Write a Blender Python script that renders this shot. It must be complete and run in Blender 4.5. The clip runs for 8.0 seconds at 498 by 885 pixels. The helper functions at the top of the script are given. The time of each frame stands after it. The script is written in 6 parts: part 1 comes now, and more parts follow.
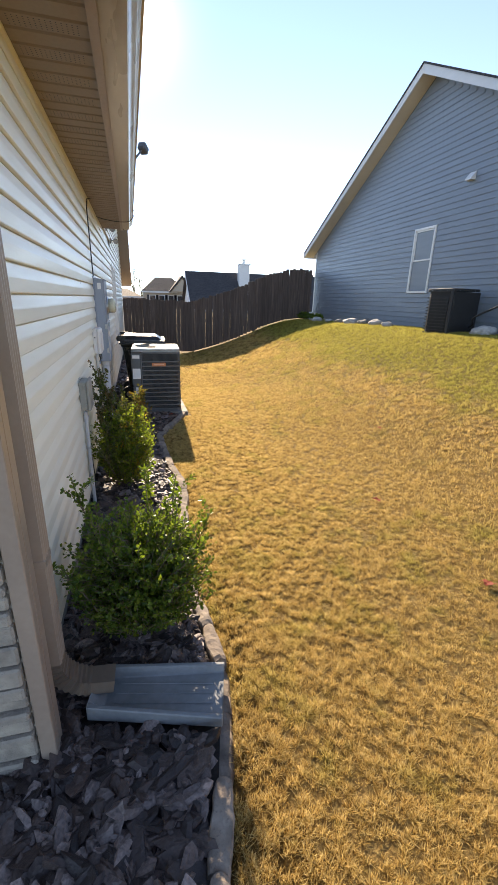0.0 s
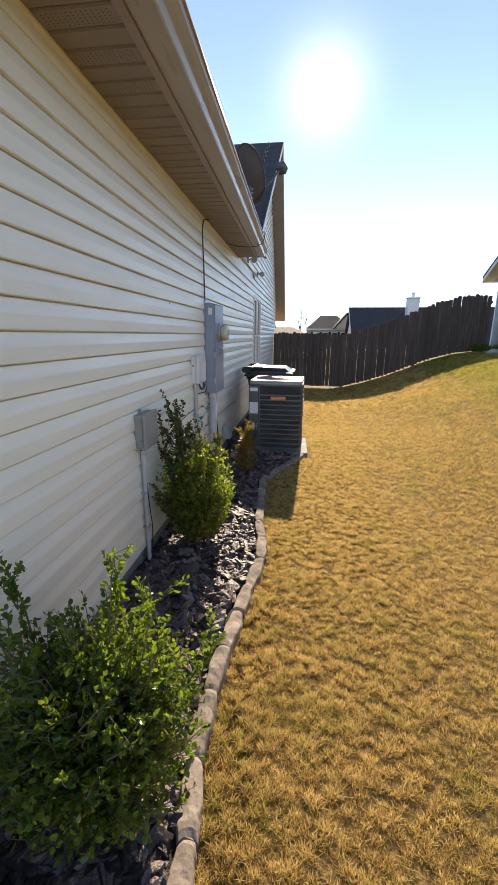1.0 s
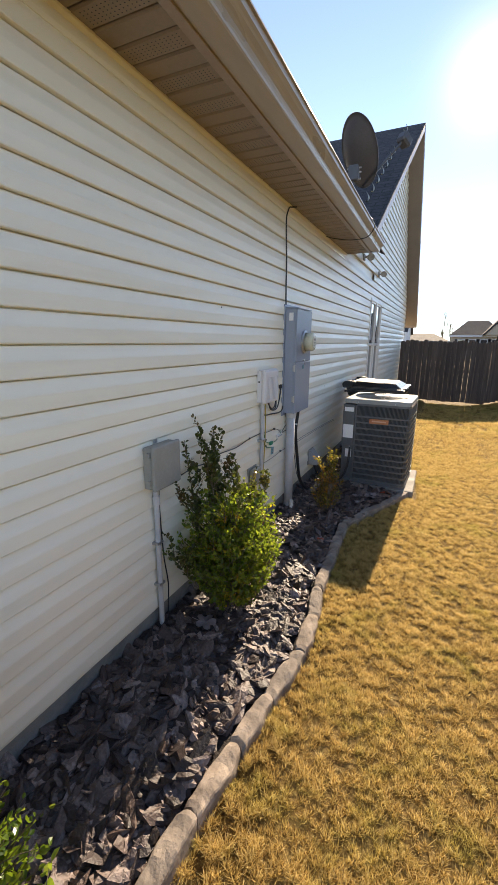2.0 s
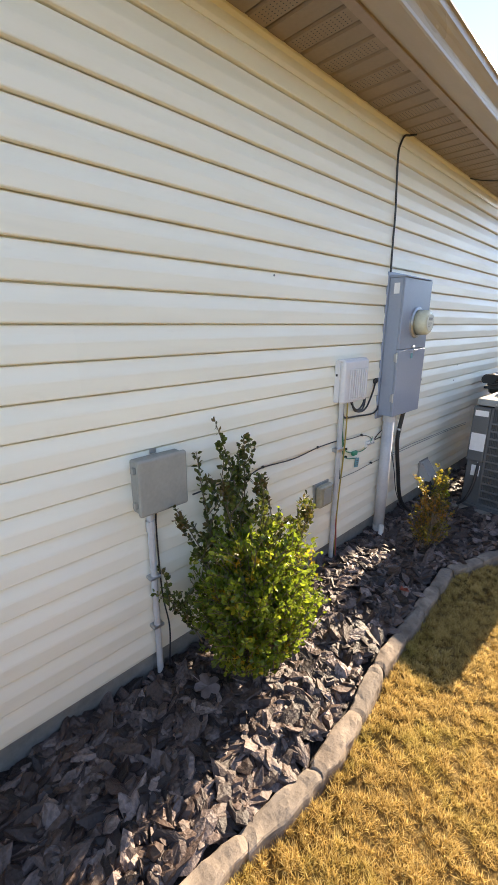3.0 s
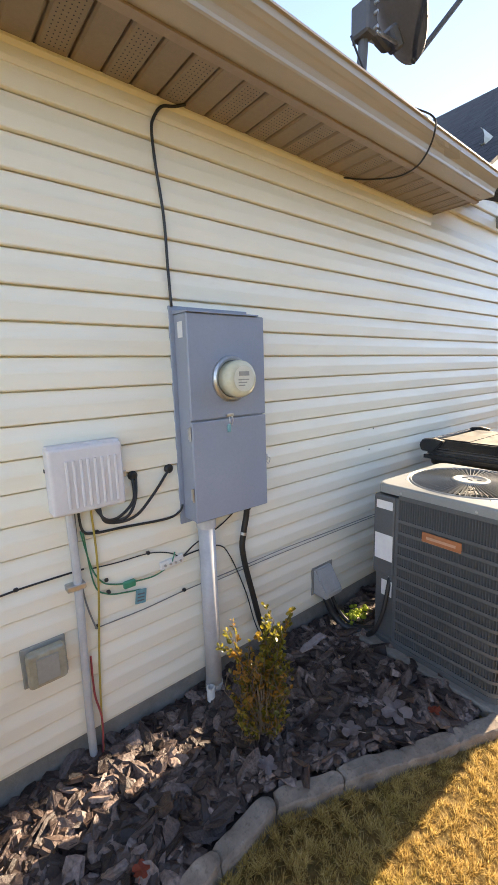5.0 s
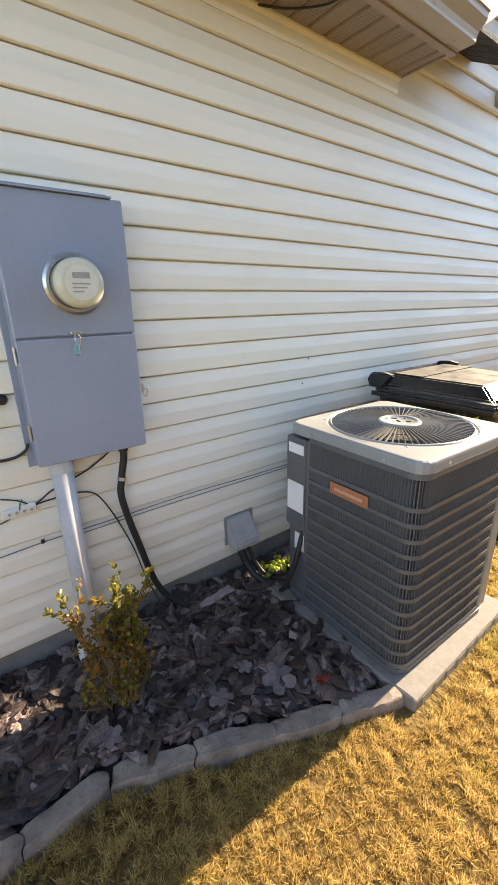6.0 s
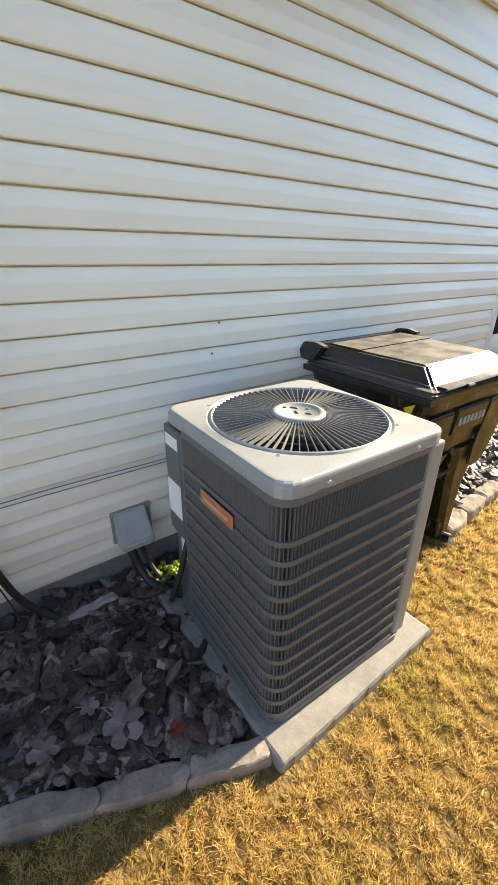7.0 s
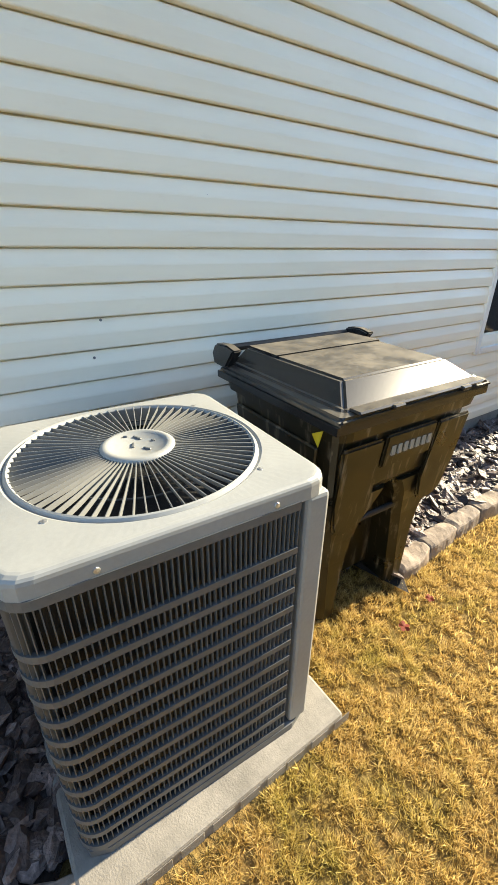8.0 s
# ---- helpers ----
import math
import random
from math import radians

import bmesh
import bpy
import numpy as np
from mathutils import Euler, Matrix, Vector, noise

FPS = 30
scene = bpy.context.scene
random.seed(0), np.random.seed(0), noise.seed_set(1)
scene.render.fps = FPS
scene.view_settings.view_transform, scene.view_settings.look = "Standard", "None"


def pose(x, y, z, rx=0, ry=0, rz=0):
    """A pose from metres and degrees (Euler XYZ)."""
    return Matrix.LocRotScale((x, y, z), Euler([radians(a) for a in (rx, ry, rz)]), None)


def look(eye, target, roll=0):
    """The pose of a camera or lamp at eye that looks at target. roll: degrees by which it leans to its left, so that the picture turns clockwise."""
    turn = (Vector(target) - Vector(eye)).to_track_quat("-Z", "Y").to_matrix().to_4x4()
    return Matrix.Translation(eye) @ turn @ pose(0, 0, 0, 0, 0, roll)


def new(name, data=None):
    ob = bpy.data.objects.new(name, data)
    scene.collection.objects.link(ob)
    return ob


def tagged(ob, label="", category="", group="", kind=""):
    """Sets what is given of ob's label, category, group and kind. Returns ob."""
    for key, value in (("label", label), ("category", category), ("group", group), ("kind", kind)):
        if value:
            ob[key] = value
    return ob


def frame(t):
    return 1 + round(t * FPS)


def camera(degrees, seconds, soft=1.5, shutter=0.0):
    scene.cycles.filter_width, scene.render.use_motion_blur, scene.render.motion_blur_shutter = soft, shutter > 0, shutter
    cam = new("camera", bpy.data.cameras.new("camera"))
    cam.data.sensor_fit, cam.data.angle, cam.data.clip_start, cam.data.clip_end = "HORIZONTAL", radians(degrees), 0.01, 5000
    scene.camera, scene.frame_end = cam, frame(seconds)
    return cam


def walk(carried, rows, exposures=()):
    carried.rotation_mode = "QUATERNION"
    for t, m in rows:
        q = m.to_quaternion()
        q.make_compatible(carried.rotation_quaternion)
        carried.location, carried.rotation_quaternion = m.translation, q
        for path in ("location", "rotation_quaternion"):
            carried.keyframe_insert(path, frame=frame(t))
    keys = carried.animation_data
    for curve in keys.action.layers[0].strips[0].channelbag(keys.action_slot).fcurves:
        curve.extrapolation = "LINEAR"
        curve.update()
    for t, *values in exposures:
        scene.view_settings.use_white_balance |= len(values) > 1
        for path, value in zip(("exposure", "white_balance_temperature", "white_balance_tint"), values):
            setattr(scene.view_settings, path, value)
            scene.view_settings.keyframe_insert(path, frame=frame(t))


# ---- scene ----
cam = camera(62.7, 8.0, 0.9)
PATH = [
    (0, (0.491, 0.007, 1.814), (0.985, 1.83, 1.157), 1.7),
    (0.5, (0.866, 0.38, 1.758), (0.98, 2.294, 1.189), 1.4),
    (1, (1.105, 0.927, 1.675), (0.857, 2.845, 1.167), 0.4),
    (1.5, (1.321, 1.315, 1.7), (0.764, 3.172, 1.206), 0.4),
    (2, (1.397, 1.832, 1.705), (0.568, 3.587, 1.223), 0.5),
    (2.2, (1.412, 2.003, 1.727), (0.481, 3.699, 1.222), 1.3),
    (3.3, (1.499, 2.985, 1.674), (0.073, 4.278, 1.134), -0.5),
    (3.5, (1.536, 3.189, 1.669), (0.102, 4.49, 1.168), -0.2),
    (4, (1.676, 3.671, 1.712), (0.277, 5.051, 1.336), -0.3),
    (4.2, (1.692, 3.831, 1.723), (0.295, 5.222, 1.389), -0.3),
    (5.3, (1.751, 4.798, 1.74), (0.177, 5.964, 1.336), -1.9),
    (5.5, (1.781, 4.914, 1.717), (0.216, 6.062, 1.234), -1.7),
    (6, (1.803, 5.28, 1.618), (0.294, 6.426, 0.977), -1.1),
    (6.5, (1.733, 5.653, 1.629), (0.276, 6.802, 0.88), 0.0),
    (7, (1.772, 5.99, 1.606), (0.317, 7.077, 0.768), 0.6),
    (7.5, (1.841, 6.305, 1.589), (0.37, 7.335, 0.711), 1.0),
    (8, (1.749, 6.673, 1.577), (0.256, 7.677, 0.703), 0.6),
]
walk(cam, [(t, look(eye, target, roll)) for t, eye, target, roll in PATH], exposures=((0.0, 1.88, 8100, 13), (1.0, 1.62, 8000, 13), (2.0, 1.77, 8200, 13), (3.5, 2.50, 8300, 13), (4.0, 2.38, 8300, 13), (5.5, 2.54, 8800, 14), (7.0, 2.46, 8200, 8), (8.0, 2.42, 7900, 4)))

# ---- world and sun ----
SUN = Vector((0.020, 0.899, 0.437)).normalized()
world = bpy.data.worlds.new("world")
scene.world = world
world.use_nodes = True
wn = world.node_tree
wn.nodes.clear()
sky = wn.nodes.new("ShaderNodeTexSky")
sky.sky_type = 'NISHITA'
sky.sun_disc = False
sky.sun_elevation = math.asin(SUN.z)
sky.sun_rotation = math.atan2(SUN.x, SUN.y)
sky.air_density, sky.dust_density, sky.ozone_density = 0.5, 0.0, 1.3
sky_bg = wn.nodes.new("ShaderNodeBackground")
sky_bg.inputs["Strength"].default_value = 0.138
wn.links.new(sky.outputs[0], sky_bg.inputs["Color"])
# the bright air round the sun
way = wn.nodes.new("ShaderNodeTexCoord")
near_sun = wn.nodes.new("ShaderNodeVectorMath")
near_sun.operation = 'DOT_PRODUCT'
near_sun.inputs[1].default_value = SUN
wn.links.new(way.outputs["Generated"], near_sun.inputs[0])
clip = wn.nodes.new("ShaderNodeMath")
clip.operation = 'MAXIMUM'
clip.inputs[1].default_value = 0.0
wn.links.new(near_sun.outputs["Value"], clip.inputs[0])
core = wn.nodes.new("ShaderNodeMath")
core.operation = 'POWER'
core.inputs[1].default_value = 6000.0
wn.links.new(clip.outputs[0], core.inputs[0])
core_gain = wn.nodes.new("ShaderNodeMath")
core_gain.operation = 'MULTIPLY'
core_gain.inputs[1].default_value = 5.0
wn.links.new(core.outputs[0], core_gain.inputs[0])
core_bg = wn.nodes.new("ShaderNodeBackground")
core_bg.inputs["Color"].default_value = (1.0, 0.97, 0.92, 1)
halo = wn.nodes.new("ShaderNodeMath")
halo.operation = 'POWER'
halo.inputs[1].default_value = 420.0
wn.links.new(clip.outputs[0], halo.inputs[0])
halo_gain = wn.nodes.new("ShaderNodeMath")
halo_gain.operation = 'MULTIPLY_ADD'
halo_gain.inputs[1].default_value = 0.22
wn.links.new(halo.outputs[0], halo_gain.inputs[0])
wn.links.new(core_gain.outputs[0], halo_gain.inputs[2])
wn.links.new(halo_gain.outputs[0], core_bg.inputs["Strength"])
both = wn.nodes.new("ShaderNodeAddShader")
wn.links.new(sky_bg.outputs[0], both.inputs[0])
wn.links.new(core_bg.outputs[0], both.inputs[1])
wout = wn.nodes.new("ShaderNodeOutputWorld")
wn.links.new(both.outputs[0], wout.inputs["Surface"])

sun_data = bpy.data.lights.new("sun", 'SUN')
sun_data.energy = 3.4
sun_data.angle = radians(0.55)
sun_data.color = (1.0, 0.92, 0.80)
sun = new("sun", sun_data)
sun.matrix_world = look(SUN * 40, (0, 0, 0))


# ---- materials ----
class Mat:
    """A small wrapper round a Principled material."""

    def __init__(self, name, rough=0.6, metal=0.0, spec=0.5):
        self.m = bpy.data.materials.new(name)
        self.m.use_nodes = True
        self.t = self.m.node_tree
        self.p = self.t.nodes["Principled BSDF"]
        self.p.inputs["Roughness"].default_value = rough
        self.p.inputs["Metallic"].default_value = metal
        self.p.inputs["Specular IOR Level"].default_value = spec
        self.coord = self.t.nodes.new("ShaderNodeTexCoord")
        self.geo = self.t.nodes.new("ShaderNodeNewGeometry")

    def node(self, kind, **values):
        n = self.t.nodes.new(kind)
        for k, v in values.items():
            n.inputs[k].default_value = v
        return n

    def link(self, a, b):
        self.t.links.new(a, b)

    def where(self, stretch=(1, 1, 1), local=False):
        m = self.node("ShaderNodeMapping", Scale=stretch)
        self.link(self.coord.outputs["Object"] if local else self.geo.outputs["Position"], m.inputs["Vector"])
        return m.outputs[0]

    def noise(self, size, stretch=(1, 1, 1), detail=4.0, rough=0.55, local=False):
        n = self.node("ShaderNodeTexNoise", Scale=1.0 / size, Detail=detail, Roughness=rough)
        self.link(self.where(stretch, local), n.inputs["Vector"])
        return n.outputs["Fac"]

    def ramp(self, value, stops):
        r = self.t.nodes.new("ShaderNodeValToRGB")
        while len(r.color_ramp.elements) < len(stops):
            r.color_ramp.elements.new(0.5)
        for e, (at, c) in zip(r.color_ramp.elements, stops):
            e.position = at
            e.color = (*c, 1) if len(c) == 3 else c
        self.link(value, r.inputs["Fac"])
        return r.outputs["Color"]

    def mix(self, fac, a, b, how='MIX'):
        n = self.t.nodes.new("ShaderNodeMix")
        n.data_type, n.blend_type = 'RGBA', how
        for value, sock in ((fac, n.inputs[0]), (a, n.inputs[6]), (b, n.inputs[7])):
            if isinstance(value, (int, float)):
                sock.default_value = value
            elif isinstance(value, tuple):
                sock.default_value = (*value, 1)
            else:
                self.link(value, sock)
        return n.outputs[2]

    def maths(self, how, a, b):
        n = self.t.nodes.new("ShaderNodeMath")
        n.operation = how
        for value, sock in ((a, n.inputs[0]), (b, n.inputs[1])):
            if isinstance(value, (int, float)):
                sock.default_value = value
            else:
                self.link(value, sock)
        return n.outputs[0]

    def island(self):
        return self.geo.outputs["Random Per Island"]

    def piece(self):
        return self.t.nodes.new("ShaderNodeObjectInfo").outputs["Random"]

    def colour(self, value):
        if isinstance(value, tuple):
            self.p.inputs["Base Color"].default_value = (*value, 1)
        else:
            self.link(value, self.p.inputs["Base Color"])
        return self

    def rough(self, value):
        self.link(value, self.p.inputs["Roughness"])
        return self

    def bump(self, height, strength=0.3, depth=0.01):
        b = self.node("ShaderNodeBump", Strength=strength, Distance=depth)
        self.link(height, b.inputs["Height"])
        self.link(b.outputs[0], self.p.inputs["Normal"])
        return self


def varied(name, a, b, size=0.3, rough=0.6, metal=0.0, spec=0.5, fine=0.004, bump=0.15, depth=0.002, stretch=(1, 1, 1), local=False):
    """A surface between two colours at two scales, with a fine relief."""
    m = Mat(name, rough, metal, spec)
    big = m.noise(size, stretch, local=local)
    small = m.noise(fine * 4, stretch, detail=2, local=local)
    both = m.maths('ADD', m.maths('MULTIPLY', big, 0.65), m.maths('MULTIPLY', small, 0.35))
    m.colour(m.ramp(both, ((0.32, a), (0.68, b))))
    m.bump(m.noise(fine, stretch, detail=3, local=local), bump, depth)
    r = m.ramp(big, ((0.3, (rough * 0.85,) * 3), (0.7, (min(1, rough * 1.15),) * 3)))
    m.rough(r)
    return m.m


def make_siding(name, base, dirt):
    m = Mat(name, 0.34, spec=0.5)
    streak = m.noise(0.25, (1, 0.35, 3.0))
    stain = m.noise(0.035, (1, 0.3, 1.0), detail=5)
    tone = m.mix(m.maths('MULTIPLY', m.piece(), 0.25), base, tuple(c * 0.93 for c in base))
    tone = m.mix(m.ramp(streak, ((0.45, (0, 0, 0)), (0.8, (0.25,) * 3))), tone, dirt)
    tone = m.mix(m.ramp(stain, ((0.62, (0, 0, 0)), (0.8, (0.18,) * 3))), tone, dirt)
    m.colour(tone)
    m.bump(m.noise(0.012, (1, 0.12, 1.5), detail=4), 0.12, 0.002)
    m.rough(m.ramp(streak, ((0.3, (0.36,) * 3), (0.7, (0.50,) * 3))))
    return m.m


SIDING = make_siding("cream_vinyl", (0.89, 0.845, 0.715), (0.66, 0.59, 0.45))
NEIGHBOUR_SIDING = make_siding("blue_grey_vinyl", (0.20, 0.235, 0.27), (0.14, 0.165, 0.19))
TRIM_TAN = varied("tan_aluminium", (0.30, 0.22, 0.17), (0.37, 0.28, 0.215), 0.5, 0.38, fine=0.006, bump=0.08)
SOFFIT_TAN = varied("tan_vinyl_soffit", (0.26, 0.20, 0.15), (0.32, 0.25, 0.19), 0.3, 0.55, fine=0.005, bump=0.1)
GUTTER_TAN = varied("tan_gutter_paint", (0.39, 0.33, 0.26), (0.48, 0.41, 0.325), 0.25, 0.30, fine=0.01, bump=0.1, stretch=(1, 0.2, 1))
WHITE_TRIM = varied("white_vinyl", (0.74, 0.73, 0.70), (0.82, 0.81, 0.78), 0.3, 0.4, bump=0.05)
BEIGE_FASCIA = varied("beige_fascia", (0.62, 0.53, 0.40), (0.70, 0.61, 0.47), 0.4, 0.5, bump=0.05)
CONCRETE = varied("foundation_concrete", (0.17, 0.165, 0.15), (0.30, 0.285, 0.26), 0.22, 0.9, fine=0.008, bump=0.5, depth=0.004)
PAD_GREY = varied("pad_concrete", (0.17, 0.158, 0.14), (0.29, 0.27, 0.24), 0.16, 0.85, fine=0.006, bump=0.5, depth=0.003)
PANEL_GREY = varied("grey_enamel", (0.245, 0.285, 0.36), (0.285, 0.325, 0.40), 0.35, 0.38, fine=0.004, bump=0.04)
BOX_GREY = varied("grey_plastic", (0.27, 0.265, 0.235), (0.34, 0.33, 0.295), 0.12, 0.6, bump=0.08)
PIPE_GREY = varied("grey_conduit", (0.44, 0.44, 0.45), (0.56, 0.56, 0.56), 0.1, 0.5, bump=0.05)
HOOD_GREY = varied("grey_hood_plastic", (0.34, 0.345, 0.345), (0.42, 0.425, 0.42), 0.1, 0.5, bump=0.05)
NID_WHITE = varied("off_white_plastic", (0.62, 0.60, 0.61), (0.70, 0.68, 0.68), 0.12, 0.5, bump=0.04)
PAPER = varied("white_label", (0.70, 0.70, 0.70), (0.80, 0.80, 0.79), 0.05, 0.5, bump=0.02)
INK = varied("label_ink", (0.10, 0.10, 0.11), (0.16, 0.16, 0.17), 0.02, 0.6, bump=0.02)
# one powder coat in two greys: darker for shaded sides, lighter for sunlit lid
AC_SHADED = varied("shaded_powder_coat", (0.082, 0.088, 0.091), (0.112, 0.118, 0.122), 0.25, 0.42, fine=0.003, bump=0.06)
AC_SUNLIT = varied("sunlit_powder_coat", (0.25, 0.26, 0.255), (0.30, 0.31, 0.302), 0.2, 0.42, fine=0.003, bump=0.06)
AC_VANE = varied("grey_guard_wire", (0.14, 0.145, 0.145), (0.18, 0.185, 0.18), 0.2, 0.35, bump=0.04)
# near-black colour stands for the shade inside the condenser, on coil and fan blades
AC_INNER_SHADE = varied("coil_shade_black", (0.007, 0.007, 0.008), (0.014, 0.014, 0.015), 0.06, 0.6, fine=0.003, bump=0.5, depth=0.003, stretch=(1, 1, 0.2))
COPPER = varied("copper_badge", (0.46, 0.17, 0.075), (0.56, 0.225, 0.11), 0.06, 0.38, 0.25, bump=0.05)
COPPER_LIGHT = varied("pale_copper", (0.62, 0.36, 0.24), (0.70, 0.42, 0.29), 0.05, 0.4, 0.2, bump=0.03)
STEEL = varied("galvanised_steel", (0.42, 0.43, 0.44), (0.58, 0.58, 0.58), 0.03, 0.35, 0.85, bump=0.08)
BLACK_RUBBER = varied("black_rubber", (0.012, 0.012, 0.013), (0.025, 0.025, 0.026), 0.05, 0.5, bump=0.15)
WIRE_BLACK = varied("black_cable", (0.015, 0.015, 0.016), (0.03, 0.03, 0.032), 0.1, 0.4, bump=0.03)
WIRE_GREEN = varied("green_wire", (0.02, 0.16, 0.08), (0.03, 0.21, 0.11), 0.05, 0.4, bump=0.03)
WIRE_YELLOW = varied("yellow_wire", (0.40, 0.29, 0.05), (0.48, 0.36, 0.08), 0.05, 0.45, bump=0.03)
WIRE_RED = varied("red_wire", (0.35, 0.06, 0.06), (0.42, 0.08, 0.08), 0.05, 0.45, bump=0.03)
WIRE_GREY = varied("grey_wire", (0.15, 0.15, 0.145), (0.22, 0.22, 0.21), 0.05, 0.5, bump=0.03)
CLAMP_GREEN = varied("green_plastic", (0.015, 0.22, 0.12), (0.025, 0.27, 0.16), 0.02, 0.4, bump=0.03)
TAG_BLUE = varied("blue_tag", (0.10, 0.28, 0.33), (0.16, 0.36, 0.40), 0.02, 0.5, bump=0.03)
DISH_GREY = varied("dark_grey_dish_paint", (0.075, 0.075, 0.08), (0.11, 0.11, 0.115), 0.2, 0.5, bump=0.06)
STONE_WALL = varied("ledge_stone", (0.22, 0.19, 0.16), (0.42, 0.36, 0.29), 0.07, 0.85, fine=0.012, bump=0.7, depth=0.008)
MORTAR = varied("mortar", (0.30, 0.27, 0.23), (0.38, 0.35, 0.30), 0.05, 0.95, fine=0.006, bump=0.6, depth=0.004)


def make_edging():
    m = Mat("tumbled_concrete_stone", 0.85, spec=0.3)
    big = m.noise(0.10, detail=6)
    small = m.noise(0.012, detail=4)
    base = m.ramp(big, ((0.30, (0.15, 0.115, 0.092)), (0.52, (0.27, 0.215, 0.172)), (0.72, (0.42, 0.34, 0.275))))
    base = m.mix(m.maths('MULTIPLY', m.piece(), 0.4), base, (0.17, 0.155, 0.14))
    base = m.mix(m.ramp(small, ((0.55, (0, 0, 0)), (0.75, (0.6,) * 3))), base, (0.10, 0.08, 0.066))
    m.colour(base)
    m.bump(m.maths('ADD', big, m.maths('MULTIPLY', small, 0.35)), 0.6, 0.010)
    return m.m


EDGING = make_edging()


def make_mulch(name, single):
    m = Mat(name, 0.5, spec=0.5)
    base = m.ramp(m.piece() if single else m.island(), ((0.0, (0.018, 0.012, 0.012)), (0.3, (0.055, 0.036, 0.033)), (0.55, (0.14, 0.090, 0.072)), (0.8, (0.18, 0.138, 0.130)), (0.97, (0.36, 0.27, 0.24))))
    grain = m.noise(0.014, (1, 1, 1), detail=5)
    m.colour(m.mix(m.ramp(grain, ((0.35, (0.6,) * 3), (0.7, (0.0,) * 3))), base, (0.026, 0.019, 0.018)))
    m.bump(grain, 0.9, 0.008)
    return m.m


MULCH = make_mulch("pine_bark", False)
MULCH_PIECE = make_mulch("pine_bark_piece", True)
SOIL = varied("dark_soil", (0.012, 0.009, 0.008), (0.032, 0.024, 0.020), 0.08, 0.95, fine=0.01, bump=0.8, depth=0.01)


def lawn_colour(m, tint):
    """Dormant gold grass with greener patches; tint runs 0 to 1, from shade-dark to pale."""
    patch = m.noise(0.32, detail=6, rough=0.7)
    wide = m.noise(2.6, detail=3)
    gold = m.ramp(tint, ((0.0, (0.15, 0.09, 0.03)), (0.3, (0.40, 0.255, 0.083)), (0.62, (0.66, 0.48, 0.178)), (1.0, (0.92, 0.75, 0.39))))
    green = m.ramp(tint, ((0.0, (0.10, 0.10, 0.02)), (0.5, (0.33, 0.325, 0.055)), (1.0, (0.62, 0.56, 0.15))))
    rise = m.node("ShaderNodeSeparateXYZ")
    m.link(m.geo.outputs["Position"], rise.inputs[0])
    uphill = m.maths('MULTIPLY', m.maths('SUBTRACT', rise.outputs["Z"], 0.55), 0.8)
    amount = m.maths('ADD', m.maths('MULTIPLY', patch, 0.75), m.maths('MULTIPLY', wide, 0.45))
    amount = m.maths('ADD', amount, m.ramp(uphill, ((0.0, (0, 0, 0)), (0.45, (0.42,) * 3))))
    return m.mix(m.ramp(amount, ((0.60, (0, 0, 0)), (0.82, (0.80,) * 3))), gold, green)


def make_grass():
    m = Mat("dormant_grass", 0.8, spec=0.12)
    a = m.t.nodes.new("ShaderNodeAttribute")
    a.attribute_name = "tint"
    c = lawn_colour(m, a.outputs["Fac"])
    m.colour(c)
    # light that comes through the thin blades
    thin = m.node("ShaderNodeBsdfTranslucent")
    m.link(c, thin.inputs["Color"])
    blend = m.node("ShaderNodeMixShader", Fac=0.5)
    m.link(m.p.outputs[0], blend.inputs[1])
    m.link(thin.outputs[0], blend.inputs[2])
    m.link(blend.outputs[0], m.t.nodes["Material Output"].inputs["Surface"])
    return m.m


def make_turf():
    m = Mat("turf", 0.9, spec=0.15)
    tint = m.noise(0.03, detail=5, rough=0.7)
    c = lawn_colour(m, m.ramp(tint, ((0.3, (0, 0, 0)), (0.7, (0.75,) * 3))))
    # turf pulled down to dark brown for the shade between the blades
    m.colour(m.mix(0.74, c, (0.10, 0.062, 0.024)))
    m.bump(m.noise(0.03, detail=6), 1.0, 0.03)
    return m.m


GRASS = make_grass()
TURF = make_turf()


def make_leaf(name, dark, mid, light, autumn=None, glow=(0.42, 0.52, 0.05), turned=0.60):
    m = Mat(name, 0.32, spec=0.5)
    stops = [(0.0, dark), (0.5, mid), (0.93, light)]
    c = m.ramp(m.island(), stops)
    if autumn:
        spot = m.noise(0.16, detail=2)
        lot = m.maths('MULTIPLY', m.ramp(spot, ((turned, (0, 0, 0)), (turned + 0.10, (1, 1, 1)))), m.ramp(m.island(), ((0.25, (0, 0, 0)), (0.5, (1, 1, 1)))))
        c = m.mix(lot, c, autumn)
    m.colour(c)
    thin = m.node("ShaderNodeBsdfTranslucent")
    m.link(m.mix(0.5, c, glow), thin.inputs["Color"])
    blend = m.node("ShaderNodeMixShader", Fac=0.5)
    m.link(m.p.outputs[0], blend.inputs[1])
    m.link(thin.outputs[0], blend.inputs[2])
    m.link(blend.outputs[0], m.t.nodes["Material Output"].inputs["Surface"])
    return m.m


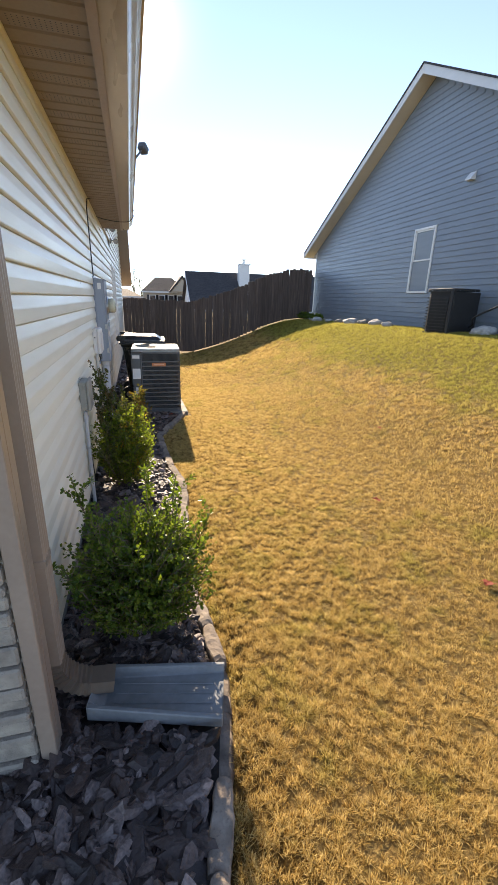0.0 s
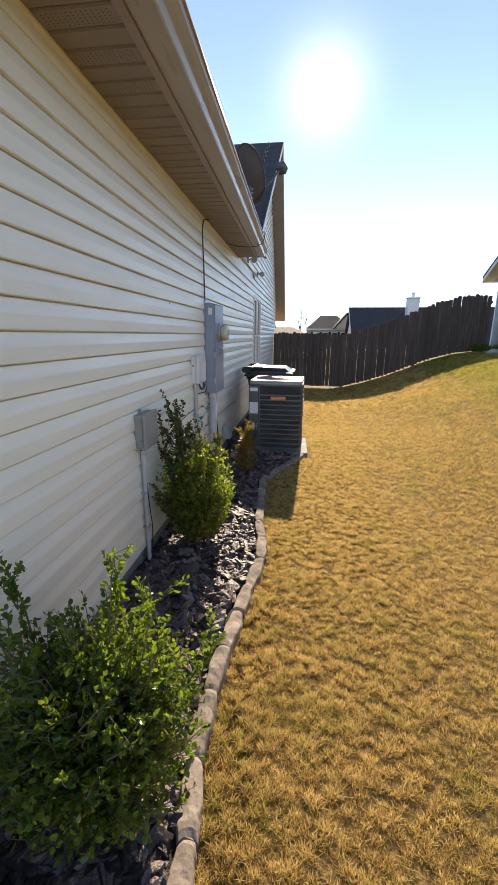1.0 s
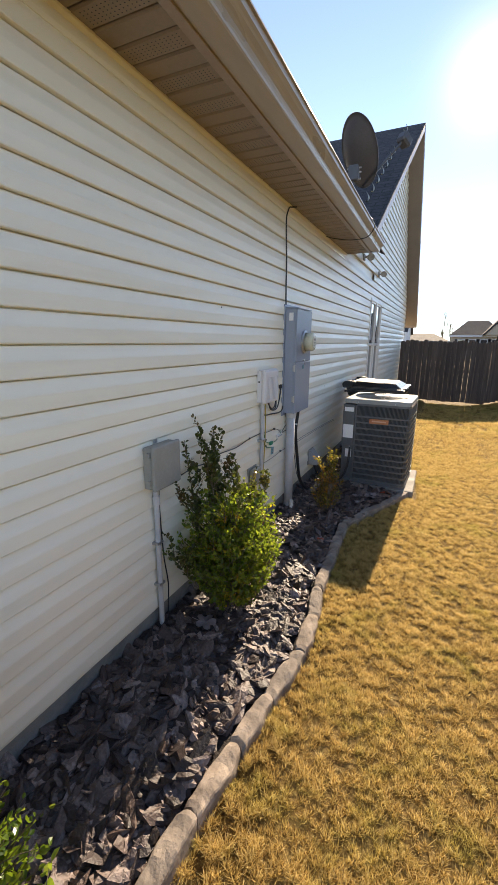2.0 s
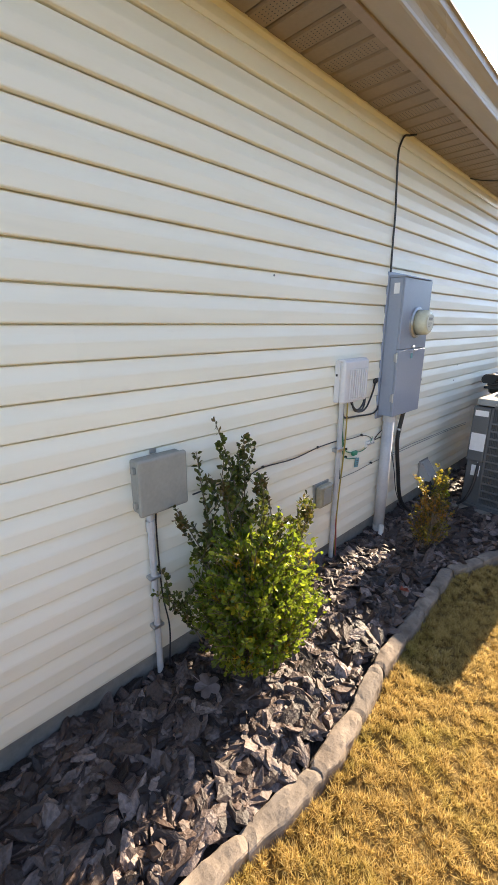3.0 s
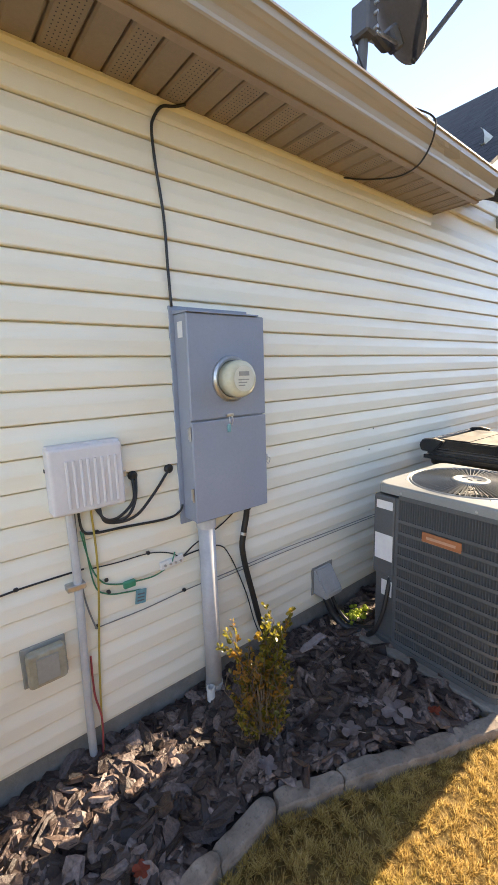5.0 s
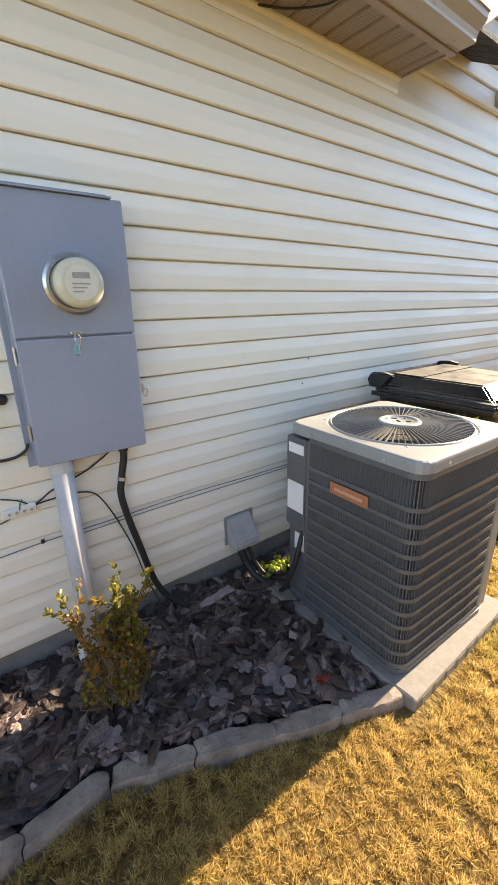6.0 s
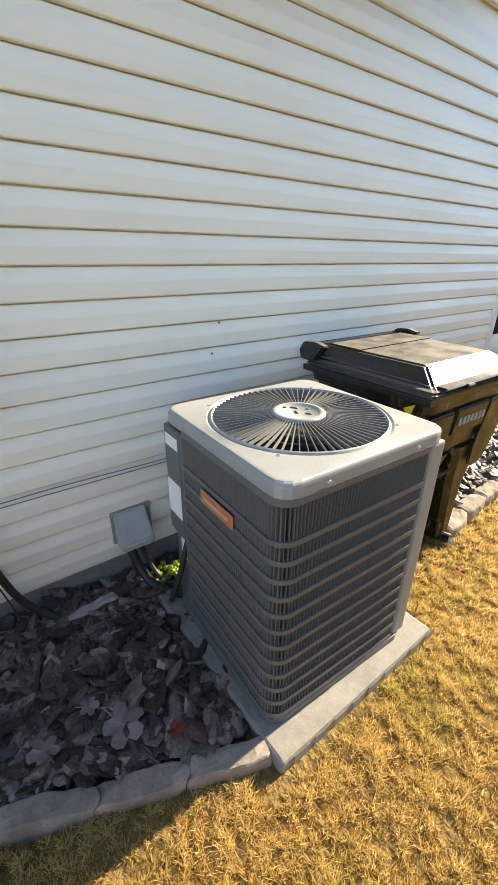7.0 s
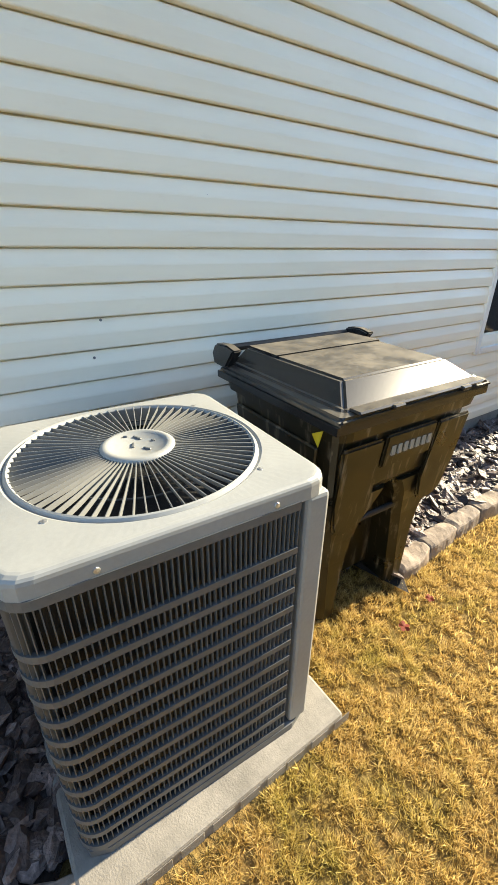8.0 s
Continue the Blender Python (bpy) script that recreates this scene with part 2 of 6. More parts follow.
LEAF = make_leaf("holly_leaf", (0.025, 0.06, 0.010), (0.065, 0.125, 0.016), (0.22, 0.27, 0.035), None, (0.26, 0.36, 0.03))
LEAF_TURNING = make_leaf("turning_leaf", (0.04, 0.08, 0.010), (0.12, 0.18, 0.02), (0.32, 0.36, 0.04), (0.72, 0.36, 0.03), (0.36, 0.47, 0.045), 0.60)
LEAF_SPRIG = make_leaf("dark_sprig_leaf", (0.022, 0.028, 0.010), (0.06, 0.085, 0.018), (0.17, 0.19, 0.035), (0.16, 0.085, 0.03), (0.16, 0.17, 0.03), 0.5)
LEAF_SMALL = make_leaf("bronzed_leaf", (0.06, 0.065, 0.010), (0.14, 0.14, 0.02), (0.36, 0.30, 0.045), (0.38, 0.165, 0.03), (0.36, 0.30, 0.05), 0.44)
TWIG = varied("twig_bark", (0.10, 0.075, 0.05), (0.20, 0.15, 0.10), 0.03, 0.85, fine=0.004, bump=0.5)
DRY_LEAF = varied("dry_leaf", (0.27, 0.22, 0.22), (0.40, 0.34, 0.34), 0.03, 0.7, bump=0.3)
RED_LEAF = varied("red_leaf", (0.30, 0.05, 0.03), (0.42, 0.10, 0.05), 0.03, 0.7, bump=0.3)


def make_shingle(name, a, b):
    m = Mat(name, 0.85, spec=0.3)
    big = m.noise(0.18, (1, 1, 1), detail=3)
    rows = m.t.nodes.new("ShaderNodeTexBrick")
    rows.inputs["Scale"].default_value = 1.0
    rows.inputs["Brick Width"].default_value = 0.30
    rows.inputs["Row Height"].default_value = 0.13
    rows.inputs["Mortar Size"].default_value = 0.008
    m.link(m.where(local=True), rows.inputs["Vector"])
    m.colour(m.mix(rows.outputs["Fac"], m.ramp(big, ((0.3, a), (0.7, b))), tuple(c * 0.5 for c in a)))
    m.bump(m.maths('SUBTRACT', m.noise(0.006, detail=2), m.maths('MULTIPLY', rows.outputs["Fac"], 1.5)), 0.6, 0.006)
    return m.m


SHINGLE = make_shingle("dark_shingle", (0.035, 0.033, 0.036), (0.075, 0.07, 0.072))
SHINGLE_BROWN = make_shingle("brown_shingle", (0.12, 0.095, 0.08), (0.18, 0.145, 0.12))


def make_fence():
    m = Mat("weathered_fence_wood", 0.85, spec=0.25)
    grain = m.noise(0.05, (1, 1, 0.06), detail=6, rough=0.65)
    c = m.ramp(grain, ((0.3, (0.075, 0.055, 0.047)), (0.55, (0.14, 0.105, 0.09)), (0.75, (0.21, 0.165, 0.14))))
    m.colour(m.mix(m.maths('MULTIPLY', m.piece(), 0.5), c, (0.065, 0.05, 0.045)))
    m.bump(grain, 0.5, 0.004)
    return m.m


FENCE = make_fence()


def make_bin(name, a, b, streaks):
    m = Mat(name, 0.34, spec=0.5)
    big = m.noise(0.18, detail=5)
    run = m.noise(0.028, (1, 1, 0.16), detail=5)
    c = m.ramp(big, ((0.3, a), (0.7, b)))
    if streaks:
        c = m.mix(m.ramp(run, ((0.56, (0, 0, 0)), (0.70, (0.55,) * 3))), c, (0.24, 0.21, 0.16))
    m.colour(c)
    m.rough(m.ramp(big, ((0.3, (0.25,) * 3), (0.7, (0.48,) * 3))))
    m.bump(m.noise(0.003, detail=2), 0.15, 0.001)
    return m.m


BIN_BODY = make_bin("dark_olive_plastic", (0.008, 0.0066, 0.003), (0.016, 0.0125, 0.005), True)


def make_lid():
    m = Mat("dusty_black_plastic", 0.3, spec=0.5)
    dust = m.noise(0.14, detail=6, rough=0.65)
    fine = m.noise(0.01, detail=4)
    up = m.node("ShaderNodeSeparateXYZ")
    m.link(m.geo.outputs["True Normal"], up.inputs[0])
    flat = m.maths('MULTIPLY', m.ramp(up.outputs["Z"], ((0.93, (0, 0, 0)), (0.985, (1, 1, 1)))), m.ramp(m.maths('ADD', m.maths('MULTIPLY', dust, 0.75), m.maths('MULTIPLY', fine, 0.25)), ((0.36, (0.15,) * 3), (0.62, (0.85,) * 3))))
    m.colour(m.mix(flat, (0.014, 0.014, 0.015), (0.145, 0.128, 0.10)))
    m.rough(m.mix(flat, (0.26, 0.26, 0.26), (0.8, 0.8, 0.8)))
    m.bump(fine, 0.1, 0.001)
    return m.m


BIN_LID = make_lid()
YELLOW = varied("yellow_sticker", (0.55, 0.45, 0.03), (0.66, 0.55, 0.05), 0.02, 0.45, bump=0.02)


def make_glass(name, tone, rough):
    m = Mat(name, rough, spec=0.8)
    m.colour(m.ramp(m.noise(0.6, detail=2), ((0.3, tone), (0.7, tuple(c * 1.4 for c in tone)))))
    return m.m


PANE = make_glass("dark_window_glass", (0.02, 0.025, 0.03), 0.04)
BLIND = varied("window_blind", (0.55, 0.60, 0.62), (0.62, 0.67, 0.69), 0.4, 0.4, bump=0.05)
METER_GLASS = varied("meter_cover", (0.55, 0.52, 0.38), (0.66, 0.63, 0.48), 0.06, 0.12, bump=0.02)
METER_FACE = varied("meter_face", (0.62, 0.60, 0.50), (0.70, 0.68, 0.58), 0.06, 0.3, bump=0.02)
OUTLET_COVER = varied("smoky_outlet_cover", (0.30, 0.27, 0.20), (0.40, 0.37, 0.28), 0.04, 0.2, bump=0.04)
SPLASH = varied("grey_green_plastic", (0.16, 0.168, 0.172), (0.23, 0.238, 0.242), 0.10, 0.35, fine=0.006, bump=0.2)
FAR_BRICK = varied("far_brick", (0.26, 0.18, 0.14), (0.34, 0.25, 0.20), 0.6, 0.9, bump=0.2)
FAR_WHITE = varied("far_white_siding", (0.62, 0.62, 0.62), (0.70, 0.70, 0.70), 0.6, 0.7, stretch=(1, 1, 6), bump=0.1)
FAR_TAN = varied("far_tan_siding", (0.40, 0.33, 0.25), (0.47, 0.39, 0.30), 0.6, 0.8, bump=0.1)
ROCK = varied("pale_rock", (0.34, 0.32, 0.30), (0.58, 0.56, 0.53), 0.08, 0.85, fine=0.01, bump=0.6, depth=0.008)
MOSS = varied("moss", (0.20, 0.28, 0.02), (0.42, 0.48, 0.04), 0.03, 0.9, fine=0.006, bump=0.8, depth=0.01)


# ---- building helpers ----
def link_mesh(name, mesh, material, parent=None, label="", at=None):
    ob = new(name, mesh)
    if material is not None and not mesh.materials:
        mesh.materials.append(material)
    if parent is not None:
        ob.parent = parent
    if at is not None:
        ob.matrix_basis = at
    if label:
        ob["label"] = label
    return ob


def part(name, bm, material, parent=None, label="", at=None, smooth=False):
    """One mesh object out of a bmesh, under a thing or a part."""
    mesh = bpy.data.meshes.new(name)
    bmesh.ops.recalc_face_normals(bm, faces=bm.faces)
    bm.to_mesh(mesh)
    bm.free()
    if smooth:
        for p in mesh.polygons:
            p.use_smooth = True
    return link_mesh(name, mesh, material, parent, label, at)


def thing(name, label, category, at=(0, 0, 0), turn=0.0, group="", kind=""):
    ob = new(name)
    ob.empty_display_size = 0.1
    ob.matrix_basis = pose(*at, 0, 0, turn)
    return tagged(ob, label, category, group, kind)


def add_box(bm, lo, hi, bevel=0.0, m=None, segments=1):
    """A box from its lowest to its highest corner, with its edges taken off."""
    made = bmesh.ops.create_cube(bm, size=1.0)["verts"]
    size = [b - a for a, b in zip(lo, hi)]
    mid = [(a + b) / 2 for a, b in zip(lo, hi)]
    for v in made:
        v.co = Vector((v.co.x * size[0] + mid[0], v.co.y * size[1] + mid[1], v.co.z * size[2] + mid[2]))
    if bevel:
        edges = list({e for v in made for e in v.link_edges})
        out = bmesh.ops.bevel(bm, geom=edges, offset=min(bevel, min(size) * 0.45), segments=segments, profile=0.5, affect='EDGES')
        made = list({v for v in out["verts"]} | {v for v in made if v.is_valid})
    if m is not None:
        bmesh.ops.transform(bm, matrix=m, verts=made)
    return made


def box(lo, hi, bevel=0.0, m=None, segments=1):
    bm = bmesh.new()
    add_box(bm, lo, hi, bevel, m, segments)
    return bm


def add_prism(bm, outline, axis, lo, hi):
    """A flat outline drawn out along an axis (0: x, 1: y, 2: z)."""
    def put(p, q):
        c = list(p)
        c.insert(axis, q)
        return bm.verts.new(c)
    a = [put(p, lo) for p in outline]
    b = [put(p, hi) for p in outline]
    n = len(outline)
    for i in range(n):
        bm.faces.new((a[i], a[(i + 1) % n], b[(i + 1) % n], b[i]))
    bm.faces.new(a[::-1])
    bm.faces.new(b)
    return a + b


def prism(outline, axis, lo, hi):
    bm = bmesh.new()
    add_prism(bm, outline, axis, lo, hi)
    return bm


def add_tube(bm, points, radius, sides=8, steps=0, ends=True):
    """A round tube along points; steps: how often each stretch is divided to bend it softly. radius: one number or one each."""
    pts = [Vector(p) for p in points]
    radii = list(radius) if isinstance(radius, (list, tuple)) else [radius] * len(pts)
    if steps:
        soft, rad = [], []
        for i in range(len(pts) - 1):
            p0, p1, p2, p3 = pts[max(i - 1, 0)], pts[i], pts[i + 1], pts[min(i + 2, len(pts) - 1)]
            for k in range(steps):
                u = k / steps
                soft.append(0.5 * ((2 * p1) + (p2 - p0) * u + (2 * p0 - 5 * p1 + 4 * p2 - p3) * u * u + (3 * p1 - p0 - 3 * p2 + p3) * u ** 3))
                rad.append(radii[i] * (1 - u) + radii[i + 1] * u)
        soft.append(pts[-1])
        rad.append(radii[-1])
        pts, radii = soft, rad
    rings, side = [], None
    for i, p in enumerate(pts):
        along = (pts[min(i + 1, len(pts) - 1)] - pts[max(i - 1, 0)])
        along = along.normalized() if along.length > 1e-9 else Vector((0, 0, 1))
        if side is None:
            side = along.orthogonal().normalized()
        side = (side - along * side.dot(along))
        side = side.normalized() if side.length > 1e-6 else along.orthogonal().normalized()
        other = along.cross(side)
        rings.append([bm.verts.new(p + radii[i] * (math.cos(a) * side + math.sin(a) * other)) for a in (2 * math.pi * k / sides for k in range(sides))])
    for a, b in zip(rings, rings[1:]):
        for k in range(sides):
            bm.faces.new((a[k], a[(k + 1) % sides], b[(k + 1) % sides], b[k]))
    if ends:
        bm.faces.new(rings[0][::-1])
        bm.faces.new(rings[-1])
    return [v for r in rings for v in r]


def tube(points, radius, sides=8, steps=0):
    bm = bmesh.new()
    add_tube(bm, points, radius, sides, steps)
    return bm


def add_lathe(bm, profile, sides=32, m=None):
    """A round body from (radius, height) pairs; radius 0 closes it."""
    rings = []
    for r, z in profile:
        rings.append([bm.verts.new((0, 0, z))] if r < 1e-6 else [bm.verts.new((r * math.cos(2 * math.pi * k / sides), r * math.sin(2 * math.pi * k / sides), z)) for k in range(sides)])
    for a, b in zip(rings, rings[1:]):
        for k in range(sides):
            k2 = (k + 1) % sides
            if len(a) == 1 and len(b) > 1:
                bm.faces.new((a[0], b[k], b[k2]))
            elif len(b) == 1 and len(a) > 1:
                bm.faces.new((a[k], a[k2], b[0]))
            elif len(a) > 1:
                bm.faces.new((a[k], a[k2], b[k2], b[k]))
    verts = [v for r in rings for v in r]
    if m is not None:
        bmesh.ops.transform(bm, matrix=m, verts=verts)
    return verts


def lathe(profile, sides=32, m=None):
    bm = bmesh.new()
    add_lathe(bm, profile, sides, m)
    return bm


def smooth_step(u):
    u = np.clip(u, 0, 1)
    return u * u * (3 - 2 * u)


def ground_height(x, y):
    """The lawn: level by the house, falling a little to the back, rising to the neighbour."""
    x, y = np.asarray(x, float), np.asarray(y, float)
    return 1.33 * smooth_step((x - 1.9) / 5.0) - 0.02 * np.clip(y - 7, 0, 9) + 0.012 * np.sin(x * 2.1 + y * 1.3) * smooth_step((x - 1.4) / 1.0)


def bulk(name, verts, faces_flat, per_face, material, parent=None, attribute=None, smooth=False):
    """A large mesh straight from arrays, all faces with the same number of corners."""
    mesh = bpy.data.meshes.new(name)
    nv, nf = len(verts), len(faces_flat) // per_face
    mesh.vertices.add(nv)
    mesh.vertices.foreach_set("co", np.asarray(verts, np.float32).ravel())
    mesh.loops.add(nf * per_face)
    mesh.loops.foreach_set("vertex_index", np.asarray(faces_flat, np.int32).ravel())
    mesh.polygons.add(nf)
    mesh.polygons.foreach_set("loop_start", np.arange(0, nf * per_face, per_face, dtype=np.int32))
    if attribute is not None:
        mesh.attributes.new("tint", 'FLOAT', 'POINT').data.foreach_set("value", np.asarray(attribute, np.float32))
    mesh.update(calc_edges=True)
    mesh.polygons.foreach_set("use_smooth", np.full(nf, smooth, dtype=bool))
    return link_mesh(name, mesh, material, parent)


# ---- ground ----
def build_ground():
    xs = np.concatenate([np.array([-400, -150, -60, -25, -12, -6, -2]), np.arange(-1.0, 9.01, 0.25), np.array([10, 12, 16, 25, 60, 150, 400.0])])
    ys = np.concatenate([np.array([-300, -100, -40, -15, -8]), np.arange(-5, 17.01, 0.4), np.array([19, 23, 30, 45, 80, 160, 400, 1200.0])])
    gx, gy = np.meshgrid(xs, ys)
    z = ground_height(gx, gy)
    # a shallow bed along the wall, hidden under the bark
    bed = (gx > -2) & (gx < 0.76) & (gy > 0.2) & (gy < 16)
    z = np.where(bed, -0.05, z)
    z = np.where(gy > 17, z - np.clip((gy - 17) * 0.03, 0, 0.5), z)
    verts = np.stack([gx, gy, z], -1).reshape(-1, 3)
    w, h = len(xs), len(ys)
    i = (np.arange(h - 1)[:, None] * w + np.arange(w - 1)[None]).ravel()
    faces = np.stack([i, i + 1, i + 1 + w, i + w], -1).ravel()
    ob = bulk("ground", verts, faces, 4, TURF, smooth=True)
    tagged(ob, "dormant golden lawn rising towards the neighbouring house", "lawn", kind="structure")


build_ground()

# ---- the house ----
Z0, LAP = 0.1665, 0.127          # foot of the siding, height of one lap
FRONT, EAVE_END, BACK = 1.335, 7.80, 16.9
SOFFIT_Z, SOFFIT_OUT = 2.86, 0.33
RIDGE_Y, RIDGE_Z = 13.55, 6.68
NEAR_PITCH, FAR_PITCH = 0.632, 1.10
WIN_Y0, WIN_Y1, WIN_Z0, WIN_Z1 = 10.10, 11.36, 0.83, 2.46


def near_y(z):
    return RIDGE_Y - (RIDGE_Z - z) / NEAR_PITCH


def far_y(z):
    return RIDGE_Y + (RIDGE_Z - z) / FAR_PITCH


# one lap: a hooked butt edge, a flat lower face, a sloping upper face and the deep joint under the next lap
LAP_PROFILE = ((-0.026, 0.006), (-0.024, -0.001), (-0.006, -0.0035), (0.0055, -0.001), (0.0075, 0.003), (0.0070, LAP * 0.46), (0.0052, LAP * 0.53), (-0.0050, LAP * 0.80), (-0.0095, LAP - 0.010), (-0.0250, LAP - 0.006), (-0.026, LAP + 0.005))


def build_side_wall():
    wall = thing("wall_side", "cream vinyl lap-sided house wall over a concrete footing", "house wall", (0, 0, 0), kind="structure")
    # sheathing behind the siding, with the window's opening left free
    bm = bmesh.new()
    for lo, hi in (((-0.2, FRONT, 0.1), (-0.031, WIN_Y0, 2.86)), ((-0.2, WIN_Y1, 0.1), (-0.031, BACK, 2.75)),
                   ((-0.2, WIN_Y0, 0.1), (-0.031, WIN_Y1, WIN_Z0)), ((-0.2, WIN_Y0, WIN_Z1), (-0.031, WIN_Y1, 2.86))):
        add_box(bm, lo, hi)
    gable = [(EAVE_END - 0.3, 2.86), (BACK, 2.86), (min(BACK, far_y(2.9)), 2.95), (RIDGE_Y, RIDGE_Z - 0.14), (near_y(3.05), 2.9)]
    add_prism(bm, gable, 0, -0.2, -0.031)
    part("sheathing", bm, SIDING, wall)
    part("footing", box((-0.25, FRONT + 0.01, -0.4), (-0.016, BACK, Z0 + 0.02), 0.004), CONCRETE, wall, "dark damp concrete footing")
    # lap siding: each panel carries two laps
    rng = random.Random(4)
    row = 0
    while True:
        z = Z0 + row * 2 * LAP
        top = z + 2 * LAP
        if z > RIDGE_Z - 0.35:
            break
        laps = 2
        if z < 2.85:
            spans = [(FRONT + 0.065, BACK)]
            if top > 2.87:
                laps, top = 2, min(top, 2.99)
        else:
            spans = [(max(near_y(z + 0.08) + 0.05, EAVE_END + 0.05), min(far_y(z + 0.2) - 0.05, BACK))]
        if WIN_Z0 - 0.02 < z + LAP and z < WIN_Z1 - 0.02:
            spans = [s for a, b in spans for s in ((a, WIN_Y0 - 0.05), (WIN_Y1 + 0.05, b)) if s[1] > s[0]]
        for a, b in spans:
            y = a
            first = 3.66 * (((row * 0.37 + 0.55) % 1.0) * 0.8 + 0.2)
            while y < b - 0.05:
                e = min(b, y + first)
                first = 3.66
                bm = bmesh.new()
                rows_of = []
                for k in range(laps):
                    zk = k * LAP
                    if z + zk > 2.79 and y < EAVE_END - 0.5 and z < 2.9:
                        continue
                    rows_of += [(zx, zk + zz) for zx, zz in LAP_PROFILE]
                lift = rng.uniform(-0.0004, 0.0010)
                if rows_of:
                    near = [bm.verts.new((px + lift, y - 0.012, pz + z)) for px, pz in rows_of]
                    far = [bm.verts.new((px + lift, e, pz + z)) for px, pz in rows_of]
                    for i in range(len(rows_of) - 1):
                        bm.faces.new((near[i], near[i + 1], far[i + 1], far[i]))
                    part("siding_panel", bm, SIDING, wall)
                else:
                    bm.free()
                y = e
        row += 1
    # frieze trim under the soffit
    part("frieze_board", prism([(-0.013, 2.782), (0.008, 2.782), (0.012, 2.80), (0.010, 2.835), (0.022, 2.85), (0.022, 2.862), (-0.013, 2.862)], 1, FRONT, EAVE_END), SIDING, wall, "cream frieze trim under the soffit")
    part("starter_strip", box((-0.014, FRONT, Z0 - 0.012), (0.002, BACK, Z0 + 0.001)), SIDING, wall)
    return wall


side_wall = build_side_wall()


def build_front_corner():
    """The front wall of ledge stone and the tan corner boards."""
    wall = thing("wall_front", "front wall clad in ledge stone beside tan corner boards", "house wall", (0, 0, 0), kind="structure")
    part("backing", box((-9.0, FRONT - 0.02, -0.4), (-0.2, FRONT + 0.18, 2.86)), MORTAR, wall)
    part("backing", box((-0.2, FRONT - 0.02, -0.4), (0.022, FRONT + 0.0, 2.86)), MORTAR, wall)
    rng = random.Random(11)
    z = 0.0
    while z < 1.15:
        h = rng.choice((0.045, 0.06, 0.075, 0.09))
        x = 0.019
        while x > -1.3:
            w = rng.uniform(0.12, 0.34)
            d = rng.uniform(0.028, 0.05)
            part("ledge_stone", box((x - w + 0.006, FRONT - 0.02 - d, z + 0.004), (x - 0.004, FRONT - 0.012, z + h - 0.003), 0.008), STONE_WALL, wall)
            x -= w
        z += h
    part("stone_cap", box((-1.4, FRONT - 0.09, z), (0.018, FRONT - 0.0205, z + 0.05), 0.008), MORTAR, wall)
    part("corner_board", box((0.0225, FRONT - 0.045, 0.0), (0.082, FRONT + 0.0, 2.85), 0.004), TRIM_TAN, wall, "tan corner board")
    part("corner_board", box((-0.012, FRONT + 0.0005, 0.0), (0.0815, FRONT + 0.06, 2.85), 0.004), TRIM_TAN, wall, "tan corner board")
    part("panel", box((-9.0, FRONT - 0.03, z + 0.05), (0.022, FRONT - 0.021, 2.85)), SIDING, wall)


build_front_corner()


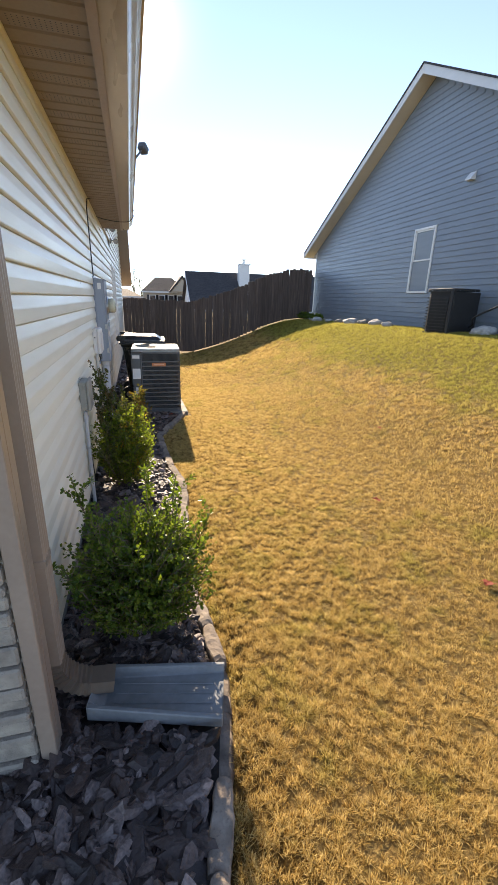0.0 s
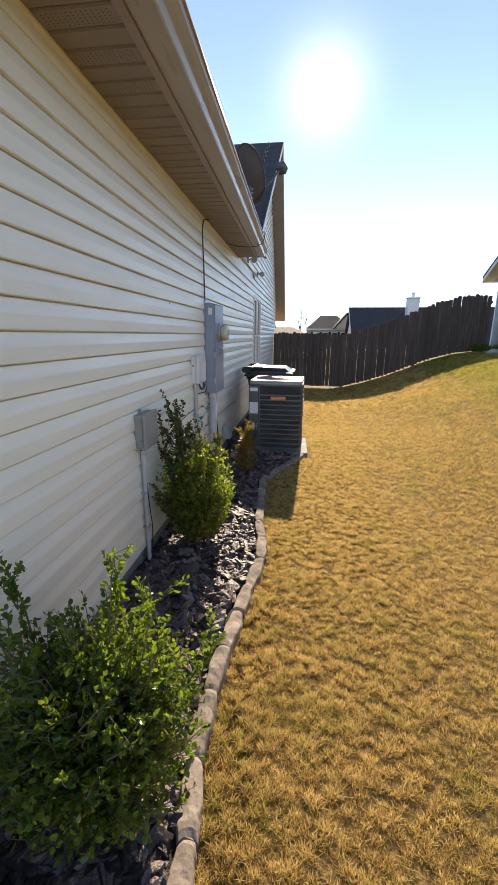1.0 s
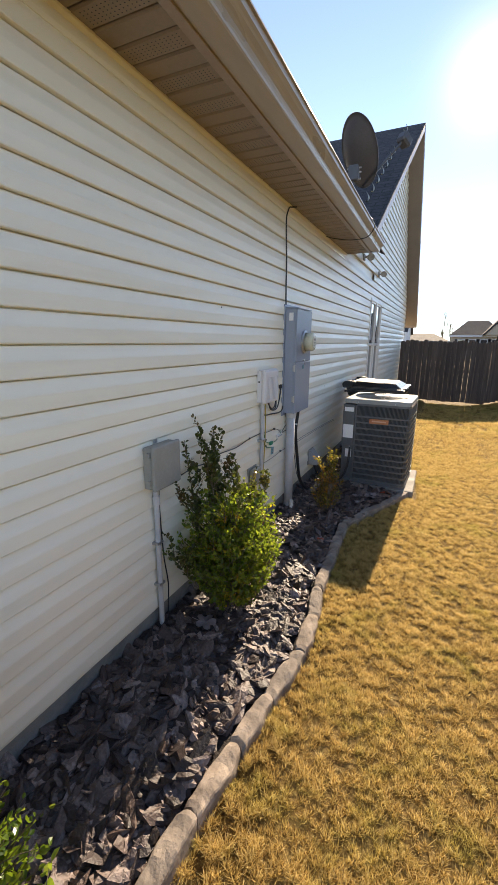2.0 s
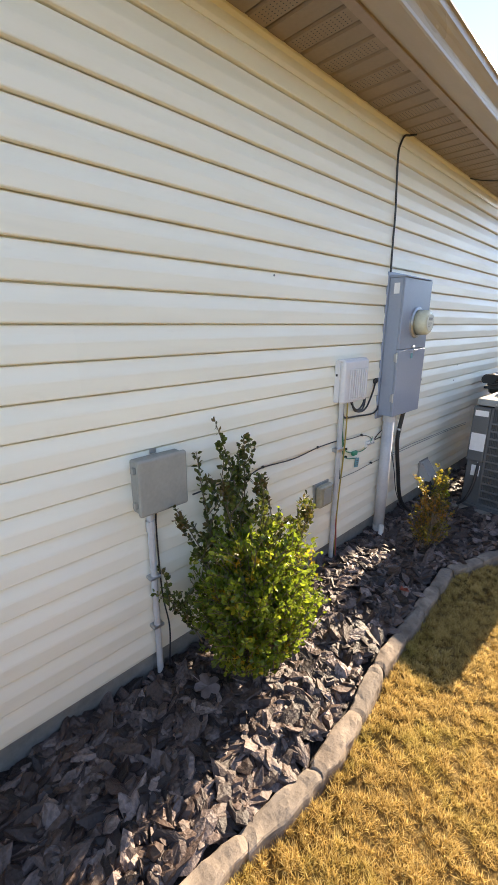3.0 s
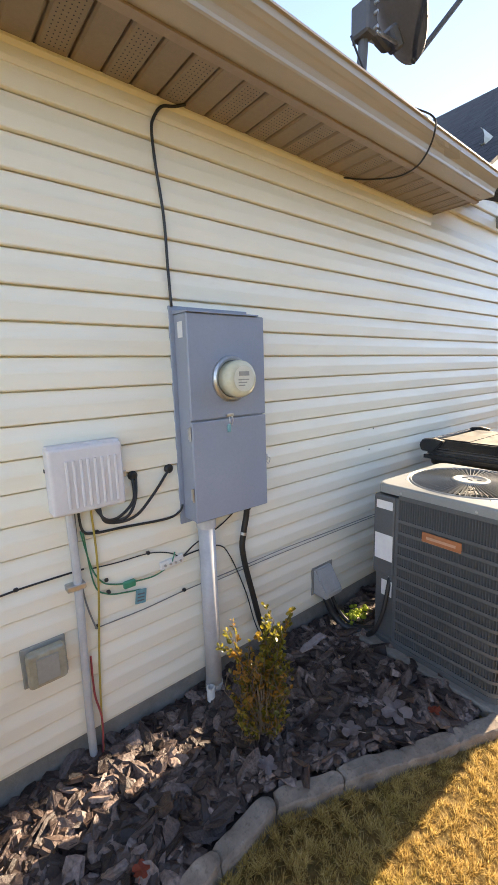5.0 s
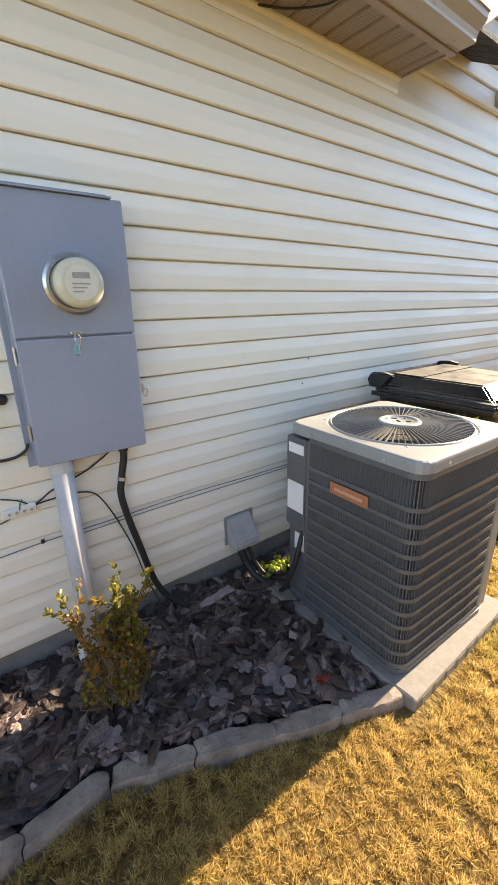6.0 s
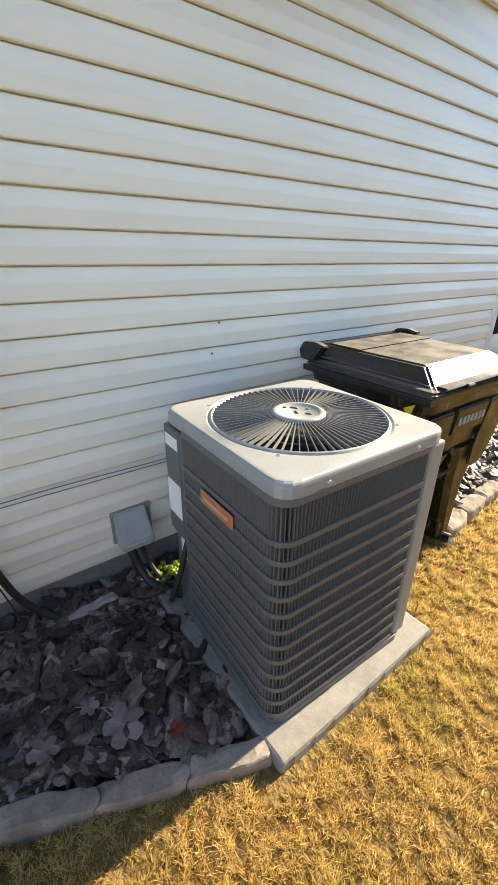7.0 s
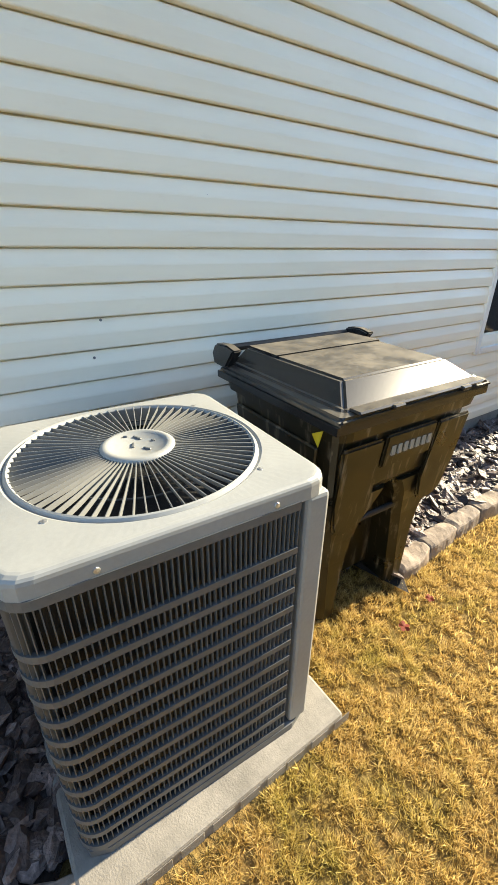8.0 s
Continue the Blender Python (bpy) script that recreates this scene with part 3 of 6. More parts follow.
def build_eave():
    soffit = thing("soffit", "tan vented vinyl soffit under the eave", "soffit", (0, 0, 0), kind="structure")
    y, pitch = 0.62, 0.1165
    k = 0
    while y < EAVE_END - 0.01:
        e = min(y + pitch, EAVE_END)
        bm = bmesh.new()
        add_prism(bm, [(y + 0.004, SOFFIT_Z + 0.020), (y + 0.005, SOFFIT_Z + 0.008), (y + 0.012, SOFFIT_Z), (e - 0.012, SOFFIT_Z), (e - 0.005, SOFFIT_Z + 0.008), (e - 0.004, SOFFIT_Z + 0.020)], 0, 0.0, SOFFIT_OUT)
        part("soffit_strip", bm, SOFFIT_TAN, soffit)
        y = e
        k += 1
    part("backing", box((-0.1, 0.60, SOFFIT_Z + 0.0205), (SOFFIT_OUT, EAVE_END, SOFFIT_Z + 0.035)), SOFFIT_TAN, soffit)
    # vent holes in every second strip
    holes_v, holes_f = [], []
    y, k = 0.62, 0
    while y < EAVE_END - pitch:
        if k % 2 == 0:
            for i in range(14):
                for j in range(5):
                    cx, cy = 0.045 + i * 0.0175, y + 0.026 + j * 0.016
                    b = len(holes_v)
                    for a in range(6):
                        holes_v.append((cx + 0.0028 * math.cos(a * math.pi / 3), cy + 0.0028 * math.sin(a * math.pi / 3), SOFFIT_Z - 0.0006))
                    holes_f.append(tuple(range(b, b + 6)))
        y += pitch
        k += 1
    mesh = bpy.data.meshes.new("vent_holes")
    mesh.from_pydata(holes_v, [], holes_f)
    tagged(link_mesh("vent_holes", mesh, BLACK_RUBBER, soffit), kind="stuff")
    part("soffit_channel", box((-0.001, 0.62, SOFFIT_Z - 0.012), (0.018, EAVE_END, SOFFIT_Z - 0.001), 0.002), SOFFIT_TAN, soffit)
    part("soffit_return", box((0.0, EAVE_END - 0.001, SOFFIT_Z - 0.004), (SOFFIT_OUT + 0.012, EAVE_END + 0.012, 2.98), 0.002), TRIM_TAN, soffit)
    fascia = thing("fascia", "tan aluminium fascia board along the eave", "fascia", (0, 0, 0), kind="structure")
    part("fascia_board", box((SOFFIT_OUT, 0.60, SOFFIT_Z - 0.014), (SOFFIT_OUT + 0.016, EAVE_END + 0.012, 3.0), 0.003), TRIM_TAN, fascia)
    part("fascia_lip", box((SOFFIT_OUT - 0.02, 0.60, SOFFIT_Z - 0.018), (SOFFIT_OUT + 0.017, EAVE_END + 0.012, SOFFIT_Z - 0.0145), 0.001), TRIM_TAN, fascia, "reddish lower lip of the fascia")
    gutter = thing("gutter", "tan aluminium gutter under the roof edge", "gutter", (0, 0, 0), kind="structure")
    g0 = SOFFIT_OUT + 0.017
    outline = [(0.0, 0.0), (0.075, 0.0), (0.079, 0.006), (0.079, 0.020), (0.086, 0.040), (0.104, 0.062), (0.116, 0.078), (0.118, 0.102), (0.126, 0.104), (0.126, 0.112), (0.112, 0.112), (0.110, 0.080), (0.098, 0.066), (0.080, 0.044), (0.072, 0.022), (0.070, 0.008), (0.004, 0.006), (0.004, 0.11), (0.0, 0.11)]
    part("trough", prism([(g0 + a * 1.25, SOFFIT_Z + b - 0.008) for a, b in outline], 1, 0.60, EAVE_END), GUTTER_TAN, gutter)
    part("end_cap", prism([(g0 + a * 1.25, SOFFIT_Z + b - 0.009) for a, b in outline[:10] + [(0.0, 0.112)]], 1, EAVE_END + 0.0005, EAVE_END + 0.006), GUTTER_TAN, gutter)
    for y in np.arange(1.1, 7.7, 0.61):
        part("hanger", box((g0 + 0.002, y, SOFFIT_Z + 0.094), (g0 + 0.115, y + 0.02, SOFFIT_Z + 0.098), 0.001), STEEL, gutter)
    # the eave widens a little towards the front of the house
    for ob in list(soffit.children) + list(fascia.children) + list(gutter.children):
        for v in ob.data.vertices:
            v.co.x *= 1 + 0.032 * max(0.0, EAVE_END - v.co.y)


build_eave()


def build_roofs():
    front = thing("roof_front", "dark asphalt shingle roof above the eave", "roof", (0, 0, 0), kind="structure")
    e, pitch = 0.40, 0.5
    z0 = 2.978
    part("slope", prism([(e, z0), (-4.6, z0 + pitch * 5.0), (-9.6, z0), (-9.6, z0 - 0.06), (-4.6, z0 + pitch * 5.0 - 0.1), (e, z0 - 0.022)], 1, 0.55, 8.6), SHINGLE, front)
    part("drip_edge", box((e - 0.003, 0.56, z0 - 0.034), (e + 0.006, EAVE_END + 0.01, z0 - 0.002), 0.002), WHITE_TRIM, front)
    back = thing("roof_gable", "dark shingle gable roof with tan rake boards", "roof", (0, 0, 0), kind="structure")
    out = 0.35
    t = 0.13
    near0 = 7.9
    zn = RIDGE_Z - (RIDGE_Y - near0) * NEAR_PITCH
    far1 = 17.45
    zf = RIDGE_Z - (far1 - RIDGE_Y) * FAR_PITCH
    part("slope", prism([(near0, zn), (RIDGE_Y, RIDGE_Z), (far1, zf), (far1, zf - 0.03), (RIDGE_Y, RIDGE_Z - 0.035), (near0, zn - 0.03)], 0, -8.5, out), SHINGLE, back)
    part("rake_board", prism([(near0 + 0.03, zn - 0.014), (RIDGE_Y, RIDGE_Z - 0.036), (RIDGE_Y, RIDGE_Z - 0.036 - t), (near0 + 0.03, zn - 0.014 - t)], 0, out - 0.03, out - 0.004), TRIM_TAN, back)
    part("rake_board", prism([(RIDGE_Y, RIDGE_Z - 0.036), (far1 - 0.02, zf - 0.012), (far1 - 0.02, zf - 0.03 - t * 1.3), (RIDGE_Y, RIDGE_Z - 0.036 - t)], 0, out - 0.03, out - 0.004), TRIM_TAN, back)
    part("rake_soffit", prism([(near0 + 0.03, zn - t), (RIDGE_Y, RIDGE_Z - 0.02 - t), (RIDGE_Y, RIDGE_Z - 0.045 - t), (near0 + 0.03, zn - 0.03 - t)], 0, -0.02, out - 0.031), SOFFIT_TAN, back)
    part("rake_soffit", prism([(RIDGE_Y, RIDGE_Z - 0.02 - t), (far1 - 0.02, zf - 0.02 - t), (far1 - 0.02, zf - 0.045 - t), (RIDGE_Y, RIDGE_Z - 0.045 - t)], 0, -0.02, out - 0.031), SOFFIT_TAN, back)
    part("end_wall", box((-8.4, BACK - 0.2, -0.3), (-0.2, BACK, 2.95)), SIDING, back)
    part("far_fascia", box((-8.4, far1 - 0.04, zf - 0.2), (out - 0.03, far1 - 0.012, zf - 0.035)), TRIM_TAN, back)
    # the rest of the shell, out of sight
    part("shell_wall", box((-9.2, FRONT + 0.2, -0.3), (-9.0, BACK, 2.9)), SIDING, back)


build_roofs()


def build_window(name, wall_x, y0, y1, z0, z1, mullion, parts_white=WHITE_TRIM, blind=False, side=1):
    """A white vinyl window in a wall that runs along y; side: +1 if its outside faces +x."""
    w = thing(name, "white vinyl window with dark panes", "window", (wall_x, y0, z0), kind="structure")
    h, l = z1 - z0, y1 - y0
    s = side

    def bx(a, b, c, d, e, f, bevel=0.003):
        return box((min(a * s, d * s), b, c), (max(a * s, d * s), e, f), bevel)
    part("window_frame", bx(-0.06, -0.05, -0.05, 0.022, 0.0, h + 0.05), parts_white, w)
    part("window_frame", bx(-0.06, l, -0.05, 0.022, l + 0.05, h + 0.05), parts_white, w)
    part("window_frame", bx(-0.06, 0.0, h, 0.0215, l, h + 0.05), parts_white, w)
    part("window_sill", bx(-0.06, 0.0, -0.05, 0.03, l, 0.0), parts_white, w)
    cols = [(0.0, l / 2 - 0.03), (l / 2 + 0.03, l)] if mullion else [(0.0, l)]
    if mullion:
        part("mullion", bx(-0.06, l / 2 - 0.03, 0.0, 0.018, l / 2 + 0.03, h), parts_white, w)
    for a, b in cols:
        for lo, hi, dx in ((h / 2, h, 0.0), (0.0, h / 2 + 0.02, -0.018)):
            for r in ((a, lo, a + 0.035, hi), (b - 0.035, lo, b, hi), (a + 0.035, lo, b - 0.035, lo + 0.035), (a + 0.035, hi - 0.035, b - 0.035, hi)):
                part("sash_rail", bx(-0.035 + dx, r[0], r[1], 0.004 + dx, r[2], r[3], 0.002), parts_white, w)
            part("pane", bx(-0.022 + dx, a + 0.03, lo + 0.03, -0.016 + dx, b - 0.03, hi - 0.03, 0), BLIND if (blind and lo > 0) else PANE, w)
    return w


build_window("window_1", -0.002, WIN_Y0, WIN_Y1, WIN_Z0, WIN_Z1, True)


# ---- the neighbour and the back of the garden ----
NX, N_CORNER, N_RIDGE_Y, N_RIDGE_Z, N_EAVE_Z = 7.30, 16.0, 9.97, 6.84, 3.56


def build_neighbour():
    h = thing("neighbour_house", "blue-grey vinyl-sided house with a beige-trimmed gable", "house", (0, 0, 0))
    span = 16.4 - N_RIDGE_Y
    pitch = (N_RIDGE_Z - N_EAVE_Z) / span
    lo_y = 2 * N_RIDGE_Y - N_CORNER
    ze = N_EAVE_Z + 0.12
    part("wall", prism([(lo_y, 0.2), (N_CORNER, 0.2), (N_CORNER, N_EAVE_Z + 0.1), (N_RIDGE_Y, N_RIDGE_Z - 0.16), (lo_y, N_EAVE_Z + 0.1)], 0, NX + 0.013, NX + 0.3), NEIGHBOUR_SIDING, h)
    part("wall", box((NX + 0.3, N_CORNER - 0.2, 0.2), (NX + 10, N_CORNER - 0.004, N_EAVE_Z + 0.1)), NEIGHBOUR_SIDING, h)
    part("wall", box((NX + 0.3, lo_y + 0.004, 0.0), (NX + 10, lo_y + 0.2, N_EAVE_Z + 0.1)), NEIGHBOUR_SIDING, h)
    part("corner_post", box((NX - 0.012, N_CORNER - 0.05, 1.0), (NX + 0.02, N_CORNER + 0.012, N_EAVE_Z + 0.05), 0.004), WHITE_TRIM, h)
    lap = 0.1215
    z = 1.15
    wy0, wy1, wz0, wz1 = 9.17, 9.87, 2.15, 3.53
    while z < N_RIDGE_Z - 0.4:
        inset = max(0.0, (z + lap - N_EAVE_Z) / pitch) if z + lap > N_EAVE_Z else 0.0
        a, b = lo_y + inset + 0.05, N_CORNER - inset - 0.05
        if z + lap > N_EAVE_Z:
            a, b = N_RIDGE_Y - (N_RIDGE_Z - 0.12 - z - lap) / pitch, N_RIDGE_Y + (N_RIDGE_Z - 0.12 - z - lap) / pitch
            a, b = max(a, lo_y + 0.02), min(b, N_CORNER - 0.05)
        spans = [(a, wy0 - 0.05), (wy1 + 0.05, b)] if wz0 - 0.06 < z + lap * 0.5 < wz1 + 0.06 else [(a, b)]
        for s, e in spans:
            bm = bmesh.new()
            rows = [(0.012, z), (-0.002, z), (-0.003, z + 0.006), (0.010, z + lap)]
            n = [bm.verts.new((NX + p, s, q)) for p, q in rows]
            m = [bm.verts.new((NX + p, e, q)) for p, q in rows]
            for i in range(3):
                bm.faces.new((n[i], m[i], m[i + 1], n[i + 1]))
            part("siding_course", bm, NEIGHBOUR_SIDING, h)
        z += lap
    out = 0.36
    e1, e0 = 16.4, 2 * N_RIDGE_Y - 16.4
    for far in (e1, e0):
        part("roof", prism([(far, N_EAVE_Z + 0.02), (N_RIDGE_Y, N_RIDGE_Z + 0.02), (N_RIDGE_Y, N_RIDGE_Z + 0.06), (far, N_EAVE_Z + 0.06)], 0, NX - out - 0.02, NX + 10.3), SHINGLE, h)
        part("rake_board", prism([(far, N_EAVE_Z + 0.0195), (N_RIDGE_Y, N_RIDGE_Z + 0.0195), (N_RIDGE_Y, N_RIDGE_Z - 0.16), (far, N_EAVE_Z - 0.12)], 0, NX - out, NX - out + 0.03), FAR_WHITE, h, "pale rake board")
        part("rake_soffit", prism([(far, N_EAVE_Z - 0.09), (N_RIDGE_Y, N_RIDGE_Z - 0.12), (N_RIDGE_Y, N_RIDGE_Z - 0.15), (far, N_EAVE_Z - 0.12)], 0, NX - out + 0.031, NX + 0.012), BEIGE_FASCIA, h, "beige rake soffit")
        part("eave_fascia", box((NX - out, far - 0.02, N_EAVE_Z - 0.14), (NX + 10.2, far + 0.02, N_EAVE_Z + 0.018)), FAR_WHITE, h)
    part("footing", box((NX + 0.02, lo_y, 0.0), (NX + 0.3, N_CORNER - 0.01, 1.16)), CONCRETE, h)
    # hooded wall vent
    bm = bmesh.new()
    add_prism(bm, [(NX - 0.003, 4.26), (NX - 0.11, 4.26), (NX - 0.11, 4.29), (NX - 0.003, 4.42)], 1, 8.15, 8.33)
    part("wall_vent", bm, FAR_WHITE, h, "white hooded wall vent")
    build_window("window_2", NX + 0.002, wy0, wy1, wz0, wz1, False, blind=True, side=-1)


build_neighbour()


def fence_line(x):
    return float(ground_height(x, 16.0))


def build_fence():
    f = thing("fence", "dark weathered wooden privacy fence of vertical boards", "fence", (0, 0, 0))
    rng = random.Random(2)
    meshes = []
    for k in range(5):
        bm = bmesh.new()
        top = 1.80 + 0.012 * k
        add_prism(bm, [(-0.066, 0.0), (0.066, 0.0), (0.066, top - 0.03), (0.040, top), (-0.040, top), (-0.066, top - 0.03)], 1, -0.009, 0.009)
        mesh = bpy.data.meshes.new("fence_board")
        bmesh.ops.recalc_face_normals(bm, faces=bm.faces)
        bm.to_mesh(mesh)
        bm.free()
        mesh.materials.append(FENCE)
        meshes.append(mesh)
    x = 0.09
    while x < 7.2:
        z = max(fence_line(x), -0.14) + 0.05 + 0.04 * max(0.0, 1 - abs(x - 0.4)) + rng.uniform(-0.01, 0.01)
        link_mesh("fence_board", rng.choice(meshes), None, f, at=pose(x, 16.0 + rng.uniform(-0.004, 0.004), z, rng.uniform(-0.6, 0.6), 0, rng.uniform(-1.5, 1.5)))
        x += 0.1335 + (rng.uniform(0.0, 0.006) if rng.random() < 0.3 else 0.0)
    x = 0.05
    while x < 7.1:
        e = min(x + 2.4, 7.22)
        za, zb = fence_line(x), fence_line(e)
        for up in (0.32, 0.95, 1.6):
            part("rail", prism([(x, za + up), (e, zb + up), (e, zb + up + 0.085), (x, za + up + 0.085)], 1, 16.014, 16.05), FENCE, f)
        part("post", box((x, 16.052, za - 0.4), (x + 0.09, 16.14, za + 1.75), 0.005), FENCE, f)
        x = e
    return f


build_fence()


def far_house(name, label, x0, x1, y, depth, eave, ridge, wall_mat, roof_mat, floor=-1.5, gable_side=False, windows=()):
    h = thing(name, label, "house", (x0, y, floor))
    w = x1 - x0
    e, r = eave - floor, ridge - floor
    if gable_side:
        part("wall", prism([(0, 0), (depth, 0), (depth, e), (depth / 2, r - 0.1), (0, e)], 0, 0.3, w - 0.3), wall_mat, h)
        part("roof", prism([(-0.4, e - 0.2), (depth / 2, r), (depth + 0.4, e - 0.2), (depth + 0.4, e), (depth / 2, r + 0.2), (-0.4, e)], 0, 0.0, w), roof_mat, h)
        part("fascia", box((0, -0.42, e - 0.25), (w, -0.402, e - 0.02)), FAR_WHITE, h)
        part("rake_board", prism([(-0.4, e - 0.22), (depth / 2, r - 0.02), (depth / 2, r + 0.18), (-0.4, e - 0.02)], 0, -0.06, -0.005), FAR_WHITE, h)
    else:
        part("wall", box((0.3, 0.0, 0.0), (w - 0.3, depth, e)), wall_mat, h)
        bm = bmesh.new()
        a = [bm.verts.new(p) for p in ((0, -0.4, e), (w, -0.4, e), (w, depth + 0.4, e), (0, depth + 0.4, e))]
        b = [bm.verts.new(p) for p in ((w * 0.32, depth / 2, r), (w * 0.68, depth / 2, r))]
        for q in ((a[0], a[1], b[1], b[0]), (a[1], a[2], b[1]), (a[2], a[3], b[0], b[1]), (a[3], a[0], b[0]), (a[3], a[2], a[1], a[0])):
            bm.faces.new(q)
        part("roof", bm, roof_mat, h)
        part("fascia", box((0, -0.44, e - 0.22), (w, -0.41, e)), FAR_WHITE, h)
    for wx, wz, ww, wh in windows:
        win = part("window", box((wx - 0.08, -0.05, wz - 0.08), (wx + ww + 0.08, -0.003, wz + wh + 0.08)), FAR_WHITE, h)
        part("pane", box((wx, -0.07, wz), (wx + ww, -0.052, wz + wh)), PANE, win)
    return h


def build_far():
    big = far_house("far_house", "low house with a long dark roof beyond the fence", 5.6, 24.0, 42.0, 9.0, 0.9, 4.35, FAR_WHITE, SHINGLE, gable_side=True)
    chim = part("chimney", box((5.4, 2.6, 4.3), (6.5, 3.5, 6.75), 0.03), FAR_WHITE, big, "pale boxed chimney")
    part("chimney_cap", box((5.3, 2.5, 6.755), (6.6, 3.6, 6.86), 0.02), STEEL, chim)
    part("flue", lathe([(0.0, 0.0), (0.16, 0.0), (0.16, 0.35), (0.26, 0.38), (0.26, 0.46), (0.0, 0.5)], 12, pose(5.95, 3.05, 6.865)), STEEL, chim)
    part("vent_pipe", tube([(6.0, 1.5, 3.6), (6.0, 1.5, 4.5)], 0.08), FAR_WHITE, big)
    wins = [(1.2 + 1.35 * k, 2.2, 0.75, 1.4) for k in range(4)]
    two = far_house("far_house", "two-storey house with dark roof and shuttered windows", 1.3, 8.3, 66.0, 8.0, 2.7, 4.8, FAR_TAN, SHINGLE, windows=wins)
    for k in range(4):
        for s in (-0.42, 0.84):
            part("shutter", box((1.2 + 1.35 * k + s, -0.06, 2.1), (1.2 + 1.35 * k + s + 0.3, -0.004, 3.7)), BLACK_RUBBER, two)
    bm = prism([(4.2, 4.2), (5.9, 6.1), (7.2, 4.2)], 1, -1.2, 2.4)
    part("dormer", bm, FAR_TAN, two)
    part("dormer_roof", prism([(4.0, 4.1), (5.9, 6.25), (7.4, 4.1), (7.4, 4.3), (5.9, 6.5), (4.0, 4.3)], 1, -1.5, 2.6), SHINGLE, two)
    far_house("far_house", "brown house with a low hipped roof far behind", -6.2, 1.6, 70.0, 8.0, 1.9, 3.1, FAR_BRICK, SHINGLE_BROWN, windows=[(1.4, 1.5, 1.0, 1.2), (4.2, 1.5, 1.0, 1.2)])
    far_house("far_house", "pale house with a dark roof partly hidden by the fence", -11.2, -3.1, 55.0, 8.0, 2.9, 5.6, FAR_WHITE, SHINGLE, gable_side=True)


build_far()


def bare_tree(at, height, seed, spread=0.45):
    rng = random.Random(seed)
    t = thing("bare_tree", "leafless winter tree with fine grey twigs", "tree", at)
    bm = bmesh.new()
    add_tube(bm, [(0, 0, -1.0), (0.05, 0, height * 0.25), (0.0, 0.05, height * 0.5)], [height * 0.025, height * 0.02, height * 0.013], 8, 2)
    part("trunk", bm, TWIG, t)
    bm = bmesh.new()

    def grow(p, d, length, r, depth):
        q = p + d * length
        add_tube(bm, [p, (p + q) / 2 + Vector((rng.uniform(-1, 1), rng.uniform(-1, 1), 0)) * length * 0.06, q], [r, r * 0.8, r * 0.55], 4, 0, False)
        if depth:
            for _ in range(rng.choice((2, 3, 3))):
                nd = (d + Vector((rng.uniform(-1, 1), rng.uniform(-1, 1), rng.uniform(-0.2, 0.7))) * spread * 1.3).normalized()
                grow(p + d * length * rng.uniform(0.6, 1.0), nd, length * rng.uniform(0.6, 0.85), r * 0.55, depth - 1)
    for k in range(6):
        a = k * 1.05 + rng.uniform(-0.3, 0.3)
        grow(Vector((0, 0, height * (0.3 + 0.035 * k))), Vector((math.cos(a) * spread, math.sin(a) * spread, 1)).normalized(), height * 0.2, height * 0.009, 3)
    part("crown", bm, TWIG, t)
    return t


bare_tree((15.6, 62.0, -1.0), 8.6, 1, 0.7)
bare_tree((0.2, 85.0, -1.5), 10.0, 2, 0.22)
bare_tree((1.6, 88.0, -1.5), 9.0, 3, 0.22)


# ---- fixtures on the house wall ----
def wire(points, radius, material, name, label, category, steps=6, sides=6):
    bm = tube([Vector(p) for p in points], radius, sides, steps)
    for f in bm.faces:
        f.smooth = True
    return tagged(part(name, bm, material), label, category)


def further(build, along=0.028):
    """Builds things and sets them a little further along the wall."""
    before = set(scene.collection.objects)
    build()
    for ob in scene.collection.objects:
        if ob not in before and ob.parent is None:
            ob.matrix_basis = pose(0, along, 0) @ ob.matrix_basis


def build_cable_box():
    b = thing("cable_box", "weathered grey plastic cable box on the cream siding", "utility box", (0.0, 3.465, 0.925))
    part("body", box((0.004, 0.0, 0.0), (0.075, 0.285, 0.245), 0.012, segments=2), BOX_GREY, b)
    part("cover", box((0.0755, -0.008, -0.008), (0.105, 0.293, 0.253), 0.014, segments=3), BOX_GREY, b)
    part("mounting_tab", box((0.0, 0.125, 0.245), (0.006, 0.165, 0.285), 0.002), STEEL, b)
    for z in (0.03, 0.19):
        part("hinge", box((0.05, -0.022, z), (0.075, -0.001, z + 0.03), 0.003), BOX_GREY, b)
    b.matrix_basis = b.matrix_basis @ Matrix.Diagonal((0.8, 0.80, 0.95, 1.0))
    c = thing("conduit", "thin grey conduit below the cable box", "conduit", (0.03, 3.53, 0.0))
    part("pipe", tube([(0, 0, -0.06), (0, 0, 0.90)], 0.0155, 12), PIPE_GREY, c)
    part("collar", tube([(0, 0, 0.82), (0, 0, 0.87)], 0.021, 12), PIPE_GREY, c)
    for z in (0.32, 0.58):
        part("strap", box((-0.03, -0.028, z), (0.018, 0.028, z + 0.016), 0.003), STEEL, c)
    wire([(0.03, 3.565, 0.93), (0.025, 3.56, 0.82), (0.04, 3.56, 0.5), (0.045, 3.585, 0.3), (0.04, 3.58, 0.12), (0.06, 3.555, 0.0)], 0.004, WIRE_BLACK, "cable", "thin black cable hanging beside the conduit", "cable")


build_cable_box()


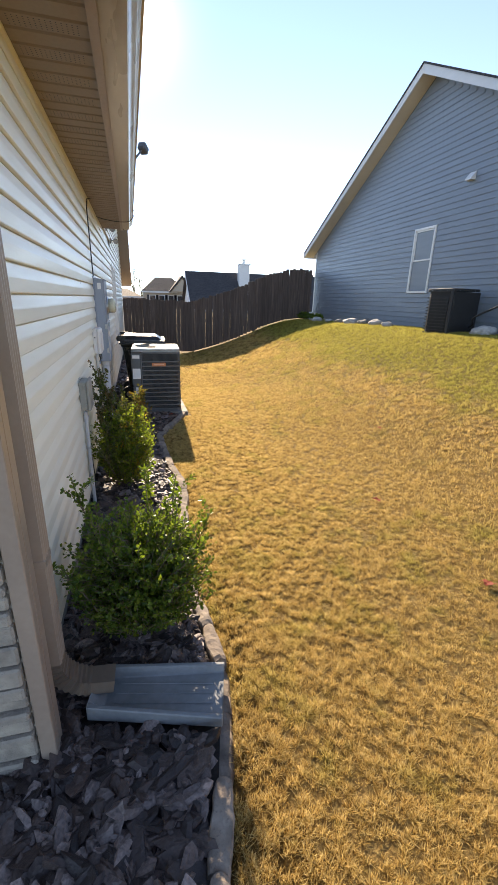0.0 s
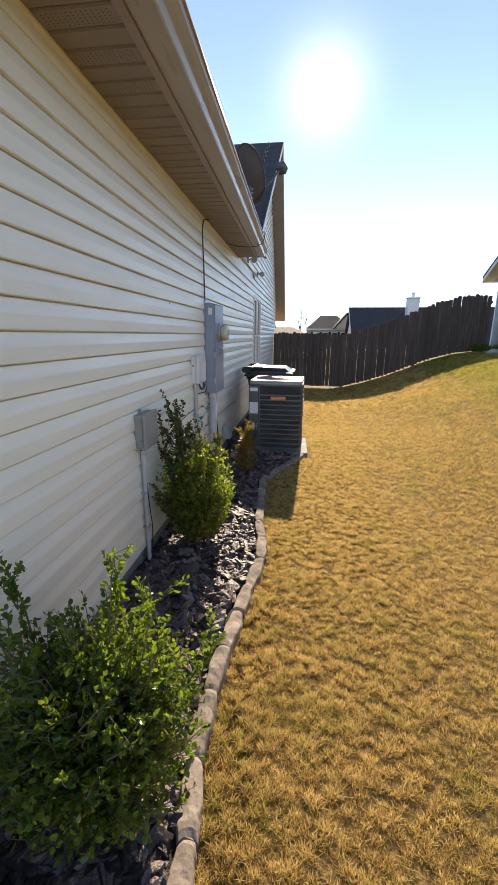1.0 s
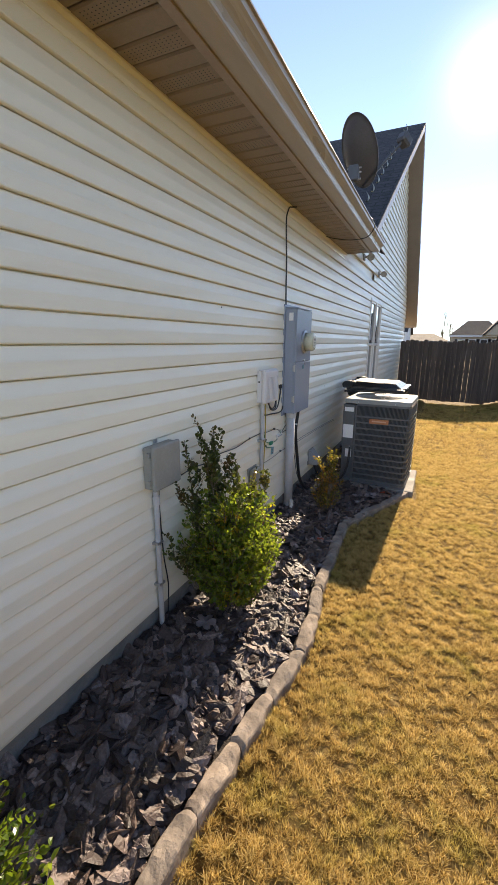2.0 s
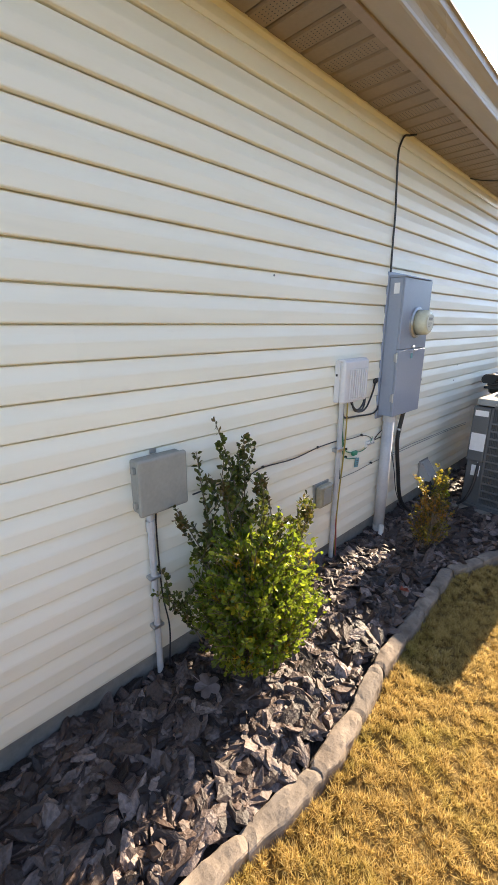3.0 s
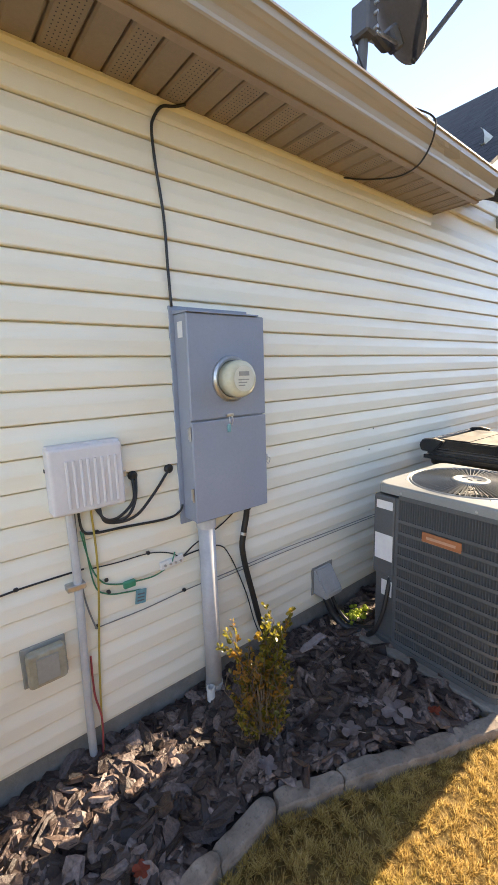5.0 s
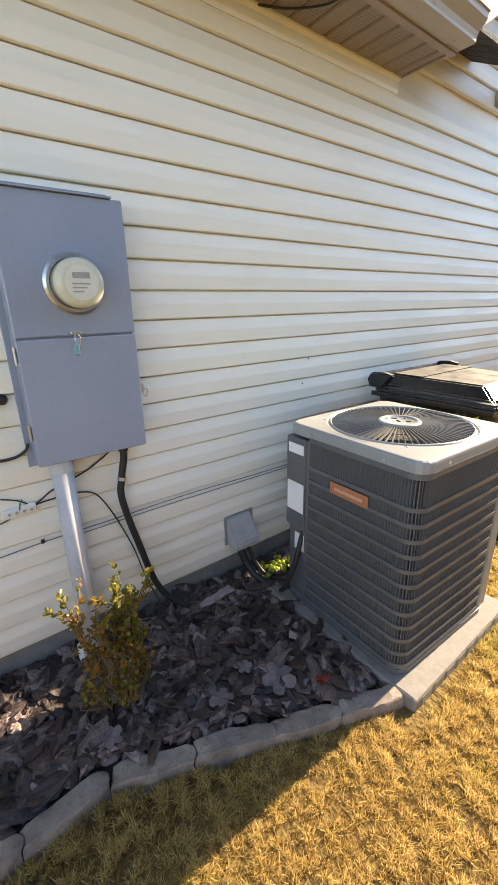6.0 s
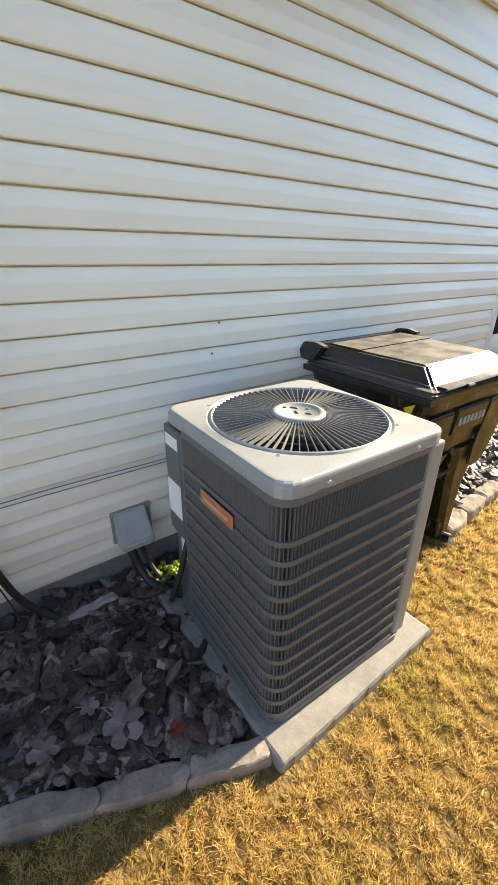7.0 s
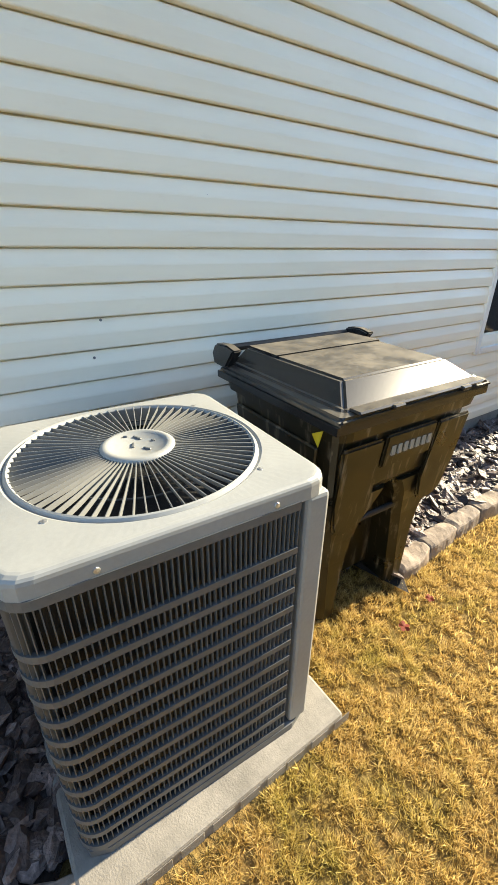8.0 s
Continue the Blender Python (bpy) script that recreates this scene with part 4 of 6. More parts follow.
def build_phone_box():
    b = thing("junction_box", "off-white ribbed plastic telephone junction box on the siding", "junction box", (0.0, 4.895, 1.20))
    part("back", box((0.003, 0.0, 0.0), (0.045, 0.285, 0.265), 0.008, segments=2), NID_WHITE, b)
    part("cover", box((0.0455, -0.004, -0.004), (0.085, 0.289, 0.269), 0.016, segments=3), NID_WHITE, b)
    for k in range(8):
        y = 0.055 + k * 0.0275
        part("rib", box((0.0845, y, 0.02), (0.092, y + 0.013, 0.215), 0.004), NID_WHITE, b)
    part("top_lip", box((0.02, 0.0, 0.262), (0.07, 0.285, 0.275), 0.005), NID_WHITE, b)
    part("hasp", box((0.03, 0.289, 0.1), (0.05, 0.312, 0.13), 0.004), STEEL, b, "small steel hasp")
    part("keyhole", box((0.02, -0.0065, 0.17), (0.032, -0.0035, 0.185), 0.001), BLACK_RUBBER, b)
    c = thing("conduit", "grey conduit dropping from the junction box into the bark", "conduit", (0.028, 4.955, 0.0))
    part("pipe", tube([(0.0, 0.0, -0.06), (0, 0.0, 0.30), (0, 0.012, 0.9), (0, 0.008, 1.2)], 0.017, 12, 4), PIPE_GREY, c)
    part("strap", box((-0.028, -0.035, 0.86), (0.02, 0.04, 0.885), 0.003), STEEL, c)
    wire([(0.02, 5.05, 1.2), (0.02, 5.055, 0.9), (0.018, 5.02, 0.45), (0.03, 5.0, 0.1), (0.05, 4.995, -0.02)], 0.005, WIRE_YELLOW, "wire", "yellow wire running down the siding", "wire")
    wire([(0.012, 4.99, 0.52), (0.03, 4.985, 0.35), (0.03, 5.005, 0.2), (0.05, 4.985, 0.0)], 0.005, WIRE_RED, "wire", "short red wire beside the conduit", "wire")
    wire([(0.02, 4.985, 1.2), (0.02, 4.985, 0.85), (0.02, 5.02, 0.66), (0.015, 5.035, 0.645)], 0.004, WIRE_GREY, "wire", "thin grey wire beside the conduit", "wire")
    # the black loops to the right of the box
    for k, (a, b_) in enumerate(((5.245, 1.285), (5.262, 1.285), (5.43, 1.29))):
        wire([(0.03, 5.06 + 0.012 * k, 1.2), (0.05, 5.1, 1.135 - 0.006 * k), (0.055, 5.16 + 0.03 * k, 1.135 - 0.01 * k), (0.04, (a + 5.22) / 2, 1.19), (0.012, a, b_)], 0.0065, WIRE_BLACK, "cable", "black cable looping from the junction box", "cable")
    for y in (5.25, 5.43):
        part_of = thing("cable_bushing", "small grey cable bushing in the siding", "bushing", (0.0, y, 1.29))
        part("plate", lathe([(0.0, 0.0), (0.022, 0.0), (0.022, 0.01), (0.012, 0.02), (0.0, 0.021)], 12, pose(0.001, 0, 0, 0, 90, 0)), BLACK_RUBBER, part_of)
    wire([(0.02, 5.0, 1.19), (0.02, 5.01, 1.10), (0.016, 5.06, 1.075), (0.014, 5.2, 1.065), (0.014, 5.4, 1.05), (0.016, 5.47, 1.07), (0.012, 5.49, 1.10)], 0.006, WIRE_BLACK, "cable", "black cable clipped along the siding", "cable")


further(build_phone_box)


def build_meter_panel():
    p = thing("meter_panel", "blue-grey steel electric meter panel with two covers", "electric panel", (0.0, 5.50, 1.03))
    part("back_plate", box((0.001, -0.022, -0.03), (0.012, 0.43, 1.005), 0.002), PANEL_GREY, p)
    part("cabinet", box((0.0125, 0.0, 0.0), (0.112, 0.44, 0.965), 0.004), PANEL_GREY, p)
    part("top_lip", prism([(0.0125, 0.985), (0.0125, 0.966), (0.140, 0.966), (0.140, 0.972)], 1, -0.005, 0.40), PANEL_GREY, p)
    up = part("upper_cover", box((0.1125, -0.003, 0.487), (0.128, 0.443, 0.965), 0.004), PANEL_GREY, p)
    low = part("lower_door", box((0.1125, -0.003, -0.002), (0.130, 0.443, 0.480), 0.004), PANEL_GREY, p)
    for z in (0.11, 0.40):
        part("hinge", box((0.10, -0.012, z), (0.122, -0.0035, z + 0.055), 0.003), STEEL, low, "bright steel hinge")
        part("hinge_pin", tube([(0.122, -0.011, z - 0.004), (0.122, -0.011, z + 0.06)], 0.005), STEEL, low)
    part("label_strip", box((0.05, -0.0045, 0.86), (0.09, -0.0008, 0.93), 0.0005), PAPER, p, "worn paper label")
    part("latch", box((0.128, 0.185, 0.492), (0.146, 0.225, 0.505), 0.003), STEEL, up, "steel latch")
    part("seal_loop", tube([(0.142, 0.2, 0.495), (0.150, 0.196, 0.47), (0.142, 0.212, 0.45), (0.150, 0.216, 0.48), (0.142, 0.208, 0.495)], 0.0018, 6, 4), STEEL, up)
    part("seal_tag", box((0.131, 0.19, 0.415), (0.140, 0.212, 0.455), 0.004), TAG_BLUE, up, "small blue seal tag")
    part("side_latch", box((0.10, 0.443, 0.23), (0.118, 0.462, 0.265), 0.003), STEEL, low)
    part("side_seal", tube([(0.11, 0.458, 0.25), (0.12, 0.475, 0.24), (0.11, 0.47, 0.21), (0.105, 0.455, 0.235)], 0.002, 6, 4), STEEL, low)
    turn = pose(0.128, 0.225, 0.67, 0, 90, 0)
    ring = part("meter_ring", lathe([(0.088, 0.0), (0.108, 0.0), (0.108, 0.014), (0.098, 0.022), (0.088, 0.022)], 40, turn), STEEL, up)
    m = thing("electric_meter", "round glass-domed electric meter with cream face", "electric meter", (0.148, 5.725, 1.70))
    m.matrix_basis = m.matrix_basis @ Matrix.Diagonal((0.85, 1.0, 1.0, 1.0))
    spin = pose(0, 0, 0, 0, 90, 0)
    part("cover", lathe([(0.0, -0.002), (0.086, -0.002), (0.086, 0.06), (0.083, 0.082), (0.074, 0.094), (0.06, 0.098), (0.0, 0.099)], 40, spin, ), METER_GLASS, m, smooth=True)
    part("face_plate", lathe([(0.0, 0.0995), (0.058, 0.0995), (0.058, 0.101), (0.0, 0.101)], 32, spin), METER_FACE, m)
    part("display", box((0.1012, -0.03, 0.014), (0.1025, 0.03, 0.034), 0.0005), BOX_GREY, m, "grey display window")
    for k in range(3):
        part("text_bar", box((0.1012, -0.034, -0.006 - k * 0.013), (0.1022, 0.028 - k * 0.012, -0.001 - k * 0.013)), BOX_GREY, m)
    c = thing("conduit", "wide grey service conduit from meter panel into the ground", "conduit", (0.065, 5.588, 0.0))
    part("pipe", tube([(0, 0, -0.08), (0, 0, 1.03)], 0.043, 20), PIPE_GREY, c, smooth=True)
    part("coupling", tube([(0, 0, 0.975), (0, 0, 1.03)], 0.049, 20), PIPE_GREY, c)
    part("lower_sleeve", tube([(0.0, 0, 0.02), (0, 0, 0.10)], 0.047, 20), PIPE_GREY, c)
    s = thing("drain_stub", "short white plastic pipe stub in the bark", "pipe", (0.12, 5.53, 0.0))
    bm = bmesh.new()
    add_lathe(bm, [(0.017, -0.05), (0.021, -0.05), (0.021, 0.13), (0.017, 0.13), (0.017, -0.05)], 16)
    part("pipe", bm, WHITE_TRIM, s)
    part("band", tube([(0, 0, 0.02), (0, 0, 0.035)], 0.0225, 16), BLACK_RUBBER, s)
    # flexible whip to the ground
    w = thing("flexible_whip", "black flexible conduit from the panel to the ground", "conduit", (0.05, 5.86, 1.0))
    part("hose", tube([(0, 0.0, 0.03), (-0.005, 0.0, -0.04), (-0.01, -0.02, -0.14), (-0.01, -0.03, -0.25), (0.0, 0.02, -0.5), (0.02, 0.10, -0.80), (0.10, 0.24, -0.96), (0.22, 0.36, -1.04)], 0.0165, 12, 6), BLACK_RUBBER, w, smooth=True)
    part("fitting", tube([(0, 0, -0.005), (0, 0, 0.035)], 0.022, 12), BLACK_RUBBER, w)
    part("clamp", tube([(-0.01, -0.018, -0.135), (-0.01, -0.022, -0.15)], 0.0195, 12), STEEL, w)
    wire([(0.05, 5.835, 1.03), (0.02, 5.80, 0.99), (0.014, 5.70, 0.93), (0.016, 5.55, 0.88), (0.014, 5.50, 0.85), (0.016, 5.46, 0.83)], 0.0035, WIRE_BLACK, "wire", "thin black wire across the siding", "wire")
    wire([(0.012, 5.42, 0.81), (0.014, 5.5, 0.835), (0.018, 5.68, 0.83), (0.018, 5.76, 0.74), (0.03, 5.85, 0.50), (0.05, 5.90, 0.28), (0.12, 5.95, 0.1), (0.2, 5.97, -0.01)], 0.0035, WIRE_BLACK, "wire", "thin black wire drooping to the bark", "wire")


further(build_meter_panel)


def build_grounding():
    bar = thing("grounding_bar", "white plastic grounding bridge on the siding", "grounding bar", (0.0, 5.35, 0.80))
    part("base", box((0.003, 0.0, 0.0), (0.022, 0.125, 0.04), 0.003, m=pose(0, 0, 0, 4, 0, 0)), WHITE_TRIM, bar)
    for k in range(4):
        part("screw", tube([(0.022, 0.02 + 0.028 * k, 0.022), (0.030, 0.02 + 0.028 * k, 0.022)], 0.006, 8), STEEL, bar)
    part("clip", tube([(0.02, 0.06, 0.03), (0.03, 0.065, 0.06), (0.024, 0.075, 0.075)], 0.003, 6, 3), CLAMP_GREEN, bar)
    g = thing("ground_clamp", "green plastic wire clamp", "clamp", (0.012, 5.16, 0.80))
    part("body", box((0.0, 0.0, -0.02), (0.022, 0.055, 0.012), 0.004), CLAMP_GREEN, g)
    t = thing("wire_tag", "small blue-green tag hanging on a wire", "tag", (0.014, 5.215, 0.73))
    part("plate", box((0.0, 0.0, -0.05), (0.006, 0.052, 0.02), 0.002, m=pose(0, 0, 0, -8, 0, 0)), TAG_BLUE, t)
    for k in range(3):
        part("text_bar", box((0.0062, 0.008, -0.036 + k * 0.016), (0.0072, 0.042, -0.03 + k * 0.016), 0, m=pose(0, 0, 0, -8, 0, 0)), INK, t)
    for pts in ([(0.02, 5.0, 1.1), (0.018, 5.03, 0.93), (0.014, 5.07, 0.845), (0.014, 5.12, 0.815), (0.016, 5.18, 0.80), (0.014, 5.30, 0.785), (0.016, 5.37, 0.80)],
                [(0.02, 5.01, 1.1), (0.016, 5.035, 0.85), (0.014, 5.09, 0.78), (0.014, 5.18, 0.755), (0.014, 5.24, 0.745)]):
        wire(pts, 0.0035, WIRE_GREEN, "wire", "green ground wire pinned to the siding", "wire")
    wire([(0.012, 5.03, 0.92), (0.012, 5.15, 0.91), (0.012, 5.3, 0.905), (0.014, 5.4, 0.875), (0.014, 5.45, 0.84)], 0.003, WIRE_BLACK, "wire", "thin dark wire across the siding", "wire")
    # long horizontal cables
    wire([(0.05, 3.72, 0.93), (0.014, 3.85, 0.915), (0.012, 3.945, 0.915), (0.016, 4.1, 0.905), (0.012, 4.233, 0.924), (0.014, 4.5, 0.912), (0.012, 4.745, 0.929), (0.013, 5.0, 0.93)], 0.004, WIRE_BLACK, "cable", "black cable stapled along the siding", "cable")
    wire([(0.013, 5.02, 0.642), (0.012, 5.25, 0.638), (0.012, 5.472, 0.648), (0.014, 5.8, 0.652), (0.013, 6.2, 0.657), (0.014, 6.6, 0.648), (0.014, 7.05, 0.64), (0.014, 7.6, 0.62)], 0.0028, WIRE_GREY, "cable", "thin grey cable running low along the siding", "cable")
    wire([(0.013, 5.6, 0.63), (0.012, 6.0, 0.634), (0.012, 6.5, 0.63), (0.014, 7.1, 0.622), (0.014, 7.6, 0.60)], 0.0024, WIRE_GREY, "cable", "thin grey cable running low along the siding", "cable")
    for y, z in ((4.233, 0.926), (4.745, 0.931), (3.945, 0.917), (5.033, 0.644), (5.472, 0.65), (5.07, 1.076), (5.09, 0.845), (5.095, 0.785), (5.294, 0.907)):
        s = thing("cable_staple", "small black cable staple on the siding", "staple", (0.0, y, z), group="cable staples")
        part("clip", box((0.0, -0.008, -0.007), (0.018, 0.008, 0.008), 0.003), BLACK_RUBBER, s)
    # the black cable from the soffit to the panel
    wire([(0.05, 5.60, 2.858), (0.02, 5.56, 2.85), (0.02, 5.50, 2.83), (0.018, 5.462, 2.78), (0.014, 5.45, 2.73), (0.014, 5.458, 2.6), (0.014, 5.482, 2.4), (0.014, 5.487, 2.2), (0.016, 5.492, 2.03)], 0.0065, WIRE_BLACK, "cable", "black cable from the soffit to the meter panel", "cable")


further(build_grounding)


def build_outlet():
    o = thing("outlet_box", "smoky weatherproof outlet cover on a grey plate", "outlet", (0.0, 4.755, 0.50))
    part("plate", box((0.001, 0.0, 0.0), (0.012, 0.17, 0.175), 0.004), BOX_GREY, o)
    part("cover", box((0.0125, 0.012, 0.012), (0.062, 0.160, 0.165), 0.018, segments=3), OUTLET_COVER, o)
    part("inner_frame", box((0.0624, 0.045, 0.035), (0.066, 0.128, 0.142), 0.004), BOX_GREY, o)


build_outlet()


def build_line_cover():
    d = thing("line_set_cover", "grey slanted plastic cover where refrigerant lines leave the wall", "wall cover", (0.0, 6.46, 0.26))
    part("plate", box((0.001, -0.012, -0.02), (0.010, 0.20, 0.175), 0.003), BOX_GREY, d)
    bm = bmesh.new()
    add_prism(bm, [(0.0105, 0.165), (0.03, 0.165), (0.125, 0.03), (0.125, -0.01), (0.0105, -0.01)], 1, 0.0, 0.165)
    bmesh.ops.bevel(bm, geom=list(bm.edges), offset=0.008, segments=2, affect='EDGES')
    part("hood", bm, HOOD_GREY, d)
    for k, (dy, r) in enumerate(((0.0, 0.024), (0.055, 0.012))):
        l = thing("refrigerant_line", "black insulated refrigerant line curving to the condenser", "hose", (0.07, 6.50 + dy, 0.27))
        part("hose", tube([(0, 0, 0.02), (0.02, 0.01, -0.05), (0.06, 0.03, -0.14), (0.14, 0.06, -0.205), (0.26, 0.12, -0.20), (0.36, 0.22, -0.16)], r, 10, 6), BLACK_RUBBER, l, smooth=True)


build_line_cover()


def build_wall_spots():
    """Nail marks and insect spots on the siding."""
    for k, (y, z) in enumerate(((4.335, 1.921), (6.52, 0.47), (6.0, 1.69), (7.624, 1.757), (7.119, 1.295), (7.072, 1.147), (4.62, 0.48), (6.75, 1.20))):
        s = thing("nail_mark", "tiny dark nail mark on the siding", "mark", (0.0, y, z), group="marks on the siding")
        part("spot", lathe([(0.0, 0.0), (0.006, 0.0), (0.005, 0.003), (0.0, 0.004)], 8, pose(0.002, 0, 0, 0, 90, 0)), INK, s)


build_wall_spots()


def build_floodlights():
    for y, z, r in ((9.05, 3.03, 0.0), (10.65, 2.99, 25.0)):
        s = thing("wall_floodlight", "small grey floodlight head on the upper wall", "wall lamp", (0.0, y, z))
        part("base", box((0.0, -0.05, -0.05), (0.03, 0.05, 0.05), 0.01), BOX_GREY, s)
        part("arm", tube([(0.03, 0, 0), (0.09, 0.0, 0.01), (0.12, 0.02, -0.02)], 0.014, 8, 3), BOX_GREY, s)
        part("head", lathe([(0.0, 0.0), (0.03, 0.0), (0.05, 0.07), (0.055, 0.11), (0.0, 0.10)], 16, pose(0.10, 0.02, 0.02, 110, r, 20)), BOX_GREY, s)


build_floodlights()


def build_dish():
    d = thing("satellite_dish", "dark grey satellite dish on a mast at the roof edge", "satellite dish", (0.35, 6.46, 2.99))
    part("foot", box((-0.12, -0.06, 0.015), (0.06, 0.06, 0.03), 0.004, m=pose(0, 0, 0, 0, 26, 0)), DISH_GREY, d)
    part("mast", tube([(-0.03, 0, 0.02), (-0.02, 0.0, 0.12), (0.0, 0.0, 0.42)], 0.024, 12, 3), DISH_GREY, d)
    part("bracket", box((-0.05, -0.05, 0.28), (0.05, 0.03, 0.42), 0.01), DISH_GREY, d)
    for z in (0.30, 0.36, 0.40):
        part("bolt", tube([(-0.07, 0.0, z), (0.07, 0.0, z)], 0.008, 6), STEEL, d)
    tilt = pose(DISH_AT[0], DISH_AT[1], DISH_AT[2], DISH_TURN[0], DISH_TURN[1], DISH_TURN[2])
    bm = bmesh.new()
    rings, n = [], 40
    for j in range(9):
        u = j / 8
        rings.append([bm.verts.new((0.255 * u * math.cos(a), 0.340 * u * math.sin(a), 0.085 * u * u)) for a in (2 * math.pi * k / n for k in range(n))] if j else [bm.verts.new((0, 0, 0))])
    for a, b in zip(rings, rings[1:]):
        for k in range(n):
            if len(a) == 1:
                bm.faces.new((a[0], b[k], b[(k + 1) % n]))
            else:
                bm.faces.new((a[k], b[k], b[(k + 1) % n], a[(k + 1) % n]))
    rim = [bm.verts.new((v.co.x * 1.015, v.co.y * 1.015, v.co.z - 0.012)) for v in rings[-1]]
    for k in range(n):
        bm.faces.new((rings[-1][k], rim[k], rim[(k + 1) % n], rings[-1][(k + 1) % n]))
    bmesh.ops.solidify(bm, geom=list(bm.faces), thickness=0.004)
    part("reflector", bm, DISH_GREY, d, at=tilt, smooth=True)
    part("back_plate", box((-0.05, 0.14, -0.02), (0.05, 0.25, 0.03), 0.012), DISH_GREY, d, at=tilt)
    part("back_arm", tube([(0.0, 0.0, 0.36), tilt @ Vector((0, 0.20, -0.05)), tilt @ Vector((0, 0.19, 0.0))], 0.026, 10, 3), DISH_GREY, d)
    for s in (-1, 1):
        part("clamp", tube([(0.03 * s, -0.03, 0.31), tilt @ Vector((0.04 * s, 0.22, -0.005))], 0.009, 8), STEEL, d)
    focus = Vector((0.35, 0.70, 0.84))
    foot = tilt @ Vector((0, 0.335, 0.07))
    part("feed_arm", tube([foot, foot.lerp(focus, 0.5), focus], 0.014, 8), DISH_GREY, d)
    part("receiver", box((-0.06, -0.05, -0.10), (0.06, 0.06, 0.04), 0.02), DISH_GREY, d, at=pose(focus.x, focus.y, focus.z + 0.03, 60, 0, -30))
    wire([(0.015, 6.72, 2.853), (0.08, 6.85, 2.851), (0.21, 6.97, 2.848), (0.34, 6.95, 2.840), (0.46, 6.86, 2.842), (0.525, 6.82, 2.91), (0.528, 6.79, 2.975), (0.47, 6.62, 3.0), (0.42, 6.42, 3.04), (0.39, 6.30, 3.2)], 0.005, WIRE_BLACK, "cable", "black cable looping round the gutter to the dish", "cable")


DISH_AT, DISH_TURN = (-0.053, 0.183, 0.587), (-57, 19, -29.6)
build_dish()


def build_downspout():
    d = thing("downspout", "ribbed tan aluminium downspout at the house corner", "downspout", (0.0, 1.56, 0.0))
    ribs = []
    w, t = 0.095, 0.066
    for k in range(24):
        ribs.append((0.018 + t + (0.006 if k % 6 in (2, 3) else 0.0), -w / 2 + w * k / 23))
    outline = [(0.018, -w / 2)] + ribs + [(0.018, w / 2)]
    part("pipe", prism([(a, b) for a, b in outline], 2, 0.30, 2.84), TRIM_TAN, d)
    # the elbow, in short crimped rings
    bm = bmesh.new()
    prev = None
    for k in range(19):
        u = k / 18
        ang = u * math.radians(80)
        cx, cz = 0.018 + t / 2 + 0.17 - 0.17 * math.cos(ang), 0.30 - 0.17 * math.sin(ang)
        grow = 1.0 + (0.13 if k % 2 else 0.0)
        nx, nz = math.cos(ang), math.sin(ang)
        ring = []
        for px, py in ((-t / 2, -w / 2), (t / 2, -w / 2), (t / 2, w / 2), (-t / 2, w / 2)):
            ring.append(bm.verts.new((cx - px * nx * grow, py * grow, cz - px * nz * grow)))
        if prev:
            for i in range(4):
                bm.faces.new((prev[i], prev[(i + 1) % 4], ring[(i + 1) % 4], ring[i]))
        prev = ring
    end = [bm.verts.new((v.co.x + 0.10, v.co.y * 1.05, v.co.z - 0.012)) for v in prev]
    for i in range(4):
        bm.faces.new((prev[i], prev[(i + 1) % 4], end[(i + 1) % 4], end[i]))
    bmesh.ops.solidify(bm, geom=list(bm.faces), thickness=0.002)
    part("elbow", bm, TRIM_TAN, d)
    for z in (0.8, 2.2):
        part("strap", box((0.004, -0.052, z), (0.090, 0.052, z + 0.03), 0.002), TRIM_TAN, d)
    s = thing("splash_block", "grey-green plastic splash block under the downspout", "splash block", (0.20, 1.55, 0.035), -13.0)
    bm = bmesh.new()
    secs = []
    for u in (0.0, 0.06, 0.30, 0.55, 0.60):
        wd = 0.115 + 0.035 * u / 0.60
        top = 0.075 - 0.02 * u / 0.60
        fl = 0.022
        if u == 0.0:
            fl = top
        secs.append([bm.verts.new((u, y, z)) for y, z in ((-wd, 0.0), (-wd, top), (-wd + 0.022, top), (-wd + 0.035, fl), (wd - 0.035, fl), (wd - 0.022, top), (wd, top), (wd, 0.0))])
    for a, b in zip(secs, secs[1:]):
        for i in range(8):
            bm.faces.new((a[i], a[(i + 1) % 8], b[(i + 1) % 8], b[i]))
    bm.faces.new(secs[0])
    bm.faces.new(secs[-1][::-1])
    bmesh.ops.bevel(bm, geom=list(bm.edges), offset=0.004, segments=1, affect='EDGES')
    part("trough", bm, SPLASH, s)
    for y in (-0.05, 0.0, 0.05):
        part("flow_rib", box((0.10, y - 0.004, 0.0225), (0.55, y + 0.004, 0.027), 0.002), SPLASH, s)


build_downspout()


# ---- the condenser, its pad and the cart ----
def rounded_square(half, radius, n=64):
    """Points of a rounded square, one for each of n equal turns."""
    pts = []
    for k in range(n):
        a = 2 * math.pi * k / n
        c, s = math.cos(a), math.sin(a)
        lo, hi = 0.0, 3 * half
        for _ in range(40):
            m = (lo + hi) / 2
            x, y = abs(m * c), abs(m * s)
            q = math.hypot(max(x - half + radius, 0), max(y - half + radius, 0)) - radius
            inside = q < 0 and x < half and y < half
            lo, hi = (m, hi) if inside else (lo, m)
        pts.append((lo * c, lo * s))
    return pts


